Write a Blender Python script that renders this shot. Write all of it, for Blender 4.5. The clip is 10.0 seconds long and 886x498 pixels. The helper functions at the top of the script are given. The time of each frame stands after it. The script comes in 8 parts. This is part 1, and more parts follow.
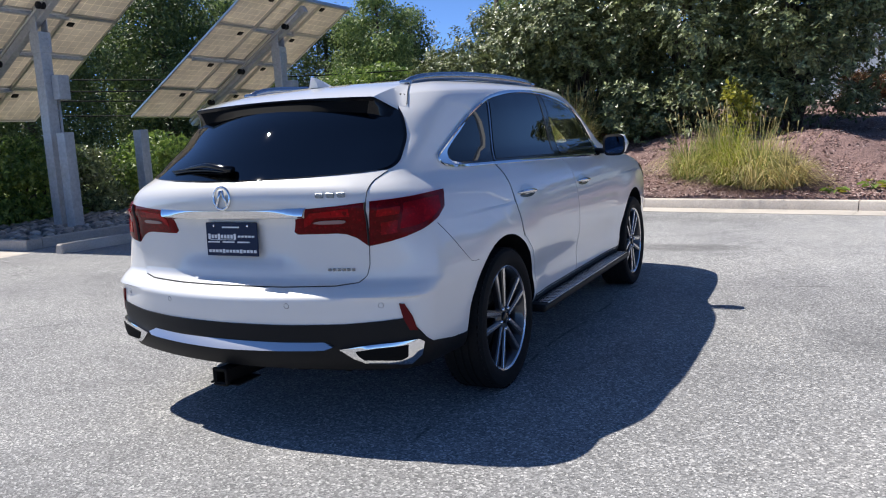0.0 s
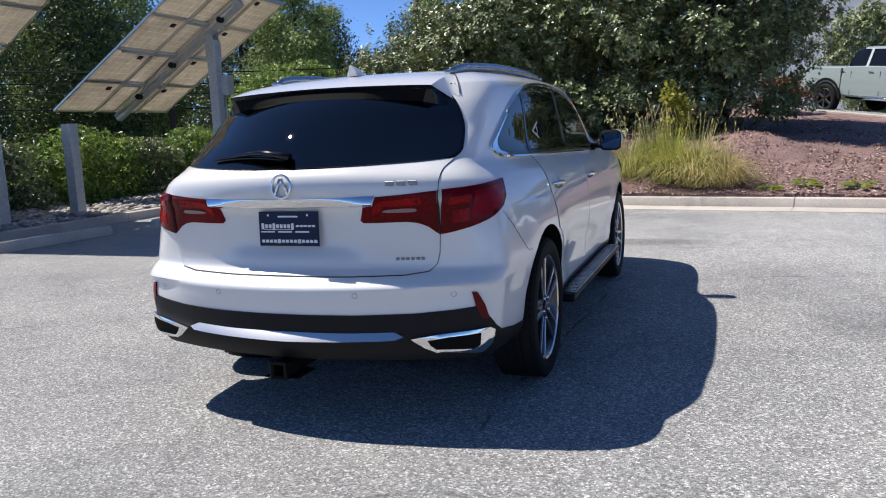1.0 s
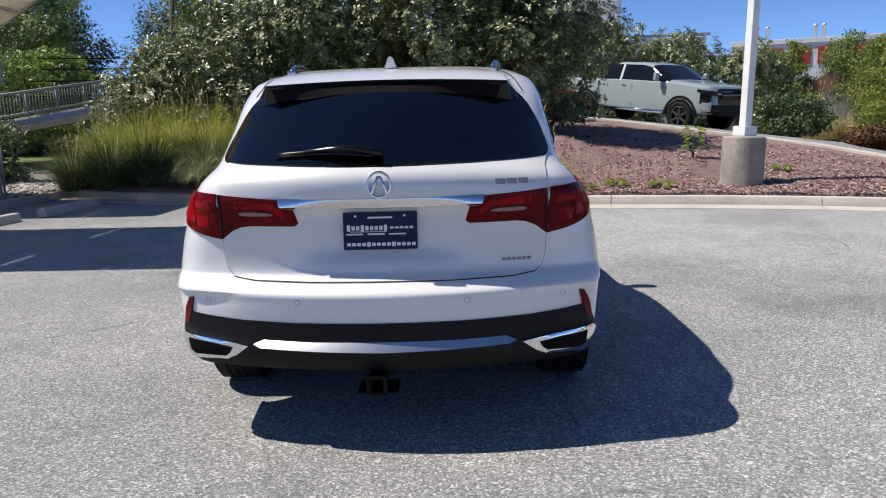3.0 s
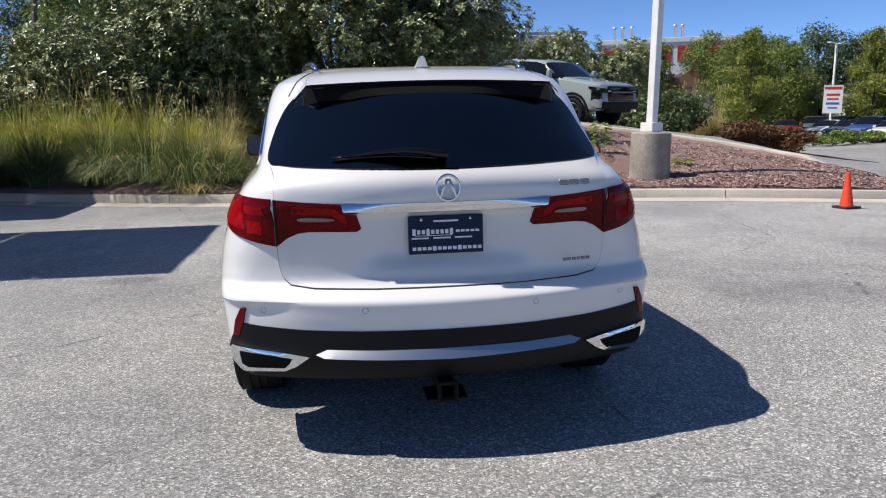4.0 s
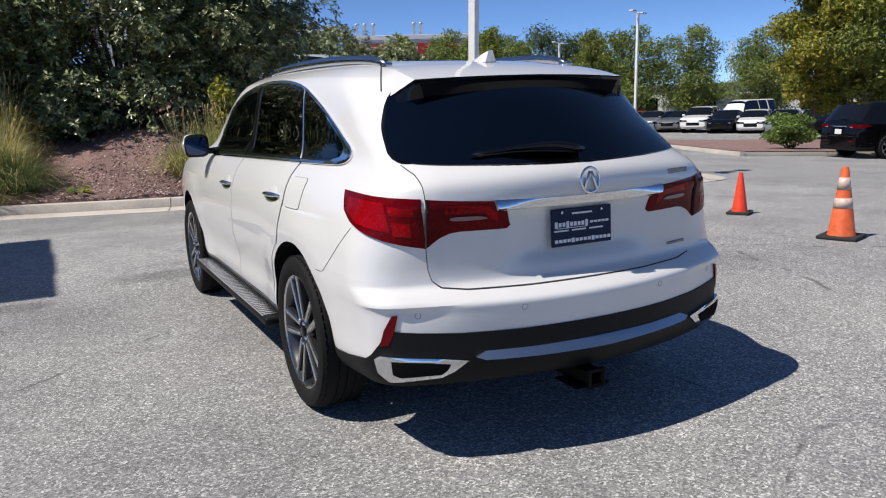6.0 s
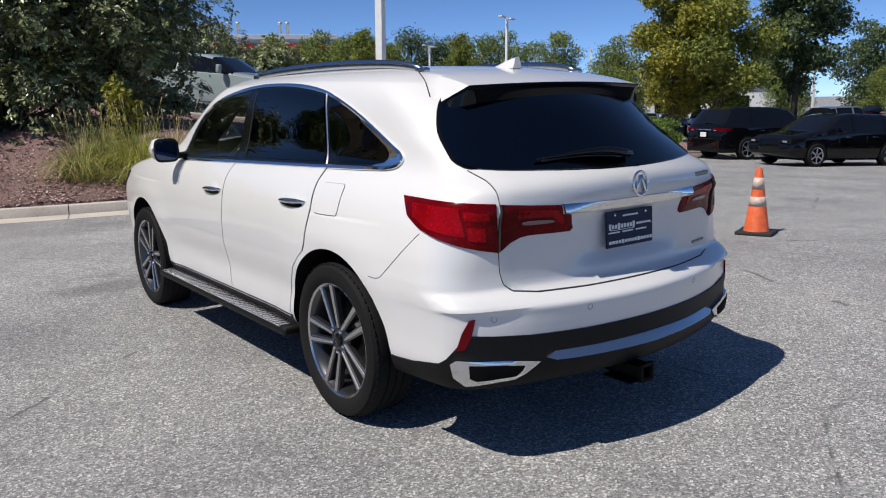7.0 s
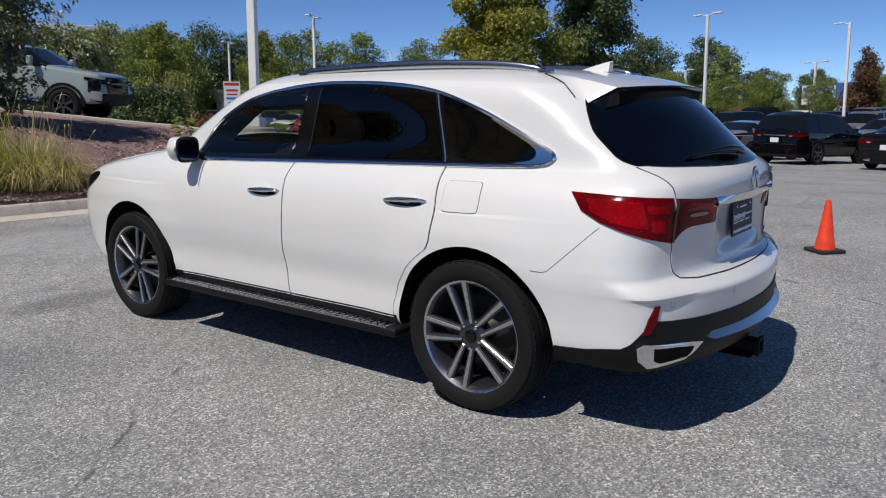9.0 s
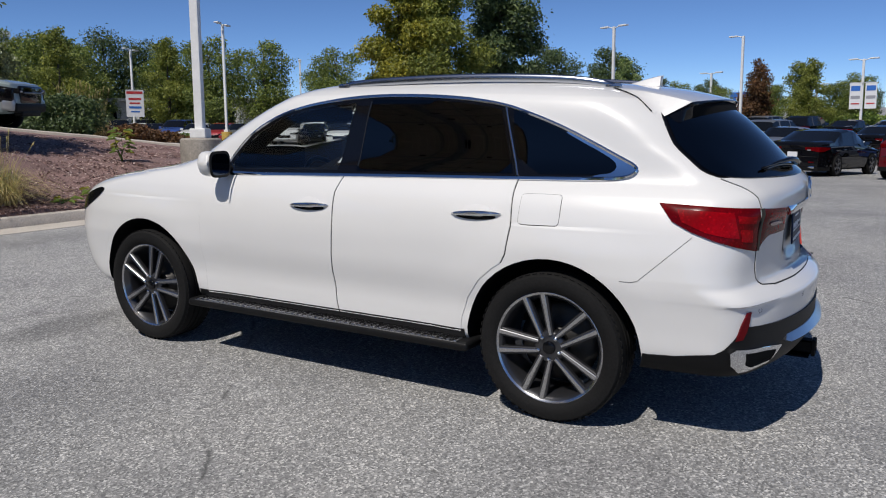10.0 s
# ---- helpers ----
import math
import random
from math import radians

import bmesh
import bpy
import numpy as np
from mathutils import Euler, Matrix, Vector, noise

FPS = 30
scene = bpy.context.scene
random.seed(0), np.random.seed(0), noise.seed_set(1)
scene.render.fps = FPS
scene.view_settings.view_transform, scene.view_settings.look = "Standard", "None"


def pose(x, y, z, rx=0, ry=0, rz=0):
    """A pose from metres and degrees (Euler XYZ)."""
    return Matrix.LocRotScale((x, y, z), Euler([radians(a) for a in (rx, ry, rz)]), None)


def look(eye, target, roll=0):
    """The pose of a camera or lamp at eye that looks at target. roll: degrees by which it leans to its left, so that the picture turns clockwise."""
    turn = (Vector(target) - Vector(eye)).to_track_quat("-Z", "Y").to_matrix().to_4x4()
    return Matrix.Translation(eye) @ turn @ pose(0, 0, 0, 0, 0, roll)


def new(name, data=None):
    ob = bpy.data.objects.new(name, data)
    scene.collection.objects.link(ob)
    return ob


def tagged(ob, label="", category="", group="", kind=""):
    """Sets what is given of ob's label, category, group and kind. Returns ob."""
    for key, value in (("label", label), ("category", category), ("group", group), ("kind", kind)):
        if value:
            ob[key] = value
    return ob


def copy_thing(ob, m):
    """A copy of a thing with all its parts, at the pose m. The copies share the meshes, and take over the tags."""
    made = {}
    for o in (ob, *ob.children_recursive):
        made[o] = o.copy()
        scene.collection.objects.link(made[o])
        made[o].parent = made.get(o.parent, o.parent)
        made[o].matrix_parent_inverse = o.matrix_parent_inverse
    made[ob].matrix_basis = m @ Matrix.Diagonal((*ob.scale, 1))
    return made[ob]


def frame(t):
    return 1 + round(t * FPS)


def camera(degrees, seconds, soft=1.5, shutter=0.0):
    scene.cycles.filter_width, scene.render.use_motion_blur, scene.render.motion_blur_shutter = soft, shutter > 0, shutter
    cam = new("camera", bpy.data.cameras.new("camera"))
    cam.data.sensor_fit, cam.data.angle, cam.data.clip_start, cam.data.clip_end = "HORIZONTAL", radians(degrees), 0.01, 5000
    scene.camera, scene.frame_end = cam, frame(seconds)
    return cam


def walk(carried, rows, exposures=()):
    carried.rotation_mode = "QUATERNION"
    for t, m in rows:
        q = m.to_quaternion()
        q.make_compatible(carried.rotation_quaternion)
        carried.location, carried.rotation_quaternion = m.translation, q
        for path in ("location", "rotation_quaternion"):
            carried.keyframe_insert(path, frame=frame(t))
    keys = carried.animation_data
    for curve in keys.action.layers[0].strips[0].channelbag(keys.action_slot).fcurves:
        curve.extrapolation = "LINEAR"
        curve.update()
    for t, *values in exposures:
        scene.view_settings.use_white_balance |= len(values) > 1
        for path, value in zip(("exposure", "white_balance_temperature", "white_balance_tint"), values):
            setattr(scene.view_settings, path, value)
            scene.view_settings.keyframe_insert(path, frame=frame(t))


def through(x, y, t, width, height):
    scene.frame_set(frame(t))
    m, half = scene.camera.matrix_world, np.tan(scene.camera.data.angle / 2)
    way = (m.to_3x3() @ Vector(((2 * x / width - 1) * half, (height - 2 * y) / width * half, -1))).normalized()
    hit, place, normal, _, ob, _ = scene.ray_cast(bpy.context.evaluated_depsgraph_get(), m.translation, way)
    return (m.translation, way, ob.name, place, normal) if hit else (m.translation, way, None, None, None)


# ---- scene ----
import collections

cam = camera(59.3, 10.0, soft=1.1)
PATH = [
    (0, (2.462, -3.686, 1.325), (1.559, -1.925, 1.036), -3.1),
    (0.5, (2.134, -3.868, 1.304), (1.328, -2.061, 1.011), -2.9),
    (1, (1.822, -3.968, 1.304), (1.136, -2.113, 1.006), -2.5),
    (1.5, (1.44, -4.006, 1.325), (0.896, -2.105, 1.023), -2.1),
    (2, (1.067, -4.129, 1.326), (0.681, -2.19, 1.019), -1.7),
    (2.5, (0.698, -4.132, 1.324), (0.484, -2.168, 1.016), -1.5),
    (4, (-0.464, -4.045, 1.376), (-0.189, -2.093, 1.039), -1.3),
    (4.5, (-0.821, -3.938, 1.412), (-0.4, -2.014, 1.063), -1.3),
    (5, (-1.223, -3.857, 1.426), (-0.649, -1.975, 1.067), -1.4),
    (5.5, (-1.588, -3.701, 1.415), (-0.858, -1.875, 1.051), -1.8),
    (6.8, (-2.541, -3.226, 1.435), (-1.409, -1.619, 1.066), -1.5),
    (7, (-2.657, -3.131, 1.454), (-1.475, -1.561, 1.083), -1.4),
    (7.5, (-2.98, -2.915, 1.46), (-1.684, -1.439, 1.082), -0.9),
    (8, (-3.3, -2.681, 1.486), (-1.907, -1.296, 1.106), -0.5),
    (8.5, (-3.542, -2.362, 1.484), (-2.065, -1.068, 1.103), -0.5),
    (9, (-3.837, -2.083, 1.477), (-2.28, -0.887, 1.098), -0.5),
    (9.5, (-4.109, -1.796, 1.5), (-2.477, -0.701, 1.129), -0.5),
    (10, (-4.285, -1.405, 1.508), (-2.59, -0.406, 1.148), -0.5),
]
walk(cam, [(t, look(eye, target, roll)) for t, eye, target, roll in PATH], [(0, 0.80, 6450, 10), (2.5, 0.66, 6650, 10), (4.5, 0.52, 6650, 10), (5.5, 0.44, 6620, 10), (7.5, 0.14, 6530, 10), (10, -0.08, 6480, 10)])

# ---- daylight ----
world = bpy.data.worlds.new("World")
scene.world = world
world.use_nodes = True
SUN_WAY = Vector((0.67, -0.03, -1.0))
sky = world.node_tree.nodes.new("ShaderNodeTexSky")
sky.sky_type, sky.sun_disc = "NISHITA", False
sky.sun_elevation, sky.sun_rotation = radians(56), math.atan2(0.67, -0.03) + math.pi
sky.altitude, sky.air_density, sky.dust_density, sky.ozone_density = 2500, 0.58, 0.0, 9.0
world.node_tree.links.new(sky.outputs[0], world.node_tree.nodes["Background"].inputs[0])
world.node_tree.nodes["Background"].inputs[1].default_value = 0.112
sun_data = bpy.data.lights.new("sun", "SUN")
sun_data.energy, sun_data.angle, sun_data.color = 4.2, radians(0.53), (1.0, 0.95, 0.88)
sun = new("sun", sun_data)
sun.rotation_euler = SUN_WAY.to_track_quat("-Z", "Y").to_euler()
scene.view_settings.exposure = 0.0

# ---- materials ----


def material(name, color, rough=0.6, metal=0.0, coat=0.0, spec=0.5):
    m = bpy.data.materials.new(name)
    m.use_nodes = True
    b = m.node_tree.nodes["Principled BSDF"]
    b.inputs["Base Color"].default_value = (*color, 1)
    b.inputs["Roughness"].default_value = rough
    b.inputs["Metallic"].default_value = metal
    b.inputs["Coat Weight"].default_value = coat
    b.inputs["Coat Roughness"].default_value = 0.03
    b.inputs["Specular IOR Level"].default_value = spec
    return m


def node(m, kind, **inputs):
    n = m.node_tree.nodes.new(kind)
    for k, v in inputs.items():
        n.inputs[k.replace("_", " ")].default_value = v
    return n


def link(m, a, b):
    m.node_tree.links.new(a, b)


def bsdf(m):
    return m.node_tree.nodes["Principled BSDF"]


def coords(m, space="Object"):
    return m.node_tree.nodes.new("ShaderNodeTexCoord").outputs[space]


def ramp(m, fac, stops, mode="LINEAR"):
    r = m.node_tree.nodes.new("ShaderNodeValToRGB")
    r.color_ramp.interpolation = mode
    els = r.color_ramp.elements
    while len(els) < len(stops):
        els.new(0.5)
    for e, (p, c) in zip(els, stops):
        e.position = p
        e.color = (*c, 1) if len(c) == 3 else c
    link(m, fac, r.inputs[0])
    return r.outputs[0]


def mixed(m, a, b, fac, kind="MIX"):
    x = m.node_tree.nodes.new("ShaderNodeMix")
    x.data_type, x.blend_type = "RGBA", kind
    for sock, v in ((x.inputs[0], fac), (x.inputs[6], a), (x.inputs[7], b)):
        if isinstance(v, bpy.types.NodeSocket):
            link(m, v, sock)
        else:
            sock.default_value = v if isinstance(v, (int, float)) else (*v, 1)
    return x.outputs[2]


def speckled(name, dark, light, scale, rough=0.85, bump=0.3, big=0.6, blotch=(0.75, 1.15), dist=0.01, metal=0.0, space="Object"):
    """A grainy surface: fine grain and large blotches in colour, fine relief."""
    m = material(name, dark, rough, metal)
    c = coords(m, space)
    fine = node(m, "ShaderNodeTexNoise", Scale=scale, Detail=6.0, Roughness=0.7)
    wide = node(m, "ShaderNodeTexNoise", Scale=big, Detail=5.0, Roughness=0.6)
    link(m, c, fine.inputs["Vector"])
    link(m, c, wide.inputs["Vector"])
    col = ramp(m, fine.outputs[0], [(0.3, dark), (0.7, light)])
    lo, hi = blotch
    col = mixed(m, col, ramp(m, wide.outputs[0], [(0.3, (lo,) * 3), (0.7, (hi,) * 3)]), 1.0, "MULTIPLY")
    link(m, col, bsdf(m).inputs["Base Color"])
    bp = node(m, "ShaderNodeBump", Strength=bump, Distance=dist)
    link(m, fine.outputs[0], bp.inputs["Height"])
    link(m, bp.outputs[0], bsdf(m).inputs["Normal"])
    return m


def glazing(name, tint, gloss=1.0):
    """Tinted pane: what is behind shows through the tint, the sky and the place are mirrored by Fresnel."""
    m = bpy.data.materials.new(name)
    m.use_nodes = True
    t = m.node_tree
    t.nodes.remove(t.nodes["Principled BSDF"])
    clear = t.nodes.new("ShaderNodeBsdfTransparent")
    clear.inputs[0].default_value = (*tint, 1)
    shine = t.nodes.new("ShaderNodeBsdfGlossy")
    shine.inputs["Roughness"].default_value = 0.01
    facing = t.nodes.new("ShaderNodeLayerWeight")
    facing.inputs[0].default_value = 0.5
    power = t.nodes.new("ShaderNodeMath")
    power.operation, power.inputs[1].default_value = "POWER", 4.5
    fres = t.nodes.new("ShaderNodeMath")
    fres.operation, fres.inputs[1].default_value, fres.inputs[2].default_value = "MULTIPLY_ADD", 0.9, 0.05 * gloss
    t.links.new(facing.outputs["Facing"], power.inputs[0])
    t.links.new(power.outputs[0], fres.inputs[0])
    mix = t.nodes.new("ShaderNodeMixShader")
    t.links.new(fres.outputs[0], mix.inputs[0])
    t.links.new(clear.outputs[0], mix.inputs[1])
    t.links.new(shine.outputs[0], mix.inputs[2])
    t.links.new(mix.outputs[0], t.nodes["Material Output"].inputs[0])
    return m


def leafy(name, dark, light, rough=0.45, through=0.25):
    """Foliage: each leaf a shade of its own, some light passing through."""
    m = material(name, dark, rough)
    g = m.node_tree.nodes.new("ShaderNodeNewGeometry")
    col = ramp(m, g.outputs["Random Per Island"], [(0.0, dark), (0.75, tuple((a + b) / 2 for a, b in zip(dark, light))), (1.0, light)])
    n = node(m, "ShaderNodeTexNoise", Scale=0.9, Detail=3.0)
    link(m, coords(m), n.inputs["Vector"])
    col = mixed(m, col, ramp(m, n.outputs[0], [(0.3, (0.7, 0.75, 0.7)), (0.7, (1.25, 1.2, 1.1))]), 1.0, "MULTIPLY")
    link(m, col, bsdf(m).inputs["Base Color"])
    t = m.node_tree
    tr = t.nodes.new("ShaderNodeBsdfTranslucent")
    link(m, col, tr.inputs[0])
    mix = t.nodes.new("ShaderNodeMixShader")
    mix.inputs[0].default_value = through
    link(m, bsdf(m).outputs[0], mix.inputs[1])
    link(m, tr.outputs[0], mix.inputs[2])
    link(m, mix.outputs[0], t.nodes["Material Output"].inputs[0])
    return m


def car_paint(name, color, flake=0.04, rough=0.35, metal=0.0):
    m = material(name, color, rough, metal, coat=1.0)
    n = node(m, "ShaderNodeTexNoise", Scale=3.0, Detail=4.0)
    link(m, coords(m), n.inputs["Vector"])
    col = mixed(m, tuple(c * (1 - flake) for c in color), color, n.outputs[0])
    link(m, col, bsdf(m).inputs["Base Color"])
    return m


PEARL = car_paint("pearl_white_paint", (0.71, 0.70, 0.682))
BADGE_METAL = material("badge_metal", (0.20, 0.215, 0.24), 0.25, 1.0)
RAIL_METAL = material("brushed_rail", (0.40, 0.42, 0.46), 0.22, 1.0)
CHROME = material("chrome", (0.75, 0.76, 0.78), 0.06, 1.0)
SOFT_CHROME = material("satin_chrome", (0.72, 0.72, 0.72), 0.28, 1.0)
ALLOY = material("machined_alloy", (0.55, 0.55, 0.56), 0.22, 1.0)
GUNMETAL = car_paint("gunmetal_paint", (0.022, 0.022, 0.025), rough=0.4, metal=0.3)
GLOSS_BLACK = material("gloss_black_plastic", (0.004, 0.004, 0.005), 0.10, spec=0.35)
SATIN_BLACK = speckled("satin_black_plastic", (0.006, 0.006, 0.0065), (0.010, 0.010, 0.0105), 700, 0.5, 0.08, dist=0.001)
DARK_VOID = material("dark_underbody", (0.006, 0.006, 0.006), 0.9, spec=0.1)
SEAM = material("panel_gap", (0.015, 0.014, 0.013), 0.8)
RUBBER = speckled("tyre_rubber", (0.008, 0.008, 0.008), (0.015, 0.0145, 0.0145), 90, 0.75, 0.15, dist=0.002)
PRIVACY = glazing("privacy_glass", (0.005, 0.006, 0.008), 1.0)
REAR_GLASS = glazing("rear_window_glass", (0.006, 0.007, 0.009), 2.0)
CLEAR_TINT = glazing("light_tinted_glass", (0.90, 0.93, 0.92), 1.3)
NAVY = material("navy_plate", (0.009, 0.018, 0.05), 0.45, spec=0.2)
WHITE_INK = material("white_print", (0.72, 0.73, 0.74), 0.5)
RED_REFLEX = material("red_reflector", (0.11, 0.002, 0.005), 0.3, spec=0.15)
bsdf(SATIN_BLACK).inputs["Specular IOR Level"].default_value = 0.18
bsdf(RUBBER).inputs["Specular IOR Level"].default_value = 0.15


def lens_red(name, base, deep):
    """Red lens with a faceted reflector showing through in patches."""
    m = material(name, base, 0.14, coat=0.0, spec=0.12)
    c = coords(m)
    facets = node(m, "ShaderNodeTexVoronoi", Scale=120.0)
    patches = node(m, "ShaderNodeTexNoise", Scale=7.0, Detail=2.0)
    for n in (facets, patches):
        link(m, c, n.inputs["Vector"])
    sep = m.node_tree.nodes.new("ShaderNodeSeparateColor")
    link(m, facets.outputs["Color"], sep.inputs[0])
    col = mixed(m, deep, base, ramp(m, patches.outputs[0], [(0.25, (0, 0, 0)), (0.80, (1, 1, 1))]))
    col = mixed(m, col, ramp(m, sep.outputs[0], [(0.0, (0.8,) * 3), (0.85, (1.0,) * 3), (1.0, (1.5,) * 3)]), 1.0, "MULTIPLY")
    link(m, col, bsdf(m).inputs["Base Color"])
    return m


RED_LENS = lens_red("red_tail_lens", (0.33, 0.002, 0.006), (0.17, 0.001, 0.003))
DEEP_RED = lens_red("deep_red_lens", (0.15, 0.0012, 0.004), (0.08, 0.001, 0.002))
CLEAR_LENS = material("clear_lens", (0.22, 0.13, 0.14), 0.12, 0.3, coat=0.6)

# ---- building tools ----


def mesh_from(name, verts, faces, mats=(), smooth=True, index=None):
    me = bpy.data.meshes.new(name)
    me.from_pydata([tuple(v) for v in verts], [], faces)
    for m in mats if isinstance(mats, (list, tuple)) else (mats,):
        me.materials.append(m)
    if index is not None:
        me.polygons.foreach_set("material_index", index)
    me.polygons.foreach_set("use_smooth", [smooth] * len(me.polygons))
    me.update()
    return me


def done(bm, name, mats, smooth=False, sharp=None):
    """A mesh from a bmesh."""
    bmesh.ops.recalc_face_normals(bm, faces=bm.faces)
    me = bpy.data.meshes.new(name)
    bm.to_mesh(me)
    bm.free()
    for m in mats if isinstance(mats, (list, tuple)) else (mats,):
        me.materials.append(m)
    me.polygons.foreach_set("use_smooth", [smooth] * len(me.polygons))
    if smooth and sharp:
        me.set_sharp_from_angle(angle=radians(sharp))
    me.update()
    return me


def thing(name, label, category, group="", m=None, kind=""):
    ob = new(name)
    ob.empty_display_size = 0.2
    if m is not None:
        ob.matrix_basis = m
    return tagged(ob, label, category, group, kind)


def part(name, me, parent, label="", m=None):
    """Links a mesh as one part under a thing or under a part."""
    ob = new(name, me)
    ob.parent = parent
    if m is not None:
        ob.matrix_basis = m
    if label:
        ob["label"] = label
    return ob


def solo(name, me, label, category, group="", m=None, kind=""):
    ob = new(name, me)
    if m is not None:
        ob.matrix_basis = m
    return tagged(ob, label, category, group, kind)


def box(size, at=(0, 0, 0), bevel=0.0, segments=2, turn=None):
    bm = bmesh.new()
    bmesh.ops.create_cube(bm, size=1)
    for v in bm.verts:
        v.co = Vector((v.co.x * size[0], v.co.y * size[1], v.co.z * size[2]))
    if bevel:
        bmesh.ops.bevel(bm, geom=bm.edges[:], offset=bevel, segments=segments, affect="EDGES", profile=0.6)
    if turn is not None:
        bmesh.ops.transform(bm, matrix=turn.to_4x4(), verts=bm.verts)
    bmesh.ops.translate(bm, vec=at, verts=bm.verts)
    return bm


def lathe(profile, n=24, axis="z", closed=False):
    """A turned body from (radius, height) pairs."""
    verts, faces = [], []
    for r, h in profile:
        for k in range(n):
            a = 2 * math.pi * k / n
            p = (r * math.cos(a), r * math.sin(a), h)
            verts.append(p if axis == "z" else (h, p[0], p[1]))
    rows = len(profile)
    for i in range(rows if closed else rows - 1):
        for k in range(n):
            a, b = i * n + k, i * n + (k + 1) % n
            c, d = ((i + 1) % rows) * n + (k + 1) % n, ((i + 1) % rows) * n + k
            faces.append((a, b, c, d))
    if not closed:
        faces.append(tuple(reversed(range(n))))
        faces.append(tuple(range((rows - 1) * n, rows * n)))
    return verts, faces


def sweep(points, radius, n=8, closed=False, flat=1.0):
    """A tube along points; radius a number or one for each point."""
    pts = [Vector(p) for p in points]
    verts, faces = [], []
    count = len(pts)
    for i, p in enumerate(pts):
        a = pts[(i - 1) % count] if closed or i else pts[0]
        b = pts[(i + 1) % count] if closed or i < count - 1 else pts[-1]
        d = (b - a).normalized()
        side = d.cross(Vector((0, 0, 1)))
        if side.length < 0.05:
            side = d.cross(Vector((1, 0, 0)))
        side.normalize()
        up = side.cross(d)
        r = radius[i] if isinstance(radius, (list, tuple)) else radius
        for k in range(n):
            t = 2 * math.pi * k / n
            verts.append(p + side * (r * math.cos(t)) + up * (r * flat * math.sin(t)))
    for i in range(count if closed else count - 1):
        for k in range(n):
            j = (i + 1) % count
            faces.append((i * n + k, i * n + (k + 1) % n, j * n + (k + 1) % n, j * n + k))
    if not closed:
        faces.append(tuple(reversed(range(n))))
        faces.append(tuple(range((count - 1) * n, count * n)))
    return verts, faces


def joined(*pieces):
    """Several (verts, faces) as one."""
    verts, faces = [], []
    for v, f in pieces:
        o = len(verts)
        verts += list(v)
        faces += [tuple(o + i for i in q) for q in f]
    return verts, faces


def raw(bm):
    bm.verts.index_update()
    out = [v.co.copy() for v in bm.verts], [tuple(v.index for v in f.verts) for f in bm.faces]
    bm.free()
    return out


def spline(keys, x):
    """Monotone cubic through (x, value) pairs."""
    xs, ys = [k[0] for k in keys], [k[1] for k in keys]
    if x <= xs[0]:
        return ys[0]
    if x >= xs[-1]:
        return ys[-1]
    i = max(j for j in range(len(xs) - 1) if xs[j] <= x)
    slope = [(ys[j + 1] - ys[j]) / (xs[j + 1] - xs[j]) for j in range(len(xs) - 1)]

    def tangent(j):
        if j == 0:
            return slope[0]
        if j == len(xs) - 1:
            return slope[-1]
        a, b = slope[j - 1], slope[j]
        return 0.0 if a * b <= 0 else 2 * a * b / (a + b)

    h = xs[i + 1] - xs[i]
    t = (x - xs[i]) / h
    m0, m1 = tangent(i) * h, tangent(i + 1) * h
    return ((2 * t**3 - 3 * t**2 + 1) * ys[i] + (t**3 - 2 * t**2 + t) * m0 + (3 * t**2 - 2 * t**3) * ys[i + 1] + (t**3 - t**2) * m1)


def smoothed(points, times=2, closed=True):
    """Corner cutting."""
    pts = [Vector(p) for p in points]
    for _ in range(times):
        out = [] if closed else [pts[0]]
        n = len(pts)
        for i in range(n if closed else n - 1):
            a, b = pts[i], pts[(i + 1) % n]
            out += [a.lerp(b, 0.25), a.lerp(b, 0.75)]
        if not closed:
            out.append(pts[-1])
        pts = out
    return pts


def resampled(points, step, closed=True):
    pts = [Vector(p) for p in points]
    out = []
    for i in range(len(pts) if closed else len(pts) - 1):
        a, b = pts[i], pts[(i + 1) % len(pts)]
        n = max(1, int(math.ceil((b - a).length / step)))
        out += [a.lerp(b, k / n) for k in range(n)]
    if not closed:
        out.append(pts[-1])
    return out

# ---- the white sport utility vehicle ----
from mathutils.bvhtree import BVHTree
from mathutils.geometry import delaunay_2d_cdt

HALF_WIDTH = [(0.33, 0.885), (0.38, 0.918), (0.44, 0.930), (0.52, 0.935), (0.60, 0.943), (0.72, 0.956), (0.82, 0.957), (0.95, 0.942), (1.03, 0.919), (1.09, 0.888), (1.13, 0.855), (1.17, 0.820), (1.22, 0.800), (1.32, 0.780), (1.42, 0.762), (1.48, 0.748), (1.53, 0.728), (1.56, 0.705)]
TAIL_END = [(0.33, -1.03), (0.38, -1.062), (0.44, -1.072), (0.53, -1.074), (0.60, -1.082), (0.648, -1.086), (0.662, -1.080), (0.672, -1.066), (0.70, -1.022), (0.715, -0.995), (0.73, -0.982), (0.80, -0.975), (0.95, -0.978), (1.00, -0.988), (1.03, -1.004), (1.09, -1.006), (1.125, -0.998), (1.15, -0.978), (1.18, -0.940), (1.22, -0.900), (1.34, -0.797), (1.46, -0.690), (1.56, -0.55)]
NOSE = [(0.33, 3.70), (0.40, 3.79), (0.50, 3.85), (0.62, 3.87), (0.75, 3.86), (0.86, 3.83), (0.95, 3.78), (1.01, 3.68), (1.06, 3.48), (1.11, 3.14), (1.15, 2.86), (1.18, 2.74), (1.22, 2.63), (1.32, 2.46), (1.42, 2.28), (1.50, 2.11), (1.56, 1.96)]
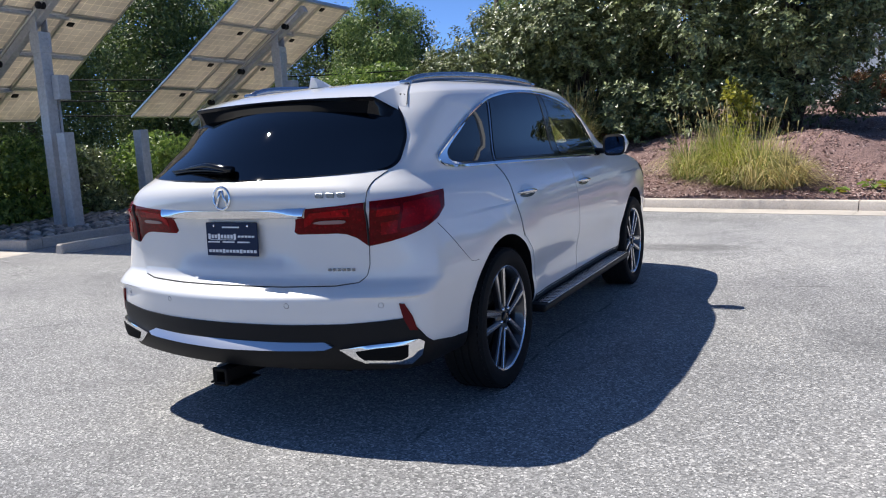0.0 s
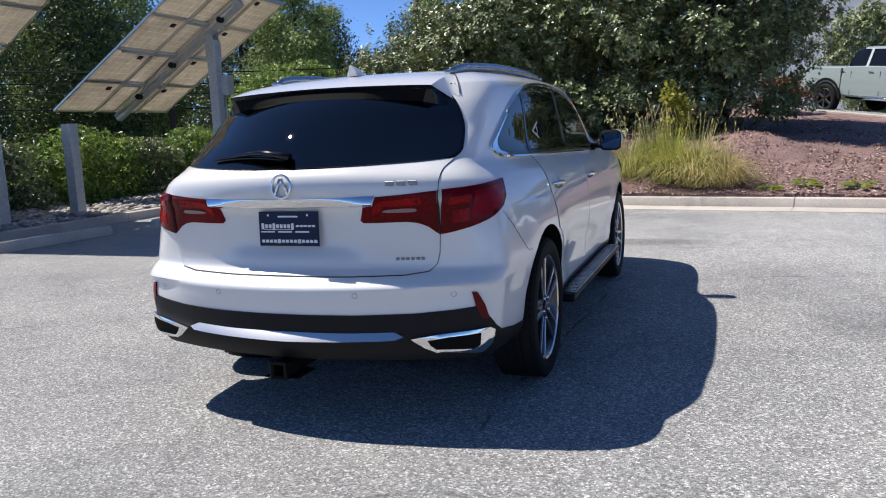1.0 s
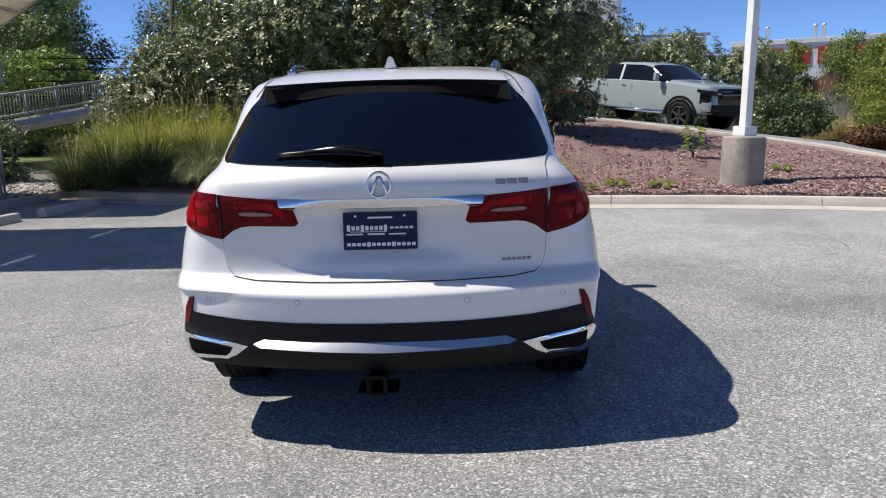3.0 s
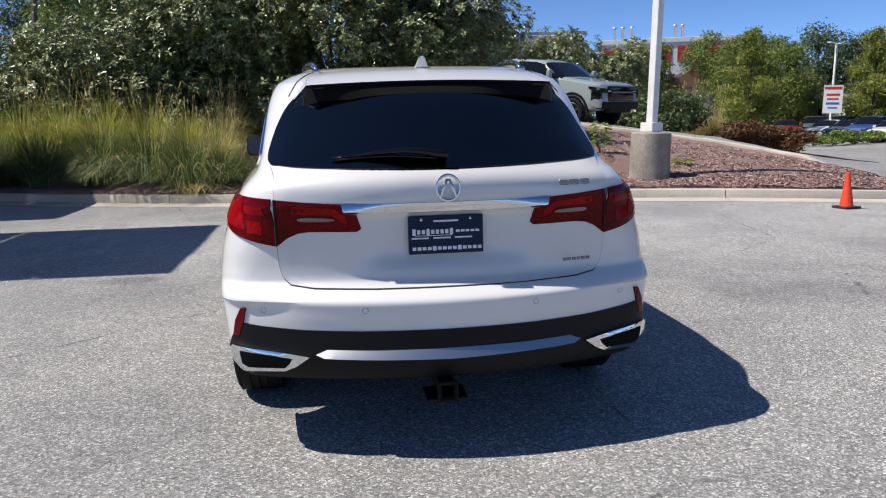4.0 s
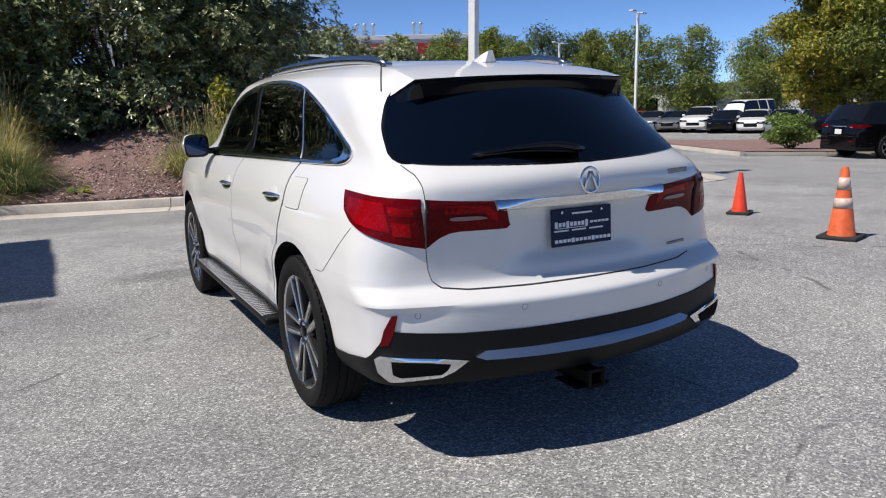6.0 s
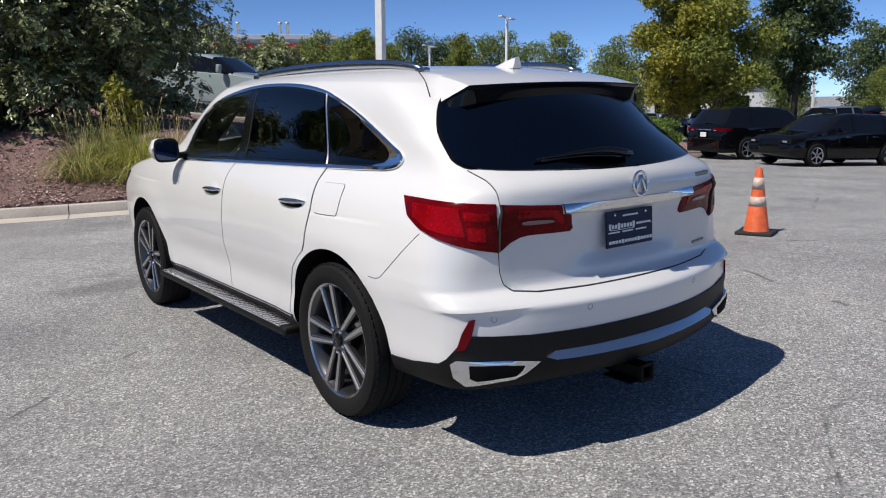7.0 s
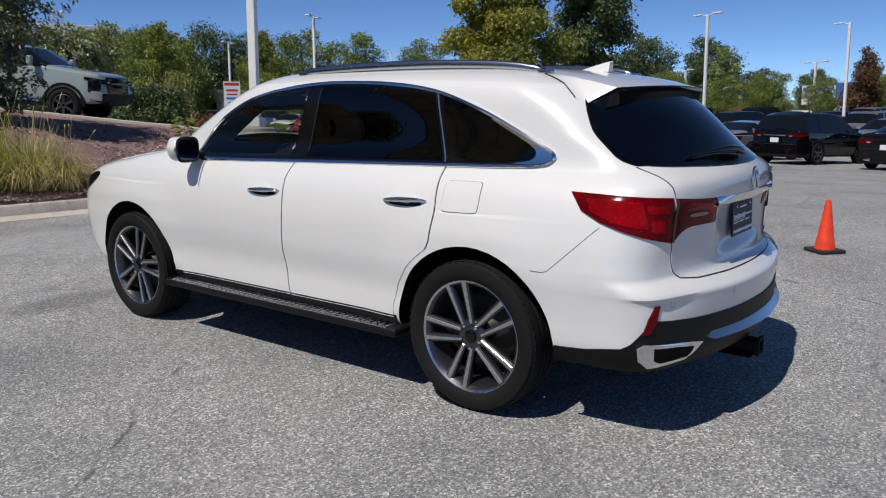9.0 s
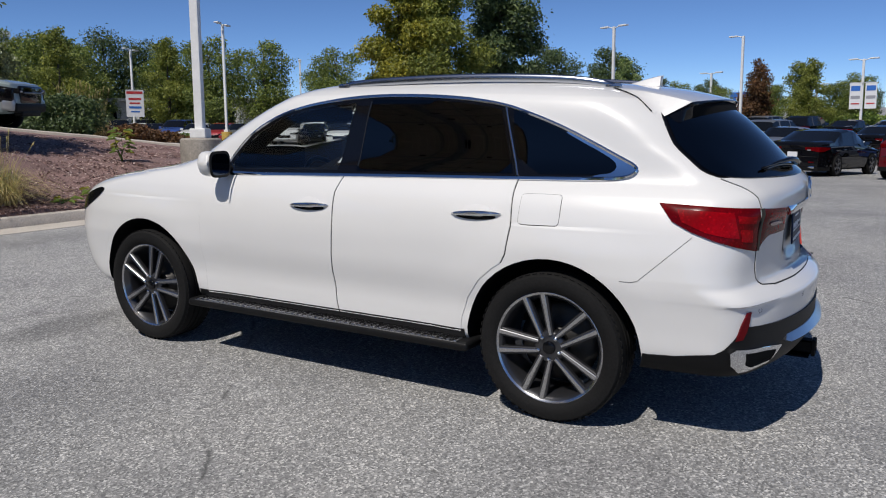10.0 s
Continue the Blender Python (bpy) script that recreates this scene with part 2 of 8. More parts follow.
TAIL_BOW = [(0.33, 0.26), (0.62, 0.26), (0.72, 0.21), (0.95, 0.20), (1.10, 0.25), (1.17, 0.36), (1.23, 0.44), (1.35, 0.58), (1.56, 0.60)]
NOSE_BOW = [(0.33, 0.30), (0.9, 0.30), (1.05, 0.34), (1.18, 0.30), (1.3, 0.30), (1.56, 0.30)]
CORNER = [(0.33, 0.13), (0.62, 0.11), (0.75, 0.15), (1.0, 0.20), (1.15, 0.16), (1.3, 0.13), (1.56, 0.20)]


def roof_height(y):
    return 1.656 - 0.019 * (1.15 - y) ** 2 if y < 1.15 else 1.656 - 0.035 * (y - 1.15) ** 2


def plan_outline(z, inset=0.0):
    """One level of the body seen from above, all round, rear first: bowed tail, rounded corner, tapering flank, corner, bowed nose."""
    w, rear, nose = spline(HALF_WIDTH, z) - inset, spline(TAIL_END, z) + inset, spline(NOSE, z) - inset
    tb, nb, c = spline(TAIL_BOW, z), spline(NOSE_BOW, z), spline(CORNER, z)
    taper = 0.012 + 0.034 * min(1.0, max(0.0, (z - 0.75) / 0.40))

    def flank(y):
        t = max(0.0, 0.6 - y)
        f = max(0.0, y - 2.3)
        return w * (1 - taper * t * t - 0.040 * f * f)

    def meet(edge, sign, bow):
        x = w * 0.9
        for _ in range(8):
            x = flank(edge + sign * bow * x * x)
        return x, edge + sign * bow * x * x

    half = []
    xr, yr = meet(rear, 1, tb)
    for k in range(19):
        x = (xr - c) * k / 18
        half.append((x, rear + tb * x * x))
    a, m, e = Vector((xr - c, rear + tb * (xr - c) ** 2)), Vector((xr, yr)), Vector((flank(yr + c), yr + c))
    for k in range(1, 11):
        u = k / 10
        q = a * (1 - u) ** 2 + m * 2 * u * (1 - u) + e * u * u
        half.append((q.x, q.y))
    cf = 0.26 if z < 1.1 else 0.18
    xf, yf = meet(nose, -1, nb)
    y0, y1 = yr + c, yf - cf
    for k in range(1, 36):
        y = y0 + (y1 - y0) * k / 35
        half.append((flank(y), y))
    a, m, e = Vector((flank(y1), y1)), Vector((xf, yf)), Vector((xf - cf, nose - nb * (xf - cf) ** 2))
    for k in range(1, 11):
        u = k / 10
        q = a * (1 - u) ** 2 + m * 2 * u * (1 - u) + e * u * u
        half.append((q.x, q.y))
    for k in range(1, 17):
        x = (xf - cf) * (1 - k / 16)
        half.append((x, nose - nb * x * x))
    return half + [(-x, y) for x, y in reversed(half[1:-1])]


HUBS = (-0.02, 2.80)


def body_point(x, y, z):
    # flared wheel arches and a hollow along the doors' foot
    if z < 0.95:
        for hub in HUBS:
            d = math.hypot(y - hub, z - 0.36)
            x += math.copysign(0.016 * math.exp(-((d - 0.48) / 0.13) ** 2), x) if abs(x) > 0.7 else 0
        if abs(x) > 0.7 and 0.4 < y < 2.4:
            x -= math.copysign(0.012 * math.exp(-((z - 0.53) / 0.09) ** 2), x)
    # hollow round the licence plate
    if y < -0.7 and 0.72 < z < 1.04:
        y += 0.036 * math.exp(-((x / 0.31) ** 6)) * math.exp(-(((z - 0.905) / 0.118) ** 6))
    # fold in the bumper corner that runs out of the reflector
    if y < -0.55 and 0.54 < z < 0.662 and abs(x) > 0.56:
        u = min(1.0, (abs(x) - 0.56) / 0.22)
        y += 0.016 * u * u * (3 - 2 * u) * min(1.0, (z - 0.54) / 0.10) * min(1.0, (0.662 - z) / 0.009)
    # the roof falls towards the rear and the windscreen
    k = min(1.0, max(0.0, (z - 1.25) / 0.31))
    return Vector((x, y, z + (roof_height(y) - 1.638) * k * k * (3 - 2 * k)))


def loft_body(inset=0.0, low=0.33, high=1.56, steps=150):
    rows, verts, faces = [], [], []
    for i in range(steps):
        z = low + (high - low) * i / (steps - 1)
        rows.append([body_point(x, y, z) for x, y in plan_outline(z, inset)])
    # the roof closes over the last level in shrinking loops
    last, loops = plan_outline(high, inset), 12
    cy = sum(y for _, y in last) / len(last)
    for j in range(1, loops):
        s = math.cos(j / loops * math.pi / 2)
        rise = (1.638 - 1.56 - inset * 0.3) * (1 - max(0.0, s) ** 6)
        rows.append([body_point(x * s, cy + (y - cy) * s, high + rise) for x, y in last])
    n = len(rows[0])
    for r in rows:
        verts += r
    for i in range(len(rows) - 1):
        for k in range(n):
            faces.append((i * n + k, i * n + (k + 1) % n, (i + 1) * n + (k + 1) % n, (i + 1) * n + k))
    verts.append(body_point(0, cy, high + 1.638 - 1.56 - inset * 0.3))
    top = len(verts) - 1
    o = (len(rows) - 1) * n
    faces += [(o + k, o + (k + 1) % n, top) for k in range(n)]
    verts.append(Vector((0, 1.4, low)))
    faces += [((k + 1) % n, k, top + 1) for k in range(n)]
    return verts, faces


def prism_x(outline, x0, x1):
    n = len(outline)
    verts = [(x0, y, z) for y, z in outline] + [(x1, y, z) for y, z in outline]
    faces = [tuple(range(n)), tuple(reversed(range(n, 2 * n)))] + [(k, n + k, n + (k + 1) % n, (k + 1) % n) for k in range(n)]
    return verts, faces


def carved(name, solid, cutters, mats):
    """The solid less the cutters, as a plain mesh."""
    ob = new("carving", mesh_from(name, *solid, mats))
    holes = []
    for c in cutters:
        bm = bmesh.new()
        bm.from_mesh(mesh_from("cutter", *c))
        h = new("cutter", done(bm, "cutter", mats[0]))
        holes.append(h)
        mod = ob.modifiers.new("cut", "BOOLEAN")
        mod.operation, mod.object, mod.solver = "DIFFERENCE", h, "EXACT"
    bpy.context.view_layer.update()
    me = bpy.data.meshes.new_from_object(ob.evaluated_get(bpy.context.evaluated_depsgraph_get()))
    for o in (*holes, ob):
        bpy.data.objects.remove(o)
    me.name = name
    return me


BODY = loft_body()
SKIN = BVHTree.FromPolygons(BODY[0], BODY[1])

# the side windows' outline, front door to quarter pane, in length and height
WINDOW_BAND = [(2.10, 1.118), (1.27, 1.138), (0.20, 1.160), (-0.17, 1.168), (-0.31, 1.176), (-0.358, 1.196), (-0.372, 1.228), (-0.29, 1.268), (-0.15, 1.338), (0.0, 1.408), (0.15, 1.464), (0.34, 1.521), (0.65, 1.556), (1.0, 1.566), (1.19, 1.560), (1.37, 1.544), (1.57, 1.516), (1.77, 1.466), (1.98, 1.360), (2.12, 1.22), (2.16, 1.14)]
FRONT_PANE = [(2.07, 1.142), (1.30, 1.160), (1.215, 1.535), (1.38, 1.520), (1.57, 1.492), (1.76, 1.443), (1.95, 1.345), (2.08, 1.225), (2.11, 1.165)]
REAR_PANE = [(1.175, 1.165), (0.235, 1.182), (0.325, 1.490), (0.50, 1.521), (0.75, 1.541), (1.11, 1.546)]
QUARTER_PANE = [(0.195, 1.182), (-0.20, 1.188), (-0.262, 1.200), (-0.278, 1.237), (-0.235, 1.272), (-0.064, 1.357), (0.086, 1.440), (0.205, 1.476), (0.275, 1.494)]


def within_pane(y, z):
    n, inside = len(FRONT_PANE), False
    grown = [(1.65 + (a - 1.65) * 1.02, 1.335 + (b - 1.335) * 1.03) for a, b in FRONT_PANE]
    for i in range(n):
        (a, b), (c, d) = grown[i], grown[(i + 1) % n]
        if (b > z) != (d > z) and y < (c - a) * (z - b) / (d - b) + a:
            inside = not inside
    return inside


def to_side(side):
    def cast(u, v):
        hit, normal, _, _ = SKIN.ray_cast(Vector((side * 3.0, u, v)), Vector((-side, 0, 0)))
        return (hit, normal) if hit else (Vector((side * 0.6, u, v)), Vector((side, 0, 0)))
    return cast


def to_rear(u, v):
    hit, normal, _, _ = SKIN.ray_cast(Vector((u, -4.0, v)), Vector((0, 1, 0)))
    return (hit, normal) if hit else (Vector((u, -0.6, v)), Vector((0, -1, 0)))


def to_top(u, v):
    hit, normal, _, _ = SKIN.ray_cast(Vector((u, v, 4.0)), Vector((0, 0, -1)))
    return hit, normal


def to_wrap(u, v):
    """Round the tail: u metres of arc at radius one about an upright axis at (0, 0.1)."""
    d = Vector((math.sin(u), -math.cos(u), 0))
    hit, normal, _, _ = SKIN.ray_cast(Vector((0, 0.1, v)) + d * 4, -d)
    return (hit, normal) if hit else (Vector((0, 0.1, v)) + d * 0.9, d)


def arc(x, y):
    return math.atan2(x, 0.1 - y)


def panel(outline, cast, lift=0.004, step=0.05, mats=PEARL, skirt=0.006, dome=0.0, lean=0.0, ridge=0.0):
    """A thin shell that lies on the body over a flat outline."""
    edge = [Vector((p[0], p[1])) for p in resampled([Vector((a, b, 0)) for a, b in outline], step * 0.7)]
    n = len(edge)
    lo = Vector((min(p.x for p in edge), min(p.y for p in edge)))
    hi = Vector((max(p.x for p in edge), max(p.y for p in edge)))
    pts = list(edge)
    for i in range(1, int((hi.x - lo.x) / step) + 1):
        for j in range(1, int((hi.y - lo.y) / step) + 1):
            q = Vector((lo.x + i * step, lo.y + j * step))
            if all((q - e).length > step * 0.4 for e in edge):
                pts.append(q)
    out = delaunay_2d_cdt(pts, [(i, (i + 1) % n) for i in range(n)], [], 1, 1e-5)
    verts2, faces, origin = out[0], out[2], out[3]
    verts, normals = [], []
    for q in verts2:
        p, nn = cast(q.x, q.y)
        t = (hi.y - q.y) / max(1e-6, hi.y - lo.y)
        verts.append(p + nn * (lift + lean * t + ridge * (1 - abs(2 * t - 1))))
        normals.append(nn)
    if dome:
        for i, q in enumerate(verts2):
            d = min((q - e).length for e in edge)
            verts[i] = verts[i] + normals[i] * dome * min(1.0, d / 0.03) ** 0.5
    # skirt
    count, seen = len(verts), {}
    edges = collections.Counter(tuple(sorted((f[k], f[(k + 1) % len(f)]))) for f in faces for k in range(len(f)))
    directed = [(f[k], f[(k + 1) % len(f)]) for f in faces for k in range(len(f)) if edges[tuple(sorted((f[k], f[(k + 1) % len(f)])))] == 1]
    for a, b in directed:
        for i in (a, b):
            if i not in seen:
                seen[i] = len(verts)
                verts.append(verts[i] - normals[i] * (lift + skirt))
    flip = False
    if faces:
        f = faces[0]
        face_normal = (verts[f[1]] - verts[f[0]]).cross(verts[f[2]] - verts[f[0]])
        flip = face_normal.dot(normals[f[0]]) < 0
    faces = [tuple(f) for f in faces] + [(b, a, seen[a], seen[b]) for a, b in directed]
    if flip:
        faces = [tuple(reversed(f)) for f in faces]
    me = mesh_from("panel", verts, faces, mats)
    me.set_sharp_from_angle(angle=radians(40))
    return me


def strip(line, cast, width, lift, mats, closed=False, thick=0.004, step=0.03):
    """A narrow moulding along a flat line, laid on the body."""
    pts = resampled([Vector((a, b, 0)) for a, b in line], step, closed)
    n = len(pts)
    verts, faces = [], []
    for i, p in enumerate(pts):
        a = pts[(i - 1) % n] if closed or i else p
        b = pts[(i + 1) % n] if closed or i < n - 1 else p
        d = (b - a).normalized()
        s = Vector((-d.y, d.x, 0)) * width / 2
        lp, ln = cast(p.x + s.x, p.y + s.y)
        rp, rn = cast(p.x - s.x, p.y - s.y)
        verts += [lp - ln * 0.003, lp + ln * lift, (lp + ln * lift + rp + rn * lift) / 2 + ln * thick, rp + rn * lift, rp - rn * 0.003]
    for i in range(n if closed else n - 1):
        for k in range(4):
            a, b = i * 5 + k, ((i + 1) % n) * 5 + k
            faces.append((a, a + 1, b + 1, b))
    bm = bmesh.new()
    bm.from_mesh(mesh_from("strip", verts, faces))
    return done(bm, "strip", mats, True, 50)


def gap_line(line, cast, parent, width=0.007, closed=False):
    part("panel_gap", strip(line, cast, width, 0.0015, SEAM, closed, 0.0005), parent)


suv = thing("white_suv", "pearl white midsize sport utility vehicle parked on grey asphalt", "car", m=pose(-0.011, 0, 0))

# carve the wheel housings, the front cabin and the panes one can see through
cutters = []
for hub, r in ((HUBS[0], 0.445), (HUBS[1], 0.455)):
    for s in (-1, 1):
        v, f = lathe([(r, 0.42), (r, 1.3)], 48, "x")
        cutters.append(([(x * s, y + hub, z + 0.36) for x, y, z in v], f if s > 0 else [tuple(reversed(q)) for q in f]))
cabin_box = prism_x([(-0.60, 0.95), (0.45, 0.95), (0.45, 0.55), (2.00, 0.55), (2.20, 0.95), (2.20, 1.12), (1.98, 1.39), (1.74, 1.475), (1.45, 1.515), (0.45, 1.53), (-0.30, 1.49), (-0.50, 1.45), (-0.72, 1.20)], -0.58, 0.58)
cutters.append(cabin_box)
cutters.append(prism_x([(p[0], p[1]) for p in smoothed([(a, b, 0) for a, b in FRONT_PANE], 1)], -1.2, 1.2))
opening = [(0.42, 2.60), (0.66, 2.42), (0.625, 2.06), (0.56, 1.91), (-0.56, 1.91), (-0.625, 2.06), (-0.66, 2.42), (-0.42, 2.60)]
cutters.append(([(x, y, 1.02) for x, y in opening] + [(x, y, 1.9) for x, y in opening], [tuple(range(8)), tuple(reversed(range(8, 16)))] + [(k, 8 + k, 8 + (k + 1) % 8, (k + 1) % 8) for k in range(8)]))
body_mesh = carved("body", BODY, cutters, [PEARL, DARK_VOID])
for poly in body_mesh.polygons:
    c = poly.center
    housing = any(math.hypot(c.y - hub, c.z - 0.36) < r + 0.004 for hub, r in ((HUBS[0], 0.445), (HUBS[1], 0.455))) and abs(c.x) > 0.40
    inside = abs(c.x) < 0.585 and -0.73 < c.y < 2.3 and 0.54 < c.z < 1.535 or abs(c.x) < 0.665 and c.z > 1.015 and SKIN.find_nearest(c)[3] > 0.004 and c.y < 2.6
    poly.material_index = 1 if housing and abs(poly.normal.x) < 0.98 or inside or c.z < 0.335 else 0
    if 1.12 < c.z < 1.54 and abs(c.x) < 0.92 and within_pane(c.y, c.z):
        poly.material_index = 1
    if housing and abs(c.x) < 0.5:
        poly.material_index = 1
body_mesh.polygons.foreach_set("use_smooth", [True] * len(body_mesh.polygons))
body_mesh.set_sharp_from_angle(angle=radians(30))
part("body", body_mesh, suv)

FRONT_EDGE = [(2.245, 1.105), (2.262, 1.06), (2.279, 0.938), (2.281, 0.80), (2.274, 0.62), (2.264, 0.385)]
MIDDLE_GAP = [(1.248, 0.385), (1.260, 0.46), (1.270, 0.615), (1.256, 0.85), (1.258, 0.95), (1.262, 1.05), (1.240, 1.132)]
REAR_GAP = [(0.222, 0.765), (0.200, 0.81), (0.183, 0.944), (0.198, 1.10), (0.198, 1.155)]
DOOR_FRONT = FRONT_EDGE + [(y + 0.004, z) for y, z in MIDDLE_GAP]
DOOR_REAR = [(y - 0.004, z) for y, z in reversed(MIDDLE_GAP)] + [(0.462, 0.385), (0.452, 0.46), (0.415, 0.57), (0.345, 0.67), (0.270, 0.735)] + [(y + 0.004, z) for y, z in REAR_GAP]
FUEL = [(0.150, 1.06), (0.150, 1.092), (0.11, 1.095), (-0.02, 1.096), (-0.050, 1.094), (-0.052, 1.06), (-0.054, 0.99), (-0.050, 0.958), (-0.02, 0.956), (0.12, 0.954), (0.148, 0.958), (0.150, 0.99)]
for side in (-1, 1):
    cast = to_side(side)
    for name, outline, glass, tint in (("front_door", DOOR_FRONT, FRONT_PANE, CLEAR_TINT), ("rear_door", DOOR_REAR, REAR_PANE, PRIVACY)):
        door = part(name, panel(outline, cast, 0.0035), suv)
        for line in ((FRONT_EDGE, MIDDLE_GAP) if name == "front_door" else (REAR_GAP,)):
            gap_line(line, cast, door, 0.0045)
        y0 = 1.425 if name == "front_door" else 0.375
        z0 = 0.975 if name == "front_door" else 0.990
        # bowl and chrome pull
        bowl = [(y0 + 0.075 * math.cos(a), z0 + 0.012 + 0.034 * math.sin(a)) for a in [k * math.pi / 10 for k in range(20)]]
        part("handle_bowl", panel(bowl, cast, 0.0042, 0.02, PEARL, dome=0.003), door)
        grip = []
        for k in range(13):
            u = k / 12
            p, nn = cast(y0 + 0.135 - 0.27 * u, z0 - 0.006 + 0.010 * u)
            grip.append(p + nn * (0.004 + 0.020 * math.sin(math.pi * u) ** 0.5))
        v, f = sweep(grip, [0.005 + 0.009 * math.sin(math.pi * k / 12) ** 0.6 for k in range(13)], 10, flat=0.95)
        part("door_handle", mesh_from("door_handle", v, f, CHROME), door, "chrome door handle")
        # black panel laid on the door as the shade behind the pull
        part("handle_shade_panel", panel([(y0 + 0.11 * math.cos(a), z0 - 0.012 + 0.016 * math.sin(a)) for a in [k * math.pi / 8 for k in range(16)]], cast, 0.0052, 0.02, GLOSS_BLACK), door)
        part("side_window", panel(glass, cast, 0.0085, 0.04, tint, 0.001), door)
    outline3 = [(p.x, p.y) for p in smoothed([(a, b, 0) for a, b in QUARTER_PANE], 1)]
    part("quarter_window", panel(outline3, cast, 0.0085, 0.04, PRIVACY, 0.001), suv, "dark privacy glass pane")
    band = [(p.x, p.y) for p in smoothed([(a, b, 0) for a, b in WINDOW_BAND], 2)]
    # black surround, open at the front pane
    part("window_surround", panel([(1.31, 1.142)] + [q for q in band if q[0] < 1.305 and q[1] < 1.25] + [q for q in band if q[0] < 1.21 and q[1] >= 1.25] + [(1.212, 1.553)], cast, 0.005, 0.03, GLOSS_BLACK), suv)
    part("window_surround", strip([(1.28, 1.148), (2.08, 1.130), (2.128, 1.17), (2.098, 1.228), (1.965, 1.353), (1.765, 1.455), (1.57, 1.504), (1.37, 1.532), (1.20, 1.548)], cast, 0.034, 0.005, GLOSS_BLACK), suv)
    part("window_trim", strip(band, cast, 0.016, 0.009, CHROME, True, 0.004, 0.02), suv, "bright chrome window moulding")
    # wide chrome end behind the quarter pane
    part("window_trim", panel([(p.x, p.y) for p in smoothed([(-0.15, 1.176, 0), (-0.30, 1.180, 0), (-0.352, 1.200, 0), (-0.364, 1.228, 0), (-0.285, 1.266, 0), (-0.15, 1.334, 0), (-0.03, 1.392, 0), (-0.02, 1.376, 0), (-0.225, 1.279, 0), (-0.274, 1.240, 0), (-0.262, 1.203, 0), (-0.20, 1.190, 0)], 1)], cast, 0.0075, 0.03, CHROME, 0.001), suv)
    for a, b, wide in (((1.168, 1.19), (1.118, 1.535), 0.006), ((0.208, 1.170), (0.305, 1.505), 0.011)):
        part("pillar_strip", strip([a, b], cast, wide, 0.0092, GUNMETAL if a[0] > 1 else ALLOY), suv)
    # panel gaps of the wing, tail and bumper
    gap_line([(-0.655, 0.945), (-0.56, 0.855), (-0.44, 0.742), (-0.41, 0.734), (-0.36, 0.735)], cast, suv, 0.0016)
    if side < 0:
        fuel = [(p.x, p.y) for p in smoothed([(a, b, 0) for a, b in FUEL], 2)]
        door = part("fuel_door", panel(fuel, cast, 0.003), suv)
        gap_line(fuel, cast, door, 0.0035, True)
    # bumper lamp, headlamp, step
    step_bm = box((0.20, 1.98, 0.045), (side * 0.915, 1.375, 0.325), 0.018, 3)
    board = part("running_board", done(step_bm, "running_board", SATIN_BLACK, True, 40), suv, "black running board with textured aluminium tread")
    tread = []
    for k in range(44):
        bm = box((0.10, 0.016, 0.006), (side * 0.955, 0.46 + k * 0.0425, 0.351), 0.002, 1)
        tread.append(raw(bm))
    tagged(part("tread_strip", mesh_from("tread_strip", *joined(raw(box((0.115, 1.86, 0.004), (side * 0.955, 1.375, 0.3475))), *tread), ALLOY, False), board), kind="stuff")
    part("sill_cladding", strip([(0.44, 0.372), (2.34, 0.372)], cast, 0.05, 0.004, SATIN_BLACK), suv)
    lamp = [(3.62, 0.86), (3.48, 0.93), (3.28, 0.995), (3.22, 0.98), (3.36, 0.89), (3.54, 0.81)]
    part("headlamp", panel([(p.x, p.y) for p in smoothed([(a, b, 0) for a, b in lamp], 2)], cast, 0.006, 0.04, GLOSS_BLACK), suv, "dark headlamp glass")
    # mirror
    mirror = thing("door_mirror", "", "")
    mirror.parent = suv
    rows = []
    for k in range(9):
        u = k / 8
        s = math.sqrt(max(0.02, 1 - (2 * u - 1) ** 4))
        depth = 2.05 + 0.125 * (1 - 0.35 * (abs(2 * u - 1)) ** 2)
        ring = []
        for j in range(16):
            a = 2 * math.pi * j / 16
            ca, sa = math.cos(a), math.sin(a)
            ring.append((side * (0.905 + 0.178 * u), 2.05 + (depth - 2.05) * (0.5 + 0.5 * math.copysign(abs(ca) ** 0.8, ca)), 1.182 + 0.012 * u + 0.075 * s * math.copysign(abs(sa) ** 0.7, sa)))
        rows.append(ring)
    v = [p for r in rows for p in r]
    f = [(i * 16 + j, i * 16 + (j + 1) % 16, (i + 1) * 16 + (j + 1) % 16, (i + 1) * 16 + j) for i in range(8) for j in range(16)] + [tuple(range(16)), tuple(range(128, 144))]
    bm = bmesh.new()
    bm.from_mesh(mesh_from("m", v, f))
    part("mirror_cap", done(bm, "mirror_cap", PEARL, True, 45), mirror)
    glass_at = [(side * (0.928 + 0.140 * (0.5 + 0.5 * math.copysign(abs(math.cos(a)) ** 0.5, math.cos(a)))), 2.030, 1.187 + 0.062 * math.copysign(abs(math.sin(a)) ** 0.55, math.sin(a))) for a in [k * math.pi / 12 for k in range(24)]]
    rim_at = [(side * (0.913 + 0.164 * (0.5 + 0.5 * math.copysign(abs(math.cos(a)) ** 0.5, math.cos(a)))), 2.038, 1.187 + 0.078 * math.copysign(abs(math.sin(a)) ** 0.55, math.sin(a))) for a in [k * math.pi / 12 for k in range(24)]]
    bm = bmesh.new()
    bm.from_mesh(mesh_from("m", rim_at + glass_at, [(k, (k + 1) % 24, 24 + (k + 1) % 24, 24 + k) for k in range(24)]))
    part("mirror_rim", done(bm, "mirror_rim", SATIN_BLACK, True), mirror)
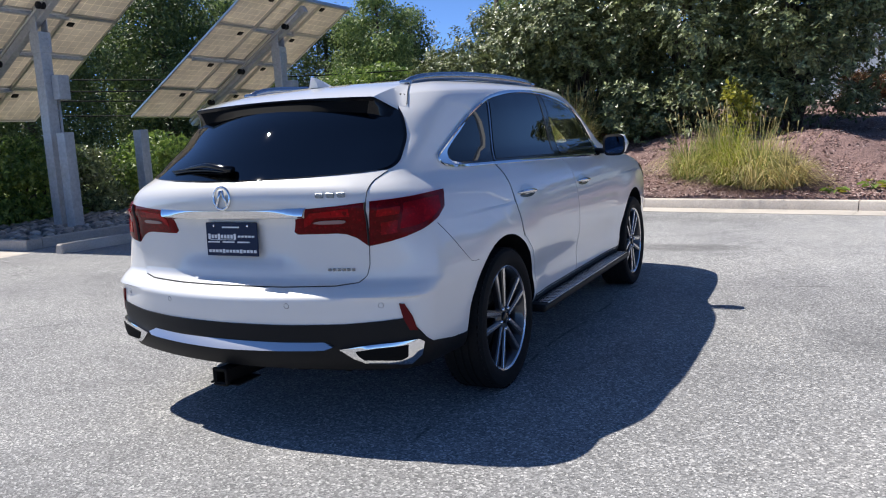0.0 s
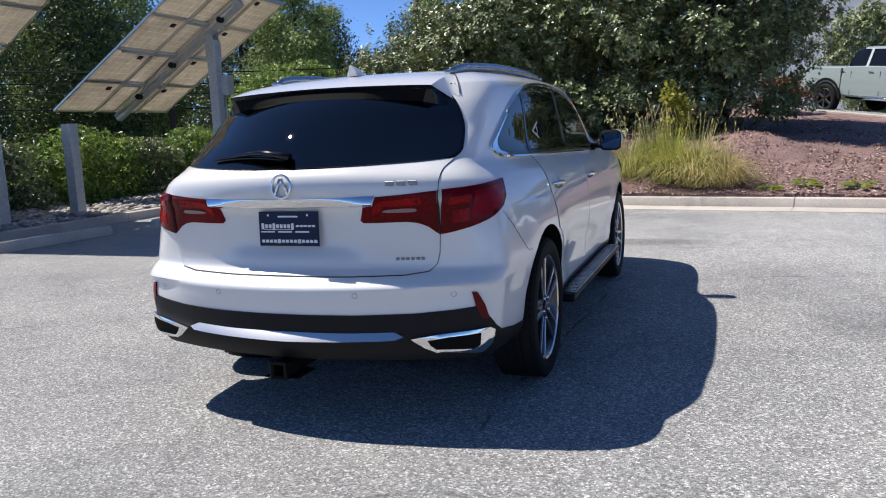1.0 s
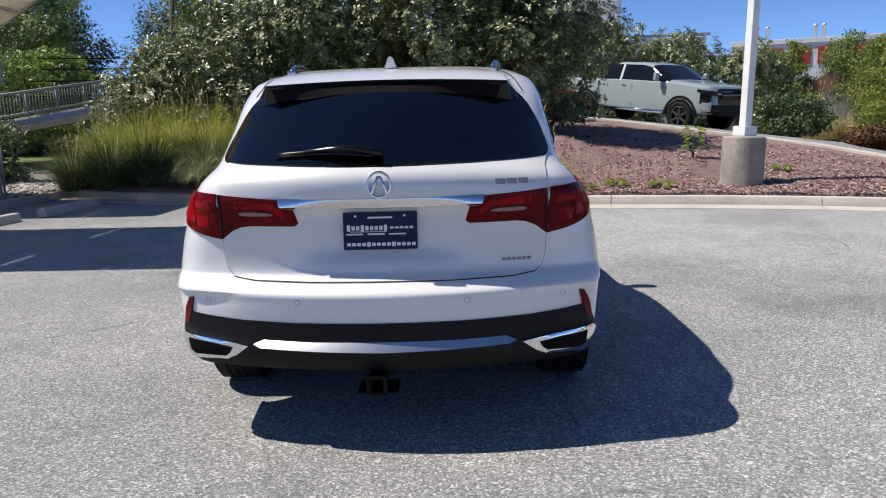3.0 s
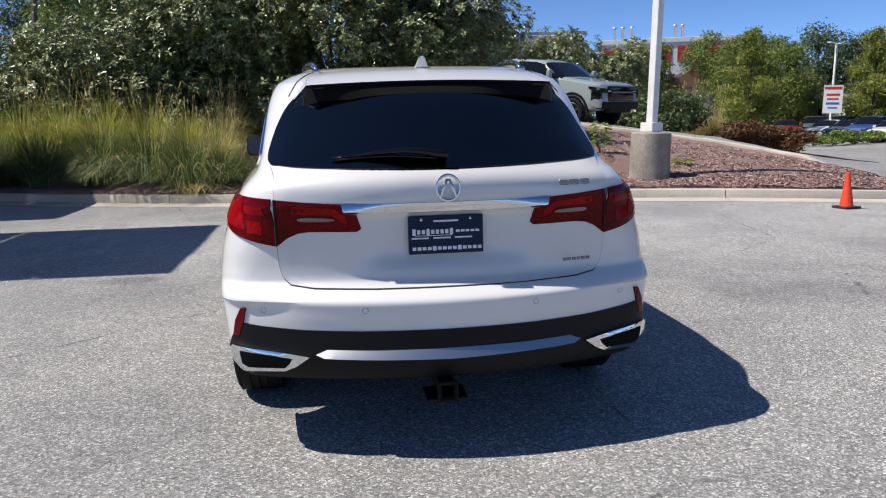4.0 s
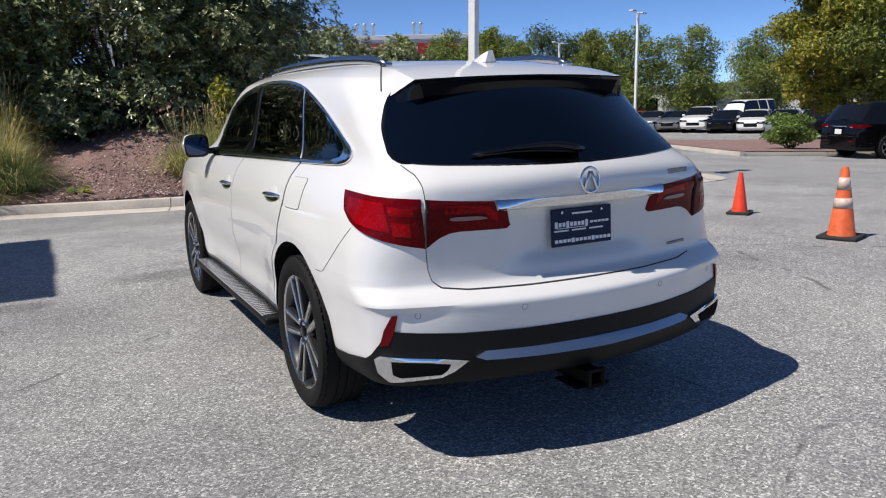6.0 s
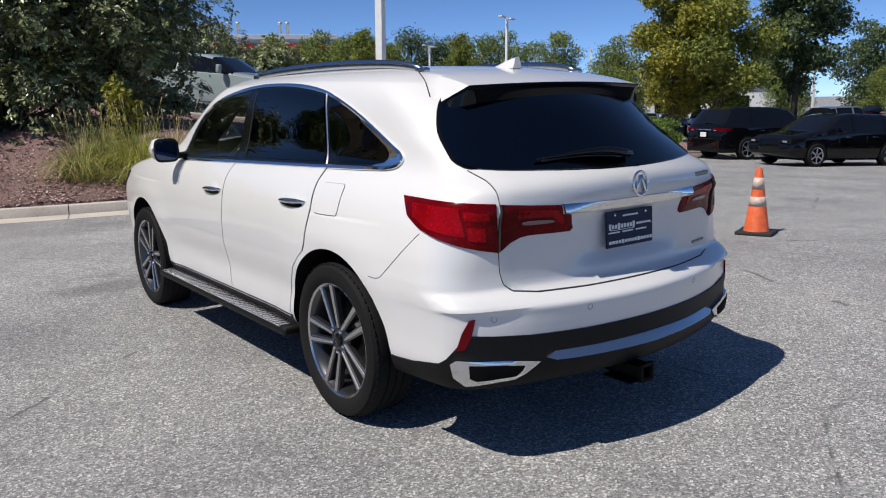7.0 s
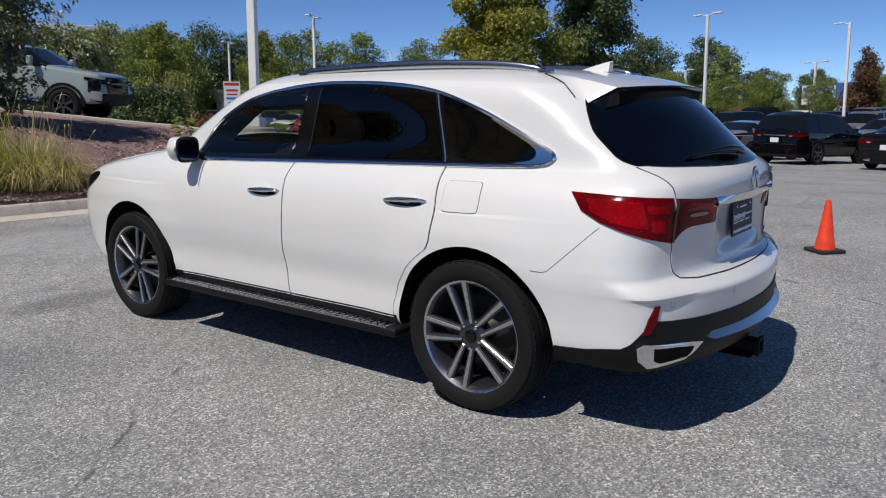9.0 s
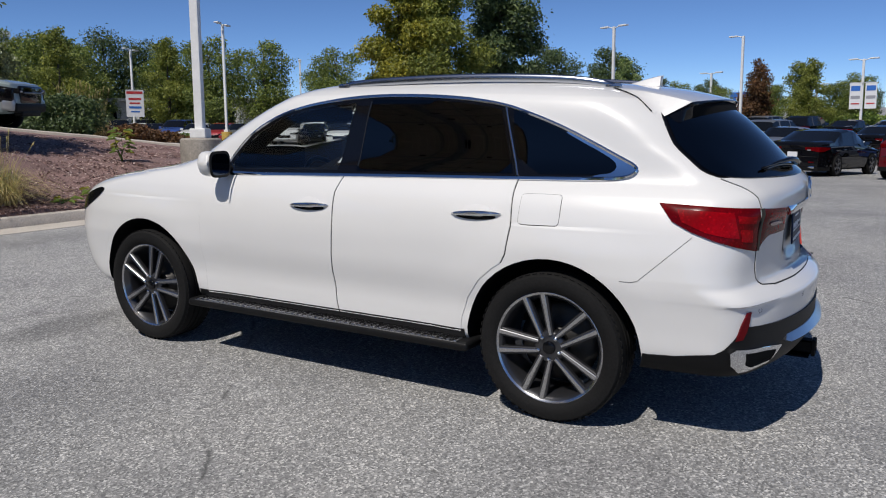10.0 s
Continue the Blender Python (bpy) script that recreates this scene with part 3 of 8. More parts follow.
    part("mirror_glass", mesh_from("mirror_glass", glass_at, [tuple(range(24)) if side < 0 else tuple(reversed(range(24)))], material("mirror_silver", (0.055, 0.07, 0.10), 0.01, 1.0), False), mirror, "mirror glass")
    v, f = sweep([(side * 0.80, 2.13, 1.150), (side * 0.90, 2.12, 1.145), (side * 0.98, 2.12, 1.155)], [0.04, 0.035, 0.03], 10, flat=0.6)
    part("mirror_foot", mesh_from("mirror_foot", v, f, SATIN_BLACK), mirror)

# tailgate with its glass, lamps, bar and badges
GATE = [(0.700, 1.184), (0.684, 1.150), (0.683, 1.06), (0.681, 0.87), (0.676, 0.79), (0.664, 0.745), (0.634, 0.716), (0.54, 0.705), (0.30, 0.701)]
gate_outline = GATE + [(-x, z) for x, z in reversed(GATE)]
gate = part("tailgate", panel(gate_outline, to_rear, 0.0045, 0.018), suv)
gate.shadow_terminator_geometry_offset = 0.3
gate.shadow_terminator_shading_offset = 0.1
gap_line(gate_outline, to_rear, gate, 0.0055)
glass_half = [(0.0, 1.160), (0.30, 1.163), (0.55, 1.170), (0.65, 1.176), (0.700, 1.186), (0.718, 1.212), (0.710, 1.256), (0.692, 1.318), (0.668, 1.374), (0.636, 1.432), (0.582, 1.488), (0.0, 1.515)]
glass_line = glass_half + [(-x, z) for x, z in reversed(glass_half[1:-1])]
part("rear_window_surround", panel([(p.x, p.y) for p in smoothed([(a, b, 0) for a, b in glass_line], 1)], to_rear, 0.004, 0.05, GLOSS_BLACK), gate)
part("rear_window", panel([(p.x * 0.985, 1.325 + (p.y - 1.325) * 0.975) for p in smoothed([(a, b, 0) for a, b in glass_line], 1)], to_rear, 0.009, 0.04, REAR_GLASS, 0.001), gate, "dark tinted rear window")

LAMP_OUT = [(0.686, -0.87, 1.063), (0.78, -0.79, 1.068), (0.83, -0.66, 1.074), (0.840, -0.49, 1.080), (0.868, -0.551, 1.007), (0.872, -0.632, 0.966), (0.862, -0.735, 0.930), (0.82, -0.81, 0.905), (0.76, -0.855, 0.887), (0.686, -0.885, 0.872)]
LAMP_IN = [(0.424, 1.042), (0.56, 1.050), (0.679, 1.060), (0.679, 0.874), (0.634, 0.908), (0.592, 0.925), (0.55, 0.930), (0.36, 0.928), (0.345, 0.940), (0.362, 1.000), (0.406, 1.004)]
for side in (-1, 1):
    wrap = [(side * arc(x, y), z) for x, y, z in LAMP_OUT]
    lamp = part("tail_lamp", panel(wrap, to_wrap, 0.008, 0.03, DEEP_RED, 0.012, 0.004), suv, "red tail lamp lens")
    for mat, line3 in ((RED_LENS, ((0.800, -0.79, 1.045), (0.825, -0.68, 1.052), (0.838, -0.56, 1.056), (0.858, -0.585, 1.005), (0.856, -0.68, 0.965), (0.835, -0.775, 0.945), (0.80, -0.82, 0.940))),
                       (RED_LENS, ((0.715, -0.86, 1.028), (0.790, -0.80, 1.034), (0.790, -0.81, 1.004), (0.715, -0.87, 1.000))),
                       (RED_LENS, ((0.735, -0.86, 0.972), (0.790, -0.82, 0.978), (0.790, -0.83, 0.925), (0.735, -0.865, 0.918)))):
        part("lamp_reflector", panel([(side * arc(x, y), z) for x, y, z in line3], to_wrap, 0.0132, 0.02, mat), lamp, "bright red lamp reflector")
    inner = [(side * x, z) for x, z in LAMP_IN]
    lamp = part("tail_lamp", panel(inner, to_rear, 0.007, 0.03, DEEP_RED, 0.010, 0.004), gate, "red tail lamp lens")
    upper = [(side * x, z) for x, z in ((0.405, 0.996), (0.44, 1.024), (0.615, 1.036), (0.615, 1.008), (0.46, 1.003), (0.43, 0.975), (0.40, 0.960))]
    part("lamp_reflector", panel(upper, to_rear, 0.0122, 0.03, RED_LENS), lamp)
    part("lamp_gap", strip([(side * 0.6825, 1.060), (side * 0.6825, 0.876)], to_rear, 0.006, 0.0125, SEAM), lamp)
    back = [(side * x, z) for x, z in ((0.442, 0.970), (0.456, 0.990), (0.53, 0.997), (0.588, 0.996), (0.597, 0.980), (0.572, 0.968))]
    zc = sum(z for _, z in back) / len(back)
    part("reversing_lamp", panel([(p.x, p.y) for p in smoothed([(a, b, 0) for a, b in [(x, zc + (z - zc) * 0.62) for x, z in back]], 1)], to_rear, 0.0150, 0.02, CLEAR_LENS), lamp, "clear reversing lamp")

bar_half = [(0.0, 1.044), (0.20, 1.043), (0.425, 1.046), (0.405, 1.012), (0.20, 1.002), (0.0, 1.000)]
bar = bar_half + [(-x, z) for x, z in reversed(bar_half[1:-1])]
part("chrome_bar", panel(bar, to_rear, 0.008, 0.011, CHROME, 0.03, 0.0, 0.0, 0.016), gate, "chrome bar between the tail lamps")


def emblem():
    pieces = []
    ring = [(0.046 * math.cos(a), 0.050 * math.sin(a)) for a in [k * math.pi / 16 for k in range(32)]]
    p0, n0 = to_rear(0, 1.096)
    frame_m = Matrix.Translation(p0 + n0 * 0.010) @ n0.to_track_quat("Z", "Y").to_matrix().to_4x4()
    pieces.append(sweep([frame_m @ Vector((x, y, 0)) for x, y in ring], 0.006, 8, True))
    for x0, x1 in ((-0.030, -0.004), (0.030, 0.004)):
        pieces.append(sweep([frame_m @ Vector((x0, -0.034, 0.002)), frame_m @ Vector((x1, 0.036, 0.002))], 0.0065, 6))
    return joined(*pieces)


part("emblem", mesh_from("emblem", *emblem(), CHROME), gate, "plain round chrome emblem")
for x0, n, w, h, z0 in ((0.464, 3, 0.041, 0.021, 1.095), (0.489, 6, 0.0155, 0.012, 0.770)):
    for k in range(n):
        p, nn = to_rear(x0 + (k + 0.5) * (w + 0.006), z0)
        part("badge_bar", done(box((w, 0.006, h), p + nn * 0.007, 0.0015, 1), "badge_bar", BADGE_METAL), gate, "plain chrome badge bar")

# licence plate insert with plain print bars
p0, n0 = to_rear(0, 0.905)
plate_at = Matrix.Translation(Vector((-0.006, p0.y - 0.026, 0.905))) @ Matrix.Rotation(radians(-2), 4, "X")
plate = part("licence_plate_insert", done(box((0.305, 0.008, 0.155), (0, 0, 0), 0.003, 1), "plate", NAVY), gate, "navy dealer plate with plain white print bars", plate_at)
prints = [(0.0, 0.055, 0.10, 0.007)]
prints += [(-0.130 + 0.019 * k, 0.012, 0.013, 0.026 if k in (0, 3, 8) else 0.017) for k in range(9)]
prints += [(0.048 + 0.02 * k, 0.013, 0.015, 0.009) for k in range(5)]
prints += [(-0.105 + 0.088 * k, -0.013, 0.070, 0.006) for k in range(3)] + [(-0.130 + 0.0205 * k, -0.055, 0.015, 0.013 if k not in (4, 9) else 0.018) for k in range(14)]
part("print", mesh_from("print", *joined(*[raw(box((w, 0.002, h), (x, -0.0052, z))) for x, z, w, h in prints]), WHITE_INK, False), plate)
part("print", mesh_from("print", *raw(box((0.15, 0.002, 0.0025), (-0.05, -0.0052, -0.003))), WHITE_INK, False), plate)
for s in (-1, 1):
    v, f = lathe([(0.006, 0), (0.006, 0.004), (0.003, 0.006)], 10)
    part("screw", mesh_from("screw", [(x + s * 0.10, -0.004 - z, y + 0.062) for x, y, z in v], f, CHROME), plate)

# rear wiper
wiper = thing("rear_wiper", "", "")
wiper.parent = suv
arm = []
for k in range(12):
    u = k / 11
    p, nn = to_rear(0.01 - 0.455 * u, 1.198 + 0.022 * math.sin(math.pi * u * 0.8) - 0.010 * u)
    arm.append(p + nn * (0.030 + 0.018 * math.sin(math.pi * min(1, u * 1.4 + 0.1)) ** 2 if u < 0.7 else 0.022))
v, f = sweep(arm, [0.024 - 0.019 * (k / 11) for k in range(12)], 8, flat=0.7)
part("wiper_arm", mesh_from("wiper_arm", v, f, GLOSS_BLACK), wiper)
blade = [to_rear(-0.03 - 0.40 * k / 9, 1.200 + 0.012 * math.sin(math.pi * k / 9))[0] + Vector((0, -0.014, 0.010)) for k in range(10)]
part("wiper_blade", mesh_from("wiper_blade", *sweep(blade, 0.007, 6), GLOSS_BLACK), wiper)

# bumper: lower cladding, chrome blade, finishers, reflectors, sensors, hitch
CLAD = [(0.0, -1.08, 0.541), (0.35, -1.05, 0.541), (0.60, -0.99, 0.546), (0.75, -0.93, 0.556), (0.835, -0.885, 0.566), (0.862, -0.85, 0.530), (0.885, -0.80, 0.468), (0.893, -0.76, 0.443), (0.905, -0.60, 0.416), (0.914, -0.46, 0.409), (0.91, -0.46, 0.337), (0.89, -0.72, 0.337), (0.84, -0.86, 0.337), (0.60, -0.97, 0.337), (0.35, -1.03, 0.337), (0.0, -1.06, 0.337)]
clad = [(arc(x, y), z) for x, y, z in CLAD]
clad += [(-a, z) for a, z in reversed(clad[1:-1])]
bumper = part("bumper_cladding", panel(clad, to_wrap, 0.006, 0.04, SATIN_BLACK), suv, "dark grey lower bumper cladding")
blade_half = [(0.0, 0.464), (0.30, 0.463), (0.50, 0.466), (0.54, 0.449), (0.505, 0.438), (0.30, 0.434), (0.0, 0.430)]
blade = blade_half + [(-x, z) for x, z in reversed(blade_half[1:-1])]
part("chrome_strip", panel(blade, to_rear, 0.006, 0.015, SOFT_CHROME, 0.03, 0.0, 0.034), bumper, "bright chrome lower bumper strip")
for side in (-1, 1):
    outer = [(0.568, -0.99, 0.437), (0.70, -0.95, 0.456), (0.862, -0.84, 0.472), (0.872, -0.815, 0.455), (0.862, -0.82, 0.40), (0.83, -0.845, 0.368), (0.665, -0.945, 0.378), (0.625, -0.965, 0.396)]
    inner = [(0.637, -0.968, 0.430), (0.72, -0.94, 0.442), (0.835, -0.874, 0.453), (0.830, -0.872, 0.404), (0.805, -0.883, 0.390), (0.668, -0.95, 0.394), (0.648, -0.96, 0.410)]

    def arcs(line):
        return [(side * arc(x, y), z) for x, y, z in line]

    fin = part("exhaust_finisher", panel(arcs(outer), to_wrap, 0.018, 0.02, CHROME, 0.02, 0.006), bumper, "chrome exhaust finisher")
    part("finisher_mouth", panel(arcs(inner), to_wrap, 0.026, 0.02, DARK_VOID), fin, "black exhaust opening")
    refl = [(side * arc(x, y), z) for x, y, z in ((0.820, -0.898, 0.630), (0.838, -0.884, 0.627), (0.854, -0.858, 0.575), (0.865, -0.838, 0.508), (0.845, -0.868, 0.512), (0.830, -0.888, 0.565))]
    part("reflector", panel(refl, to_wrap, 0.008, 0.02, RED_REFLEX), suv, "red rear reflector")
    for x, z in ((0.345, 0.628), (0.748, 0.624)):
        p, nn = to_rear(side * x, z)
        q = nn.to_track_quat("Z", "Y").to_matrix().to_4x4()
        v, f = lathe([(0.0105, -0.004), (0.0105, 0.0004), (0.009, 0.0008)], 16)
        part("parking_sensor", mesh_from("parking_sensor", v, f, PEARL), suv, "", Matrix.Translation(p) @ q)
        v, f = sweep([(0.0118 * math.cos(k * math.pi / 9), 0.0118 * math.sin(k * math.pi / 9), 0.0) for k in range(18)], 0.0008, 5, True)
        part("sensor_ring", mesh_from("sensor_ring", v, f, SEAM), suv, "", Matrix.Translation(p) @ q)
hitch = thing("hitch_receiver", "", "")
hitch.parent = suv
tube = []
for sx, sz, at in ((0.066, 0.009, (0, 0.0285)), (0.066, 0.009, (0, -0.0285)), (0.009, 0.066, (0.0285, 0)), (0.009, 0.066, (-0.0285, 0))):
    tube.append(raw(box((sx, 0.34, sz), (at[0] - 0.03, -0.93, 0.288 + at[1]), 0.002, 1)))
HITCH_STEEL = speckled("black_hitch_steel", (0.005, 0.005, 0.005), (0.010, 0.009, 0.008), 60, 0.6, 0.1)
bsdf(HITCH_STEEL).inputs["Specular IOR Level"].default_value = 0.12
part("receiver_tube", mesh_from("receiver_tube", *joined(*tube), HITCH_STEEL, False), hitch, "black square receiver tube")
part("receiver_collar", mesh_from("receiver_collar", *joined(*[raw(box((a, 0.02, b), (x - 0.03, -1.095, 0.288 + z), 0.003, 1)) for a, b, x, z in ((0.08, 0.012, 0, 0.036), (0.08, 0.012, 0, -0.036), (0.012, 0.08, 0.036, 0), (0.012, 0.08, -0.036, 0))]), HITCH_STEEL, False), hitch)
part("chain_plate", done(box((0.17, 0.16, 0.008), (-0.03, -1.0, 0.25), 0.003, 1), "chain_plate", HITCH_STEEL), hitch)
part("cross_tube", mesh_from("cross_tube", *sweep([(-0.5, -0.82, 0.31), (0.5, -0.82, 0.31)], 0.03, 10), HITCH_STEEL), hitch)

# roof spoiler, aerial fin, rails


def spoiler_row(u):
    """One rib of the spoiler, from the roof over the lip to the glass; u runs from side to side."""
    e, sign = abs(u), math.copysign(1, u)
    t = min(1.0, e / 0.82)
    w = max(0.0, (e - 0.82) / 0.18)
    fin = w**0.35
    lip = Vector((0.545 * t, -0.605 + 0.055 * t * t, 1.532 - 0.012 * t * t)).lerp(Vector((0.630, -0.405, 1.436)), w)
    front = Vector((0.530 * t, -0.21 + 0.04 * t * t, 0))
    front.z = to_top(front.x, front.y)[0].z + 0.001
    front = front.lerp(Vector((0.627, -0.385, 1.446)), w**0.8)
    end = Vector((0.668, -0.480, 1.352))
    over = (to_rear(0.52 * t, 1.470 - 0.030 * t * t)[0] + Vector((0, -0.010, 0))).lerp(end, fin)
    mid = (to_rear(0.52 * t, 1.445 - 0.030 * t * t)[0] + Vector((0, -0.0105, 0))).lerp(end, fin)
    foot = to_rear(0.52 * t, 1.412 - 0.030 * t * t)[0].lerp(end, fin)
    row = []
    for j in range(9):
        p = front.lerp(lip, j / 8)
        p.z += 0.010 * math.sin(math.pi * j / 8) * (1 - w)
        hit = to_top(p.x, p.y)[0]
        if hit and j < 6:
            p.z = max(p.z, hit.z + 0.002)
        row.append(p)
    low = lip + Vector((0, 0.006, -0.016 * (1 - w) - 0.002))
    row += [lip + Vector((0, -0.003, -0.006 * (1 - w))), low, low.lerp(over, 0.4) + Vector((0, 0, 0.006)) * (1 - w), over, mid, foot + Vector((0, -0.0095, 0)), foot + Vector((0, 0.01, -0.001))]
    return [(sign * p.x, p.y, p.z) for p in row]


rows = [spoiler_row(-1 + k / 28) for k in range(57)]
n = len(rows[0])
spoiler_mesh = mesh_from("spoiler", [p for r in rows for p in r], [(i * n + j, i * n + j + 1, (i + 1) * n + j + 1, (i + 1) * n + j) for i in range(56) for j in range(n - 1)], [PEARL, GLOSS_BLACK, DARK_VOID])
for poly in spoiler_mesh.polygons:
    inboard = 5 < poly.index // (n - 1) < 50
    poly.material_index = 0 if poly.index % (n - 1) < 8 else 2 if inboard and poly.index % (n - 1) in (10, 11) else 1
bm = bmesh.new()
bm.from_mesh(spoiler_mesh)
part("roof_spoiler", done(bm, "roof_spoiler", [PEARL, GLOSS_BLACK, DARK_VOID], True, 32), suv, "white roof spoiler with black underside and ends")
part("high_brake_lamp", done(box((0.30, 0.012, 0.012), (0, -0.592, 1.521), 0.003, 1), "high_brake_lamp", DEEP_RED), suv, "dark red brake lamp under the spoiler lip")
for side in (-1, 1):
    seam = [Vector(spoiler_row(side * (0.80 + 0.02 * k))[0]) for k in range(11)]
    part("panel_gap", mesh_from("panel_gap", *sweep([p + Vector((0.002 * side, 0, 0.003)) for p in seam], 0.0024, 6), SEAM), suv)
    rail = []
    for k in range(22):
        u = k / 21
        y = 1.42 - 1.60 * u
        x = 0.605 - 0.105 * u**1.6
        q = to_top(side * x, y)[0]
        rail.append(Vector((side * x, y, q.z + 0.004 + 0.022 * math.sin(math.pi * min(1, max(0, u))) ** 0.45)))
    v, fc = sweep(rail, [0.010 + 0.008 * math.sin(math.pi * k / 21) ** 0.3 for k in range(22)], 10, flat=1.35)
    rail_part = part("roof_rail", mesh_from("roof_rail", v, fc, RAIL_METAL), suv, "polished roof rail")
    for x, y in ((0.605, 1.40), (0.503, -0.16)):
        q = to_top(side * x, y)[0]
        part("rail_foot", done(box((0.036, 0.08, 0.026), q + Vector((0, 0, 0.006)), 0.011, 2), "rail_foot", RAIL_METAL, True, 40), rail_part)
v, f = [], []
for k in range(11):
    u = k / 10
    y = -0.03 - 0.225 * u
    top = 1.600 + 0.066 * max(0.0, u) ** 0.8 if u < 0.97 else 1.662
    w = 0.029 * math.sin(math.pi * min(0.98, 0.10 + 0.55 * u)) + 0.004
    b = roof_height(y) - 0.012
    tw = 0.6 * w
    v += [(-w, y, b), (-w * 0.75, y, b + 0.35 * (top - b)), (-tw * 0.7, y, top - 0.006), (0, y - 0.012 * u, top), (tw * 0.7, y, top - 0.006), (w * 0.75, y, b + 0.35 * (top - b)), (w, y, b)]
f = [(i * 7 + j, i * 7 + j + 1, (i + 1) * 7 + j + 1, (i + 1) * 7 + j) for i in range(10) for j in range(6)] + [tuple(range(7)), tuple(range(70, 77))]
bm = bmesh.new()
bm.from_mesh(mesh_from("fin", v, f))
part("aerial_fin", done(bm, "aerial_fin", PEARL, True, 40), suv, "white shark-fin aerial")

# windscreen and cabin
screen_half = [(0.0, 2.74), (0.45, 2.66), (0.72, 2.46), (0.66, 2.05), (0.58, 1.87), (0.0, 1.90)]
screen = screen_half + [(-x, y) for x, y in reversed(screen_half[1:-1])]
part("windscreen", panel(screen, to_top, 0.006, 0.05, CLEAR_TINT, 0.001), suv)
hood_half = [(0.0, 3.68), (0.40, 3.62), (0.66, 3.46), (0.79, 3.16), (0.80, 2.62), (0.70, 2.64), (0.0, 2.82)]
hood = hood_half + [(-x, y) for x, y in reversed(hood_half[1:-1])]
part("bonnet", panel(hood, to_top, 0.004, 0.07, PEARL), suv)
GREY_TRIM = speckled("grey_cabin_trim", (0.06, 0.058, 0.055), (0.09, 0.088, 0.083), 60, 0.8, 0.1)
for x in (-0.36, 0.36):
    seat = part("front_seat", done(box((0.48, 0.48, 0.16), (x, 1.22, 0.70), 0.05, 3), "seat", GREY_TRIM, True), suv, "grey front seat")
    part("seat_back", done(box((0.46, 0.14, 0.56), (x, 0.96, 0.98), 0.05, 3, Matrix.Rotation(radians(-12), 3, "X")), "seat_back", GREY_TRIM, True), seat)
    part("headrest", done(box((0.25, 0.09, 0.17), (x, 0.885, 1.325), 0.035, 3), "headrest", GREY_TRIM, True), seat)
bench = part("rear_seat", done(box((1.10, 0.16, 0.34), (0, 0.30, 1.06), 0.05, 3, None), "rear_seat", GREY_TRIM, True), suv, "grey rear seat back")
for x in (-0.34, 0.34):
    part("headrest", done(box((0.24, 0.09, 0.14), (x, 0.27, 1.29), 0.035, 3), "headrest", GREY_TRIM, True), bench)
part("headliner", done(box((1.08, 1.9, 0.02), (0, 0.75, 1.515), 0.004, 1), "headliner", speckled("grey_headliner", (0.22, 0.215, 0.20), (0.28, 0.27, 0.26), 60, 0.9, 0.1)), suv)
sheet = to_top(0.47, 2.08)[0]
part("window_sticker", done(box((0.20, 0.004, 0.055), (0.45, sheet.y, sheet.z - 0.05), 0, 1), "window_sticker", material("yellow_label", (0.75, 0.52, 0.03), 0.6)), suv, "yellow dealer sheet on the windscreen")
part("inner_mirror", done(box((0.24, 0.03, 0.07), (0, 1.95, 1.43), 0.015, 2), "inner_mirror", SATIN_BLACK, True), suv)
part("dashboard", done(box((1.20, 0.30, 0.24), (0, 2.08, 0.96), 0.08, 3), "dashboard", SATIN_BLACK, True), suv)
wheel_at = Matrix.Translation((-0.36, 1.76, 1.02)) @ Matrix.Rotation(radians(66), 4, "X")
part("steering_wheel", mesh_from("steering_wheel", [wheel_at @ Vector(p) for p in sweep([(0.185 * math.cos(k * math.pi / 14), 0.185 * math.sin(k * math.pi / 14), 0) for k in range(28)], 0.016, 8, True)[0]], sweep([(0.185 * math.cos(k * math.pi / 14), 0.185 * math.sin(k * math.pi / 14), 0) for k in range(28)], 0.016, 8, True)[1], SATIN_BLACK), suv)


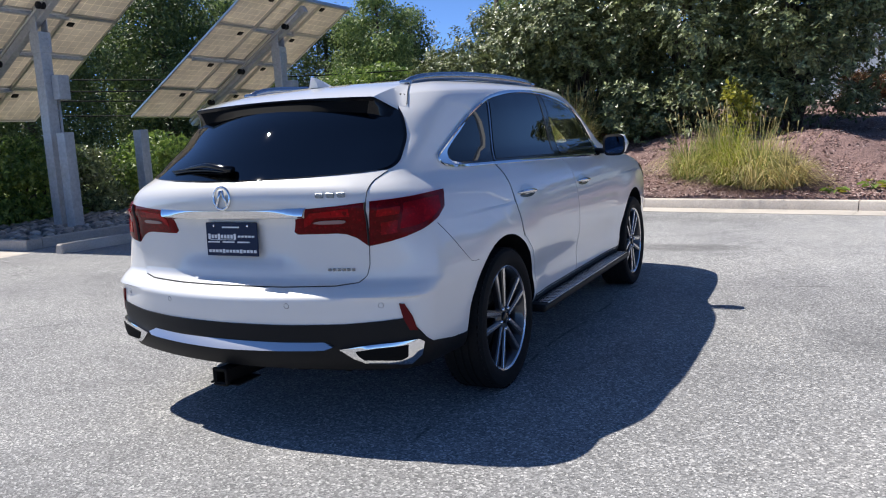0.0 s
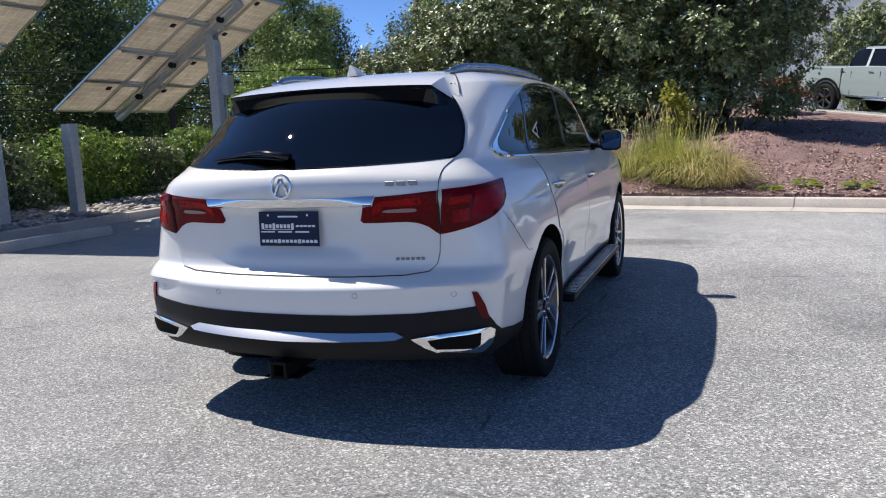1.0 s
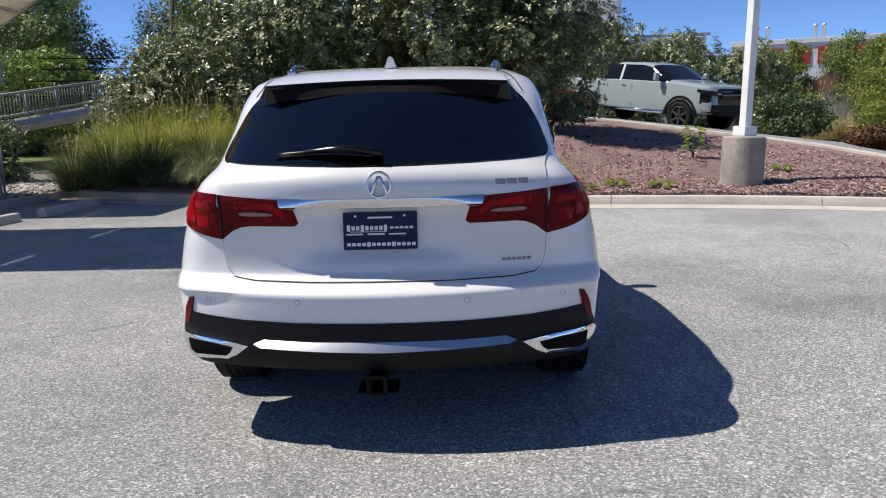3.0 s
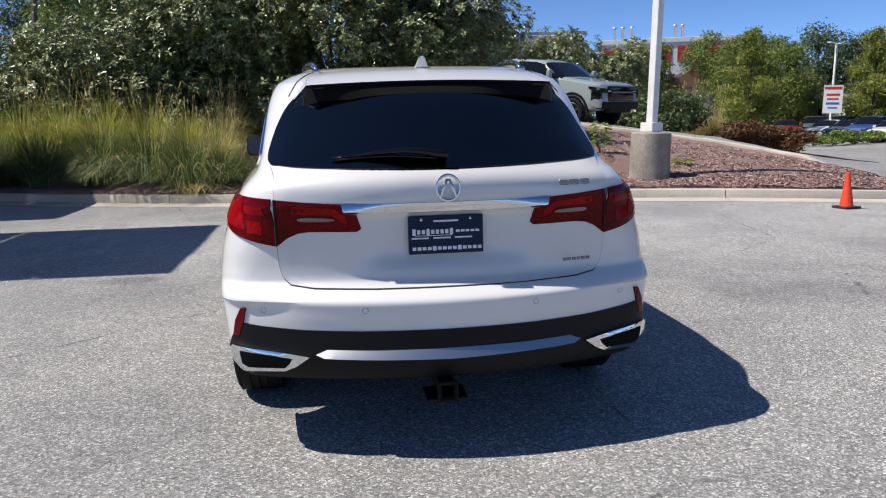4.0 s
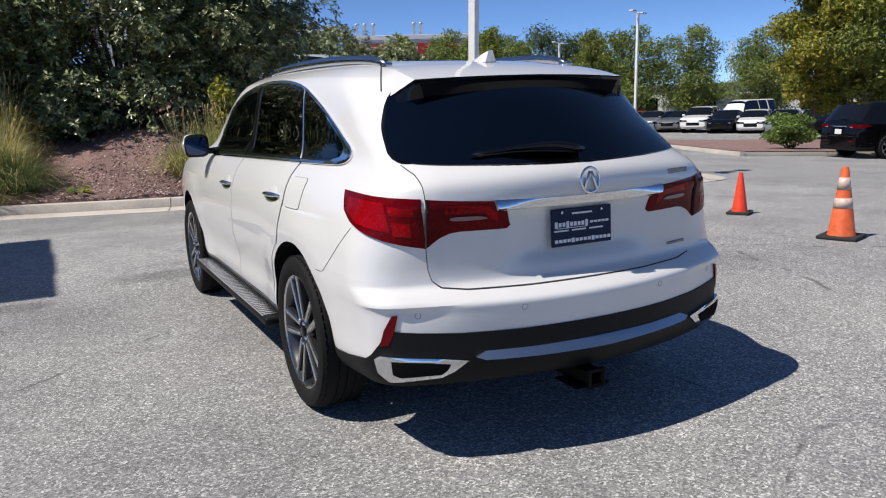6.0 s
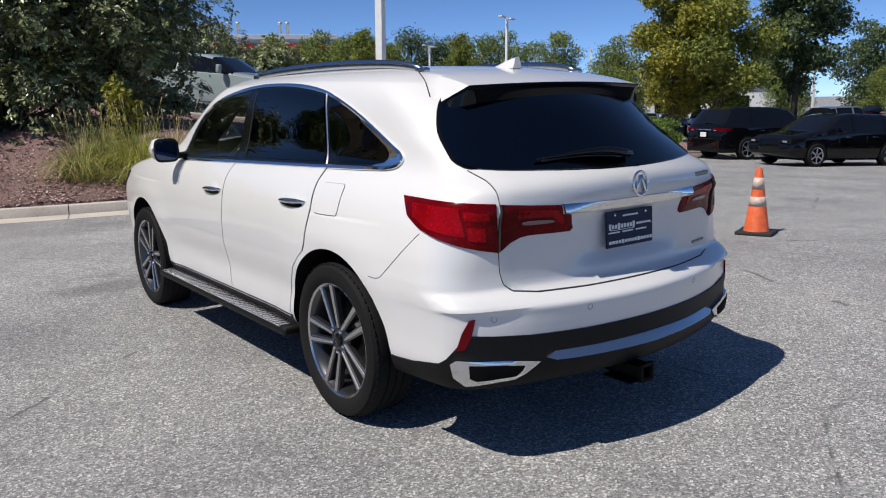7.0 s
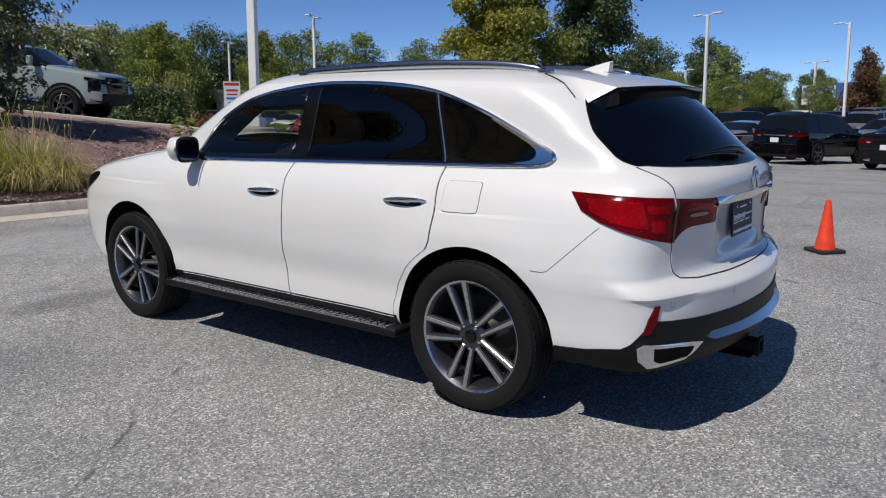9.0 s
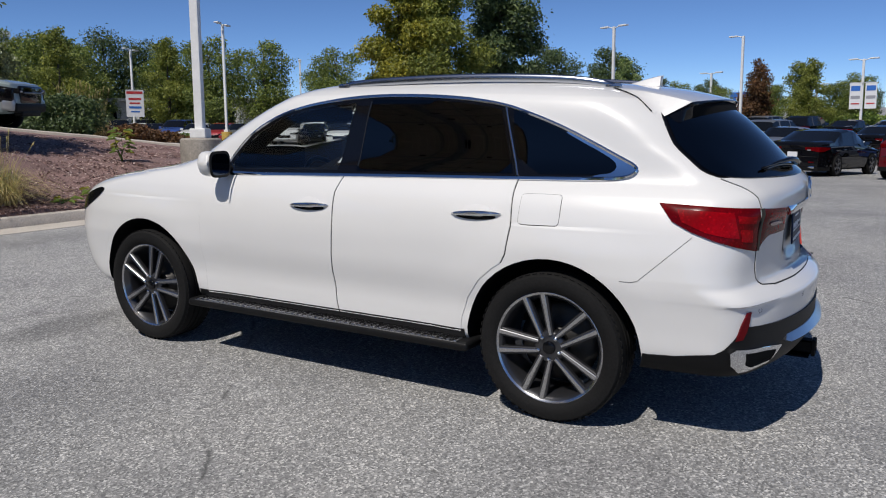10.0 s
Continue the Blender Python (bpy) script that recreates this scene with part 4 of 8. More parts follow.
def road_wheel(dish=1.0):
    """Tyre with tread blocks, alloy rim with five twin spokes; axis along x, face at +x."""
    w = thing("wheel", "", "")
    R, W = 0.368, 0.235
    prof = [(0.268, -0.095), (0.285, -0.110), (0.325, -0.119), (0.350, -0.112), (0.362, -0.095), (R, -0.07), (R, -0.045), (R - 0.007, -0.043), (R - 0.007, -0.036), (R, -0.034), (R, -0.004), (R - 0.007, -0.002), (R - 0.007, 0.005), (R, 0.007), (R, 0.036), (R - 0.007, 0.038), (R - 0.007, 0.045), (R, 0.047), (R, 0.072), (0.362, 0.095), (0.350, 0.112), (0.325, 0.119), (0.300, 0.117), (0.285, 0.110), (0.268, 0.100)]
    v, f = lathe(prof, 72, "x", True)
    tyre = part("tyre", mesh_from("tyre", v, f, RUBBER), w, "black rubber tyre")
    tyre.data.set_sharp_from_angle(angle=radians(30))
    blocks = []
    for k in range(60):
        a = 2 * math.pi * k / 60
        for s in (-1, 1):
            bm = box((0.030, 0.024, 0.006), (s * 0.088, 0, R - 0.0095), 0.002, 1, Matrix.Rotation(radians(s * -28), 3, "Y"))
            bmesh.ops.rotate(bm, matrix=Matrix.Rotation(a, 3, "X"), verts=bm.verts)
            blocks.append(raw(bm))
    tagged(part("tread", mesh_from("tread", *joined(*blocks), RUBBER, False), tyre), kind="stuff")
    barrel = [(0.262, -0.10), (0.268, -0.09), (0.250, -0.06), (0.240, 0.03), (0.252, 0.080), (0.266, 0.088), (0.276, 0.094), (0.279, 0.101), (0.272, 0.104), (0.262, 0.098), (0.248, 0.084), (0.232, 0.03), (0.230, -0.09)]
    v, f = lathe(barrel, 64, "x", True)
    rim = part("rim", mesh_from("rim", v, f, [GUNMETAL, ALLOY], True, [1 if i // 64 in (6, 7, 8) else 0 for i in range(len(f))]), w, "two-tone alloy rim with five twin spokes")
    rim.data.set_sharp_from_angle(angle=radians(30))
    v, f = lathe([(0.20, -0.06), (0.20, -0.045), (0.16, -0.04), (0.07, -0.03), (0.06, 0.03)], 40, "x")
    part("brake_disc", mesh_from("brake_disc", v, f, material("brake_steel", (0.05, 0.048, 0.046), 0.5, 0.8)), w)
    for k in range(5):
        a = 2 * math.pi * k / 5
        pieces, face = [], []
        for s in (-1, 1):
            inner, outer = Vector((0, s * 0.024, 0.055)), Vector((0, s * 0.050, 0.268))
            d = (outer - inner).normalized()
            side_v = Vector((0, d.z, -d.y))
            for i, (hw0, hw1, x0, x1, store) in enumerate(((0.0150, 0.0215, 0.086, 0.094, 0), (0.0075, 0.0125, 0.0905, 0.0995, 1))):
                vv = []
                for p, hw, x in ((inner, hw0, x0), (outer, hw1, x1)):
                    bulge = 0.0
                    for dx in (x - (0.030 if not store else 0.006), x + bulge):
                        vv += [p + side_v * hw + Vector((dx, 0, 0)), p - side_v * hw + Vector((dx, 0, 0))]
                ff = [(0, 1, 3, 2), (4, 6, 7, 5), (0, 2, 6, 4), (1, 5, 7, 3), (2, 3, 7, 6), (0, 4, 5, 1)]
                (face if store else pieces).append((vv, ff))
        turn = Matrix.Rotation(a, 3, "X")
        for store, mat, name in ((pieces, GUNMETAL, "spoke"), (face, ALLOY, "spoke_face")):
            v, f = joined(*store)
            bm = bmesh.new()
            bm.from_mesh(mesh_from("s", [turn @ q for q in v], f))
            bmesh.ops.recalc_face_normals(bm, faces=bm.faces)
            bmesh.ops.bevel(bm, geom=bm.edges[:], offset=0.003, segments=1, affect="EDGES")
            me = done(bm, name, mat)
            if name == "spoke":
                part("spoke", me, rim)
            else:
                part("machined_face", me, rim)
    v, f = lathe([(0.082, 0.02), (0.082, 0.070), (0.072, 0.082), (0.036, 0.084)], 40, "x")
    hub = part("hub", mesh_from("hub", v, f, GUNMETAL), rim)
    v, f = lathe([(0.032, 0.07), (0.032, 0.092), (0.026, 0.096)], 28, "x")
    part("hub_cap", mesh_from("hub_cap", v, f, GLOSS_BLACK), rim, "black hub cap")
    for k in range(5):
        a = 2 * math.pi * (k + 0.5) / 5
        v, f = lathe([(0.011, 0.078), (0.011, 0.094), (0.007, 0.100)], 6, "x")
        part("lug_nut", mesh_from("lug_nut", [(x, y + 0.057 * math.cos(a), z + 0.057 * math.sin(a)) for x, y, z in v], f, CHROME), rim)
    return w


first = road_wheel()
first.matrix_basis = pose(0.845, HUBS[0], 0.368) @ pose(0, 0, 0, 12)
first.parent = suv
for x, y, rz, spin in ((0.845, HUBS[1], 0, 40), (-0.845, HUBS[0], 180, 18), (-0.845, HUBS[1], 180, 55)):
    w = copy_thing(first, pose(x, y, 0.368, 0, 0, rz) @ pose(0, 0, 0, spin))
    w.parent = suv

# ---- the ground and the planting beds ----


def fast_mesh(name, verts, quads, mats, smooth=False):
    """A mesh of four-cornered (or three-cornered) faces from arrays."""
    verts, quads = np.asarray(verts, float).reshape(-1, 3), np.asarray(quads, int)
    k = quads.shape[1]
    me = bpy.data.meshes.new(name)
    me.vertices.add(len(verts))
    me.vertices.foreach_set("co", verts.ravel())
    me.loops.add(quads.size)
    me.loops.foreach_set("vertex_index", quads.ravel())
    me.polygons.add(len(quads))
    me.polygons.foreach_set("loop_start", np.arange(0, quads.size, k))
    me.polygons.foreach_set("use_smooth", np.full(len(quads), smooth))
    for m in mats if isinstance(mats, (list, tuple)) else (mats,):
        me.materials.append(m)
    me.update(calc_edges=True)
    me.validate()
    return me


def grid_mesh(name, rows, mats, smooth=True):
    a = np.array(rows, float)
    r, c = a.shape[:2]
    i = np.arange(r * c).reshape(r, c)
    quads = np.stack([i[:-1, :-1], i[:-1, 1:], i[1:, 1:], i[1:, :-1]], -1).reshape(-1, 4)
    return fast_mesh(name, a.reshape(-1, 3), quads, mats, smooth)


def lot(x, y):
    """Height of the paved lot: level round the car, falling gently towards the far rows."""
    d = max(0.0, x - 3.5)
    return -min(1.02, 0.03 * d * min(1.0, d / 8) + 0.012 * max(0.0, d - 8))


def along(line, n):
    """n points evenly along a polyline."""
    pts = [Vector((*p, 0)[:3]) for p in line]
    ls = [0.0]
    for a, b in zip(pts, pts[1:]):
        ls.append(ls[-1] + (b - a).length)
    out = []
    for k in range(n):
        s = ls[-1] * k / (n - 1)
        i = max(j for j in range(len(ls) - 1) if ls[j] <= s + 1e-9)
        out.append(pts[i].lerp(pts[i + 1], (s - ls[i]) / (ls[i + 1] - ls[i])))
    return out


FRONT_KERB = [(p.x, p.y) for p in smoothed([(-8.6, 12.6, 0), (-5.3, 10.45, 0), (-1.2, 8.95, 0), (1.5, 8.40, 0), (3.2, 8.08, 0), (5.5, 7.55, 0), (7.2, 7.10, 0), (8.3, 6.92, 0), (9.05, 7.15, 0), (9.38, 7.80, 0), (9.36, 8.55, 0)], 2, False)]
BACK_KERB = [(p.x, p.y) for p in smoothed([(-9.5, 22.0, 0), (-4.0, 21.5, 0), (0.0, 20.0, 0), (3.0, 18.0, 0), (6.6, 14.8, 0), (8.2, 12.7, 0), (9.0, 10.6, 0), (9.28, 9.4, 0), (9.36, 8.60, 0)], 2, False)]
HEIGHTS = [(4.95, 8.82, 0.24), (4.6, 10.4, 0.62), (2.1, 11.4, 1.08), (9.0, 11.0, 0.40), (8.0, 12.9, 0.70), (7.0, 14.6, 0.93), (4.0, 16.5, 1.32), (0.0, 12.5, 1.15), (6.9, 18.7, 0.93), (4.6, 21.3, 1.30), (10.5, 15.5, 0.55), (14.0, 13.0, 0.0), (0.0, 24.0, 1.8), (9.3, 8.4, 0.16), (-3.7, 10.9, 0.38), (-4.5, 13.5, 1.0), (-8.0, 14.5, 0.6), (12.0, 20.0, 0.5), (16.0, 17.0, -0.1), (-9.0, 21.0, 1.6), (8.0, 25.0, 1.1)]
BACK_RUN = along(list(reversed(BACK_KERB)), 60)
BACK_STEP = sum((b - a).length for a, b in zip(BACK_RUN, BACK_RUN[1:])) / 59
ANCHORS = np.array(HEIGHTS + [(p.x, p.y, min(1.75, 0.13 + 0.118 * BACK_STEP * k)) for k, p in enumerate(BACK_RUN)] + [(p.x, p.y, 0.15 + lot(p.x, p.y)) for p in along(FRONT_KERB, 18)])


def bank(x, y):
    """Height of the raised beds and of the upper drive behind them."""
    d = np.hypot(ANCHORS[:, 0] - x, ANCHORS[:, 1] - y)
    w = 1.0 / (d**2.4 + 0.02)
    return float((w * ANCHORS[:, 2]).sum() / w.sum())


def asphalt(name, light=1.0, stains_and_pale_patch=()):
    m = material(name, (0.24, 0.24, 0.235), 0.72, spec=0.5)
    c = coords(m)
    stones = node(m, "ShaderNodeTexVoronoi", Scale=112.0, Randomness=1.0)
    fine = node(m, "ShaderNodeTexNoise", Scale=160.0, Detail=3.0, Roughness=0.7)
    wide = node(m, "ShaderNodeTexNoise", Scale=0.55, Detail=6.0, Roughness=0.65)
    mid = node(m, "ShaderNodeTexNoise", Scale=4.0, Detail=4.0)
    warp = node(m, "ShaderNodeTexNoise", Scale=0.9, Detail=4.0)
    for n in (stones, fine, wide, mid, warp):
        link(m, c, n.inputs["Vector"])
    sep = m.node_tree.nodes.new("ShaderNodeSeparateColor")
    link(m, stones.outputs["Color"], sep.inputs[0])
    k = light
    col = ramp(m, sep.outputs[0], [(0.0, (0.11 * k, 0.11 * k, 0.11 * k)), (0.45, (0.215 * k, 0.214 * k, 0.210 * k)), (0.80, (0.297 * k, 0.294 * k, 0.288 * k)), (1.0, (0.55 * k, 0.54 * k, 0.52 * k))])
    col = mixed(m, col, ramp(m, fine.outputs[0], [(0.3, (0.68,) * 3), (0.7, (1.28,) * 3)]), 1.0, "MULTIPLY")
    col = mixed(m, col, ramp(m, wide.outputs[0], [(0.30, (0.72, 0.72, 0.74)), (0.5, (1.0, 1.0, 1.0)), (0.72, (1.18, 1.17, 1.15))]), 1.0, "MULTIPLY")
    col = mixed(m, col, ramp(m, mid.outputs[0], [(0.3, (0.92,) * 3), (0.7, (1.07,) * 3)]), 1.0, "MULTIPLY")
    for (sx, sy), (rx, ry), dark in stains_and_pale_patch:
        shift = m.node_tree.nodes.new("ShaderNodeMapping")
        shift.inputs["Location"].default_value = (-sx / rx, -sy / ry, 0)
        shift.inputs["Scale"].default_value = (1 / rx, 1 / ry, 1)
        link(m, c, shift.inputs["Vector"])
        rough_edge = mixed(m, shift.outputs[0], warp.outputs["Color"], 0.45, "ADD")
        away = m.node_tree.nodes.new("ShaderNodeVectorMath")
        away.operation = "LENGTH"
        link(m, rough_edge, away.inputs[0])
        col = mixed(m, col, ramp(m, away.outputs["Value"], [(0.55, (dark,) * 3), (1.0, (1, 1, 1))]), 1.0, "MULTIPLY")
    # hairline cracks
    shift = mixed(m, c, warp.outputs["Color"], 0.18)
    cell = node(m, "ShaderNodeTexVoronoi", Scale=0.28)
    cell.feature = "DISTANCE_TO_EDGE"
    link(m, shift, cell.inputs["Vector"])
    crack = ramp(m, cell.outputs["Distance"], [(0.0, (1, 1, 1)), (0.0022, (0, 0, 0))])
    only = ramp(m, mid.outputs[0], [(0.50, (0, 0, 0)), (0.56, (0.8, 0.8, 0.8))])
    fac = mixed(m, crack, only, 1.0, "MULTIPLY")
    col = mixed(m, col, (0.05, 0.05, 0.05), fac)
    link(m, col, bsdf(m).inputs["Base Color"])
    bsdf(m).inputs["Diffuse Roughness"].default_value = 0.3
    bump = node(m, "ShaderNodeBump", Strength=0.35, Distance=0.006)
    link(m, stones.outputs["Distance"], bump.inputs["Height"])
    link(m, bump.outputs[0], bsdf(m).inputs["Normal"])
    return m


# five dark stains, then one wide patch that lightens the lot by 1.22
ASPHALT = asphalt("weathered_asphalt", 1.06, (((1.15, 4.9), (0.9, 0.35), 0.62), ((-0.9, 3.7), (0.7, 0.30), 0.70), ((-2.2, 3.1), (0.35, 0.22), 0.66), ((0.2, 7.4), (2.6, 0.5), 0.82), ((3.2, 1.4), (0.9, 0.5), 0.85), ((3.5, 6.2), (9.0, 3.4), 1.22)))
CONCRETE = speckled("worn_concrete", (0.42, 0.375, 0.325), (0.60, 0.54, 0.475), 45, 0.9, 0.3, 1.3, (0.78, 1.12), 0.004)
PALE_CONCRETE = speckled("pale_gutter_concrete", (0.42, 0.385, 0.34), (0.55, 0.50, 0.44), 60, 0.9, 0.25, 1.1, (0.80, 1.10), 0.003)
MULCH = speckled("brown_bark_mulch", (0.10, 0.060, 0.055), (0.42, 0.27, 0.24), 60, 0.95, 1.0, 1.6, (0.75, 1.25), 0.03)
SOIL_GRASS = speckled("mown_grass", (0.05, 0.085, 0.012), (0.17, 0.20, 0.045), 30, 0.95, 0.8, 0.35, (0.8, 1.25), 0.04)

xs = [-500, -200, -90, -50, -32, -22, -16] + [k * 1.5 for k in range(-8, 24)] + [38, 45, 60, 90, 140, 260, 500]
ys = [-500, -200, -90, -40, -20, -12] + [k * 1.5 for k in range(-6, 24)] + [40, 50, 70, 110, 200, 500]
solo("ground", grid_mesh("ground", [[(x, y, lot(x, y)) for x in xs] for y in ys], ASPHALT), "weathered light grey asphalt lot with exposed aggregate", "ground", kind="structure")

def nose(p):
    """One at the tip of the island, fading to nothing two metres up the back kerb."""
    return min(1.0, max(0.0, 1.0 - (p.y - 8.6) / 2.0)) if p.x > 8.5 else 0.0


# bed of mulch: rows from the kerb to the back edge
front, back = along(FRONT_KERB, 60), along(BACK_KERB, 60)
inner = []
for i, p in enumerate(front):
    d = (front[min(59, i + 1)] - front[max(0, i - 1)]).normalized()
    inner.append(p + Vector((-d.y, d.x, 0)) * 0.16)
rows = [[(p.x, p.y, lot(p.x, p.y) + 0.05) for p in inner]]
for k in range(26):
    u = k / 25
    row = []
    for a, b in zip(inner, back):
        p = a.lerp(b + (a - b).normalized() * 0.02 + Vector((-0.17, -0.03, 0)) * nose(b), u)
        z = bank(p.x, p.y) + (0.04 * noise.noise((p.x * 1.3, p.y * 1.3, 0)) + 0.015 * noise.noise((p.x * 6, p.y * 6, 3))) * min(1, 6 * u)
        row.append((p.x, p.y, z + 0.004))
    rows.append(row)
solo("planting_bed", grid_mesh("planting_bed", rows, MULCH), "raised planting bed covered with reddish brown bark mulch", "planting bed", kind="structure")


def drive(x, y):
    """Height of the drive behind the bed: level with the back kerb, falling to the lot beyond."""
    q = min(back, key=lambda p: (p.x - x) ** 2 + (p.y - y) ** 2)
    s, zk = math.hypot(q.x - x, q.y - y), bank(q.x, q.y)
    reach = 10 + 10 * min(1.0, max(0.0, (q.y - 9) / 12))
    share = min(1.0, max(0.0, (q.y - 9.0) / 3.5))
    u = min(1.0, s / reach)
    low = lot(x, y)
    rise = share * (zk - low) * (1 - u * u * (3 - 2 * u))
    return low + (rise if rise > 0.03 else rise - 0.06 * (1 - rise / 0.03))


rows = []
for k in range(22):
    row = []
    for i, b in enumerate(back):
        p = b + Vector((0.72, 0.70, 0)) * k
        low, fade = lot(p.x, p.y), min(1.0, (len(back) - 1 - i) / 14)
        rise = (drive(p.x, p.y) - low) * fade
        row.append((p.x, p.y, low + (rise + 0.004 if rise > 0.03 else rise - 0.06)))
    rows.append(row)
solo("upper_drive", grid_mesh("upper_drive", rows, ASPHALT), "pale asphalt drive rising behind the planting bed", "drive", kind="structure")


def kerb_run(name, line, label, height, width, base, inset, mats, length=3.0, batter=0.02, depth=0.05):
    """A kerb of cast lengths with open joints; line is its foot, the body lies to the left of it."""
    run = thing(name, label, "kerb", kind="structure")
    pts = along(line, max(2, int(sum((Vector(b) - Vector(a)).length for a, b in zip(line, line[1:])) / 0.25)))
    per = max(2, int(length / 0.25))
    for s in range(0, len(pts) - 1, per):
        seg = pts[s: s + per + 1]
        if len(seg) < 2:
            continue
        verts, faces = [], []
        for i, p in enumerate(seg):
            a, b = seg[max(0, i - 1)], seg[min(len(seg) - 1, i + 1)]
            d = (b - a).normalized()
            q = p + d * (0.006 if i == 0 else -0.006 if i == len(seg) - 1 else 0)
            n = Vector((-d.y, d.x, 0))
            z = base(q.x, q.y)
            for off, h in ((inset, -depth), (inset, 0.01), (inset + batter, height - 0.03), (inset + batter + 0.012, height - 0.008), (inset + batter + 0.03, height), (inset + width - 0.015, height), (inset + width, height - 0.012), (inset + width, -depth)):
                v = q + n * off
                verts.append((v.x, v.y, z + h))
        for i in range(len(seg) - 1):
            for j in range(7):
                faces.append((i * 8 + j, i * 8 + j + 1, (i + 1) * 8 + j + 1, (i + 1) * 8 + j))
        faces += [tuple(range(8)), tuple(range((len(seg) - 1) * 8, len(seg) * 8))]
        bm = bmesh.new()
        bm.from_mesh(mesh_from("stone", verts, faces))
        part("kerb_stone", done(bm, "kerb_stone", mats, True, 25), run)
    return run


def pan_run(name, line, label, width, z0, mats, length=3.0):
    run = thing(name, label, "gutter", kind="structure")
    pts = along(line, max(2, int(sum((Vector(b) - Vector(a)).length for a, b in zip(line, line[1:])) / 0.25)))
    per = int(length / 0.25)
    for s in range(0, len(pts) - 1, per):
        seg = pts[s: s + per + 1]
        rows = []
        for i, p in enumerate(seg):
            a, b = seg[max(0, i - 1)], seg[min(len(seg) - 1, i + 1)]
            d = (b - a).normalized()
            n = Vector((-d.y, d.x, 0))
            q = p + d * (0.005 if i == 0 else -0.005 if i == len(seg) - 1 else 0)
            rows.append([(*(q + n * o).xy, lot(q.x, q.y) + h) for o, h in ((0.02, z0 - 0.03), (0.02, z0 + 0.012), (-width, z0), (-width, z0 - 0.03))])
        part("gutter_slab", grid_mesh("gutter_slab", rows, mats, False), run)
    return run


kerb_run("kerb_north", FRONT_KERB, "cast concrete kerb along the mulch bed", 0.15, 0.17, lot, 0.0, CONCRETE)
pan_run("gutter_north", FRONT_KERB, "pale concrete gutter slabs along the kerb", 0.42, 0.006, PALE_CONCRETE)
kerb_run("kerb_back", [(p.x - 0.17 * nose(p), p.y - 0.03 * nose(p)) for p in along(list(reversed(BACK_KERB)), 40)], "pale concrete kerb behind the mulch bed", 0.06, 0.20, lambda x, y: bank(x, y) + (lot(x, y) + 0.09 - bank(x, y)) * nose(Vector((x, y, 0))), -0.18, PALE_CONCRETE, depth=0.6)

# loose bark chips
rng = np.random.default_rng(5)


def scatter_quads(name, points, size, mats, label, category, tilt=0.6, aspect=0.45):
    n = len(points)
    p = np.array(points)
    a, s = rng.uniform(0, 2 * np.pi, n), size * rng.uniform(0.5, 1.3, n)
    u = np.stack([np.cos(a), np.sin(a), rng.normal(0, tilt, n) * 0.5], -1)
    v = np.stack([-np.sin(a), np.cos(a), rng.normal(0, tilt, n) * 0.5], -1) * aspect
    q = np.stack([p - u * s[:, None] / 2 - v * s[:, None] / 2, p + u * s[:, None] / 2 - v * s[:, None] / 2, p + u * s[:, None] / 2 + v * s[:, None] / 2, p - u * s[:, None] / 2 + v * s[:, None] / 2], 1)
    return solo(name, fast_mesh(name, q.reshape(-1, 3), np.arange(4 * n).reshape(n, 4), mats), label, category, kind="stuff")


def island_tones(name, tones, rough=0.9):
    m = material(name, tones[0], rough)
    g = m.node_tree.nodes.new("ShaderNodeNewGeometry")
    link(m, ramp(m, g.outputs["Random Per Island"], [(i / max(1, len(tones) - 1), t) for i, t in enumerate(tones)]), bsdf(m).inputs["Base Color"])
    return m


BARK_CHIPS = island_tones("bark_chips", [(0.085, 0.046, 0.042), (0.22, 0.130, 0.115), (0.38, 0.245, 0.22), (0.66, 0.53, 0.48)])
chips = []
while len(chips) < 60000:
    i = rng.integers(0, 59)
    u = rng.uniform(0, 1) ** 1.6 * 0.85
    p = inner[i].lerp(inner[i + 1], rng.uniform()).lerp(back[i].lerp(back[i + 1], rng.uniform()), u)
    if p.x > -3.5:
        chips.append((p.x, p.y, bank(p.x, p.y) + 0.012))
scatter_quads("bark_chips", chips, 0.036, BARK_CHIPS, "loose reddish brown bark chips over the bed", "mulch")

# ---- the rock bed, wheel stops and solar arrays ----
WEST_KERB = [(-7.95, 22.0), (-7.95, 3.5)]
WEST_BASE = lambda x, y: 0.0
kerb_run("kerb_west", WEST_KERB, "concrete kerb round the river stone bed", 0.15, 0.17, WEST_BASE, -0.17, CONCRETE)
kerb_run("kerb_west_end", [(-7.95, 3.5), (-16.0, 3.5)], "concrete kerb at the end of the stone bed", 0.15, 0.17, WEST_BASE, -0.17, CONCRETE)
solo("stone_bed", grid_mesh("stone_bed", [[(x, y, 0.10 + 0.03 * noise.noise((x, y, 1)) + 0.02 * max(0, -8.1 - x)) for x in np.linspace(-16, -8.08, 18)] for y in np.linspace(3.62, 22, 30)], speckled("grey_grit", (0.09, 0.085, 0.075), (0.26, 0.24, 0.21), 25, 0.95, 0.6)), "bed of grey grit under river stones", "planting bed", kind="structure")
apron = [[(x, y, 0.003) for x in (-30.0, -7.6)] for y in (1.9, 3.35)]
solo("concrete_apron", grid_mesh("concrete_apron", apron, PALE_CONCRETE), "pale concrete apron beside the stone bed", "pavement", kind="structure")

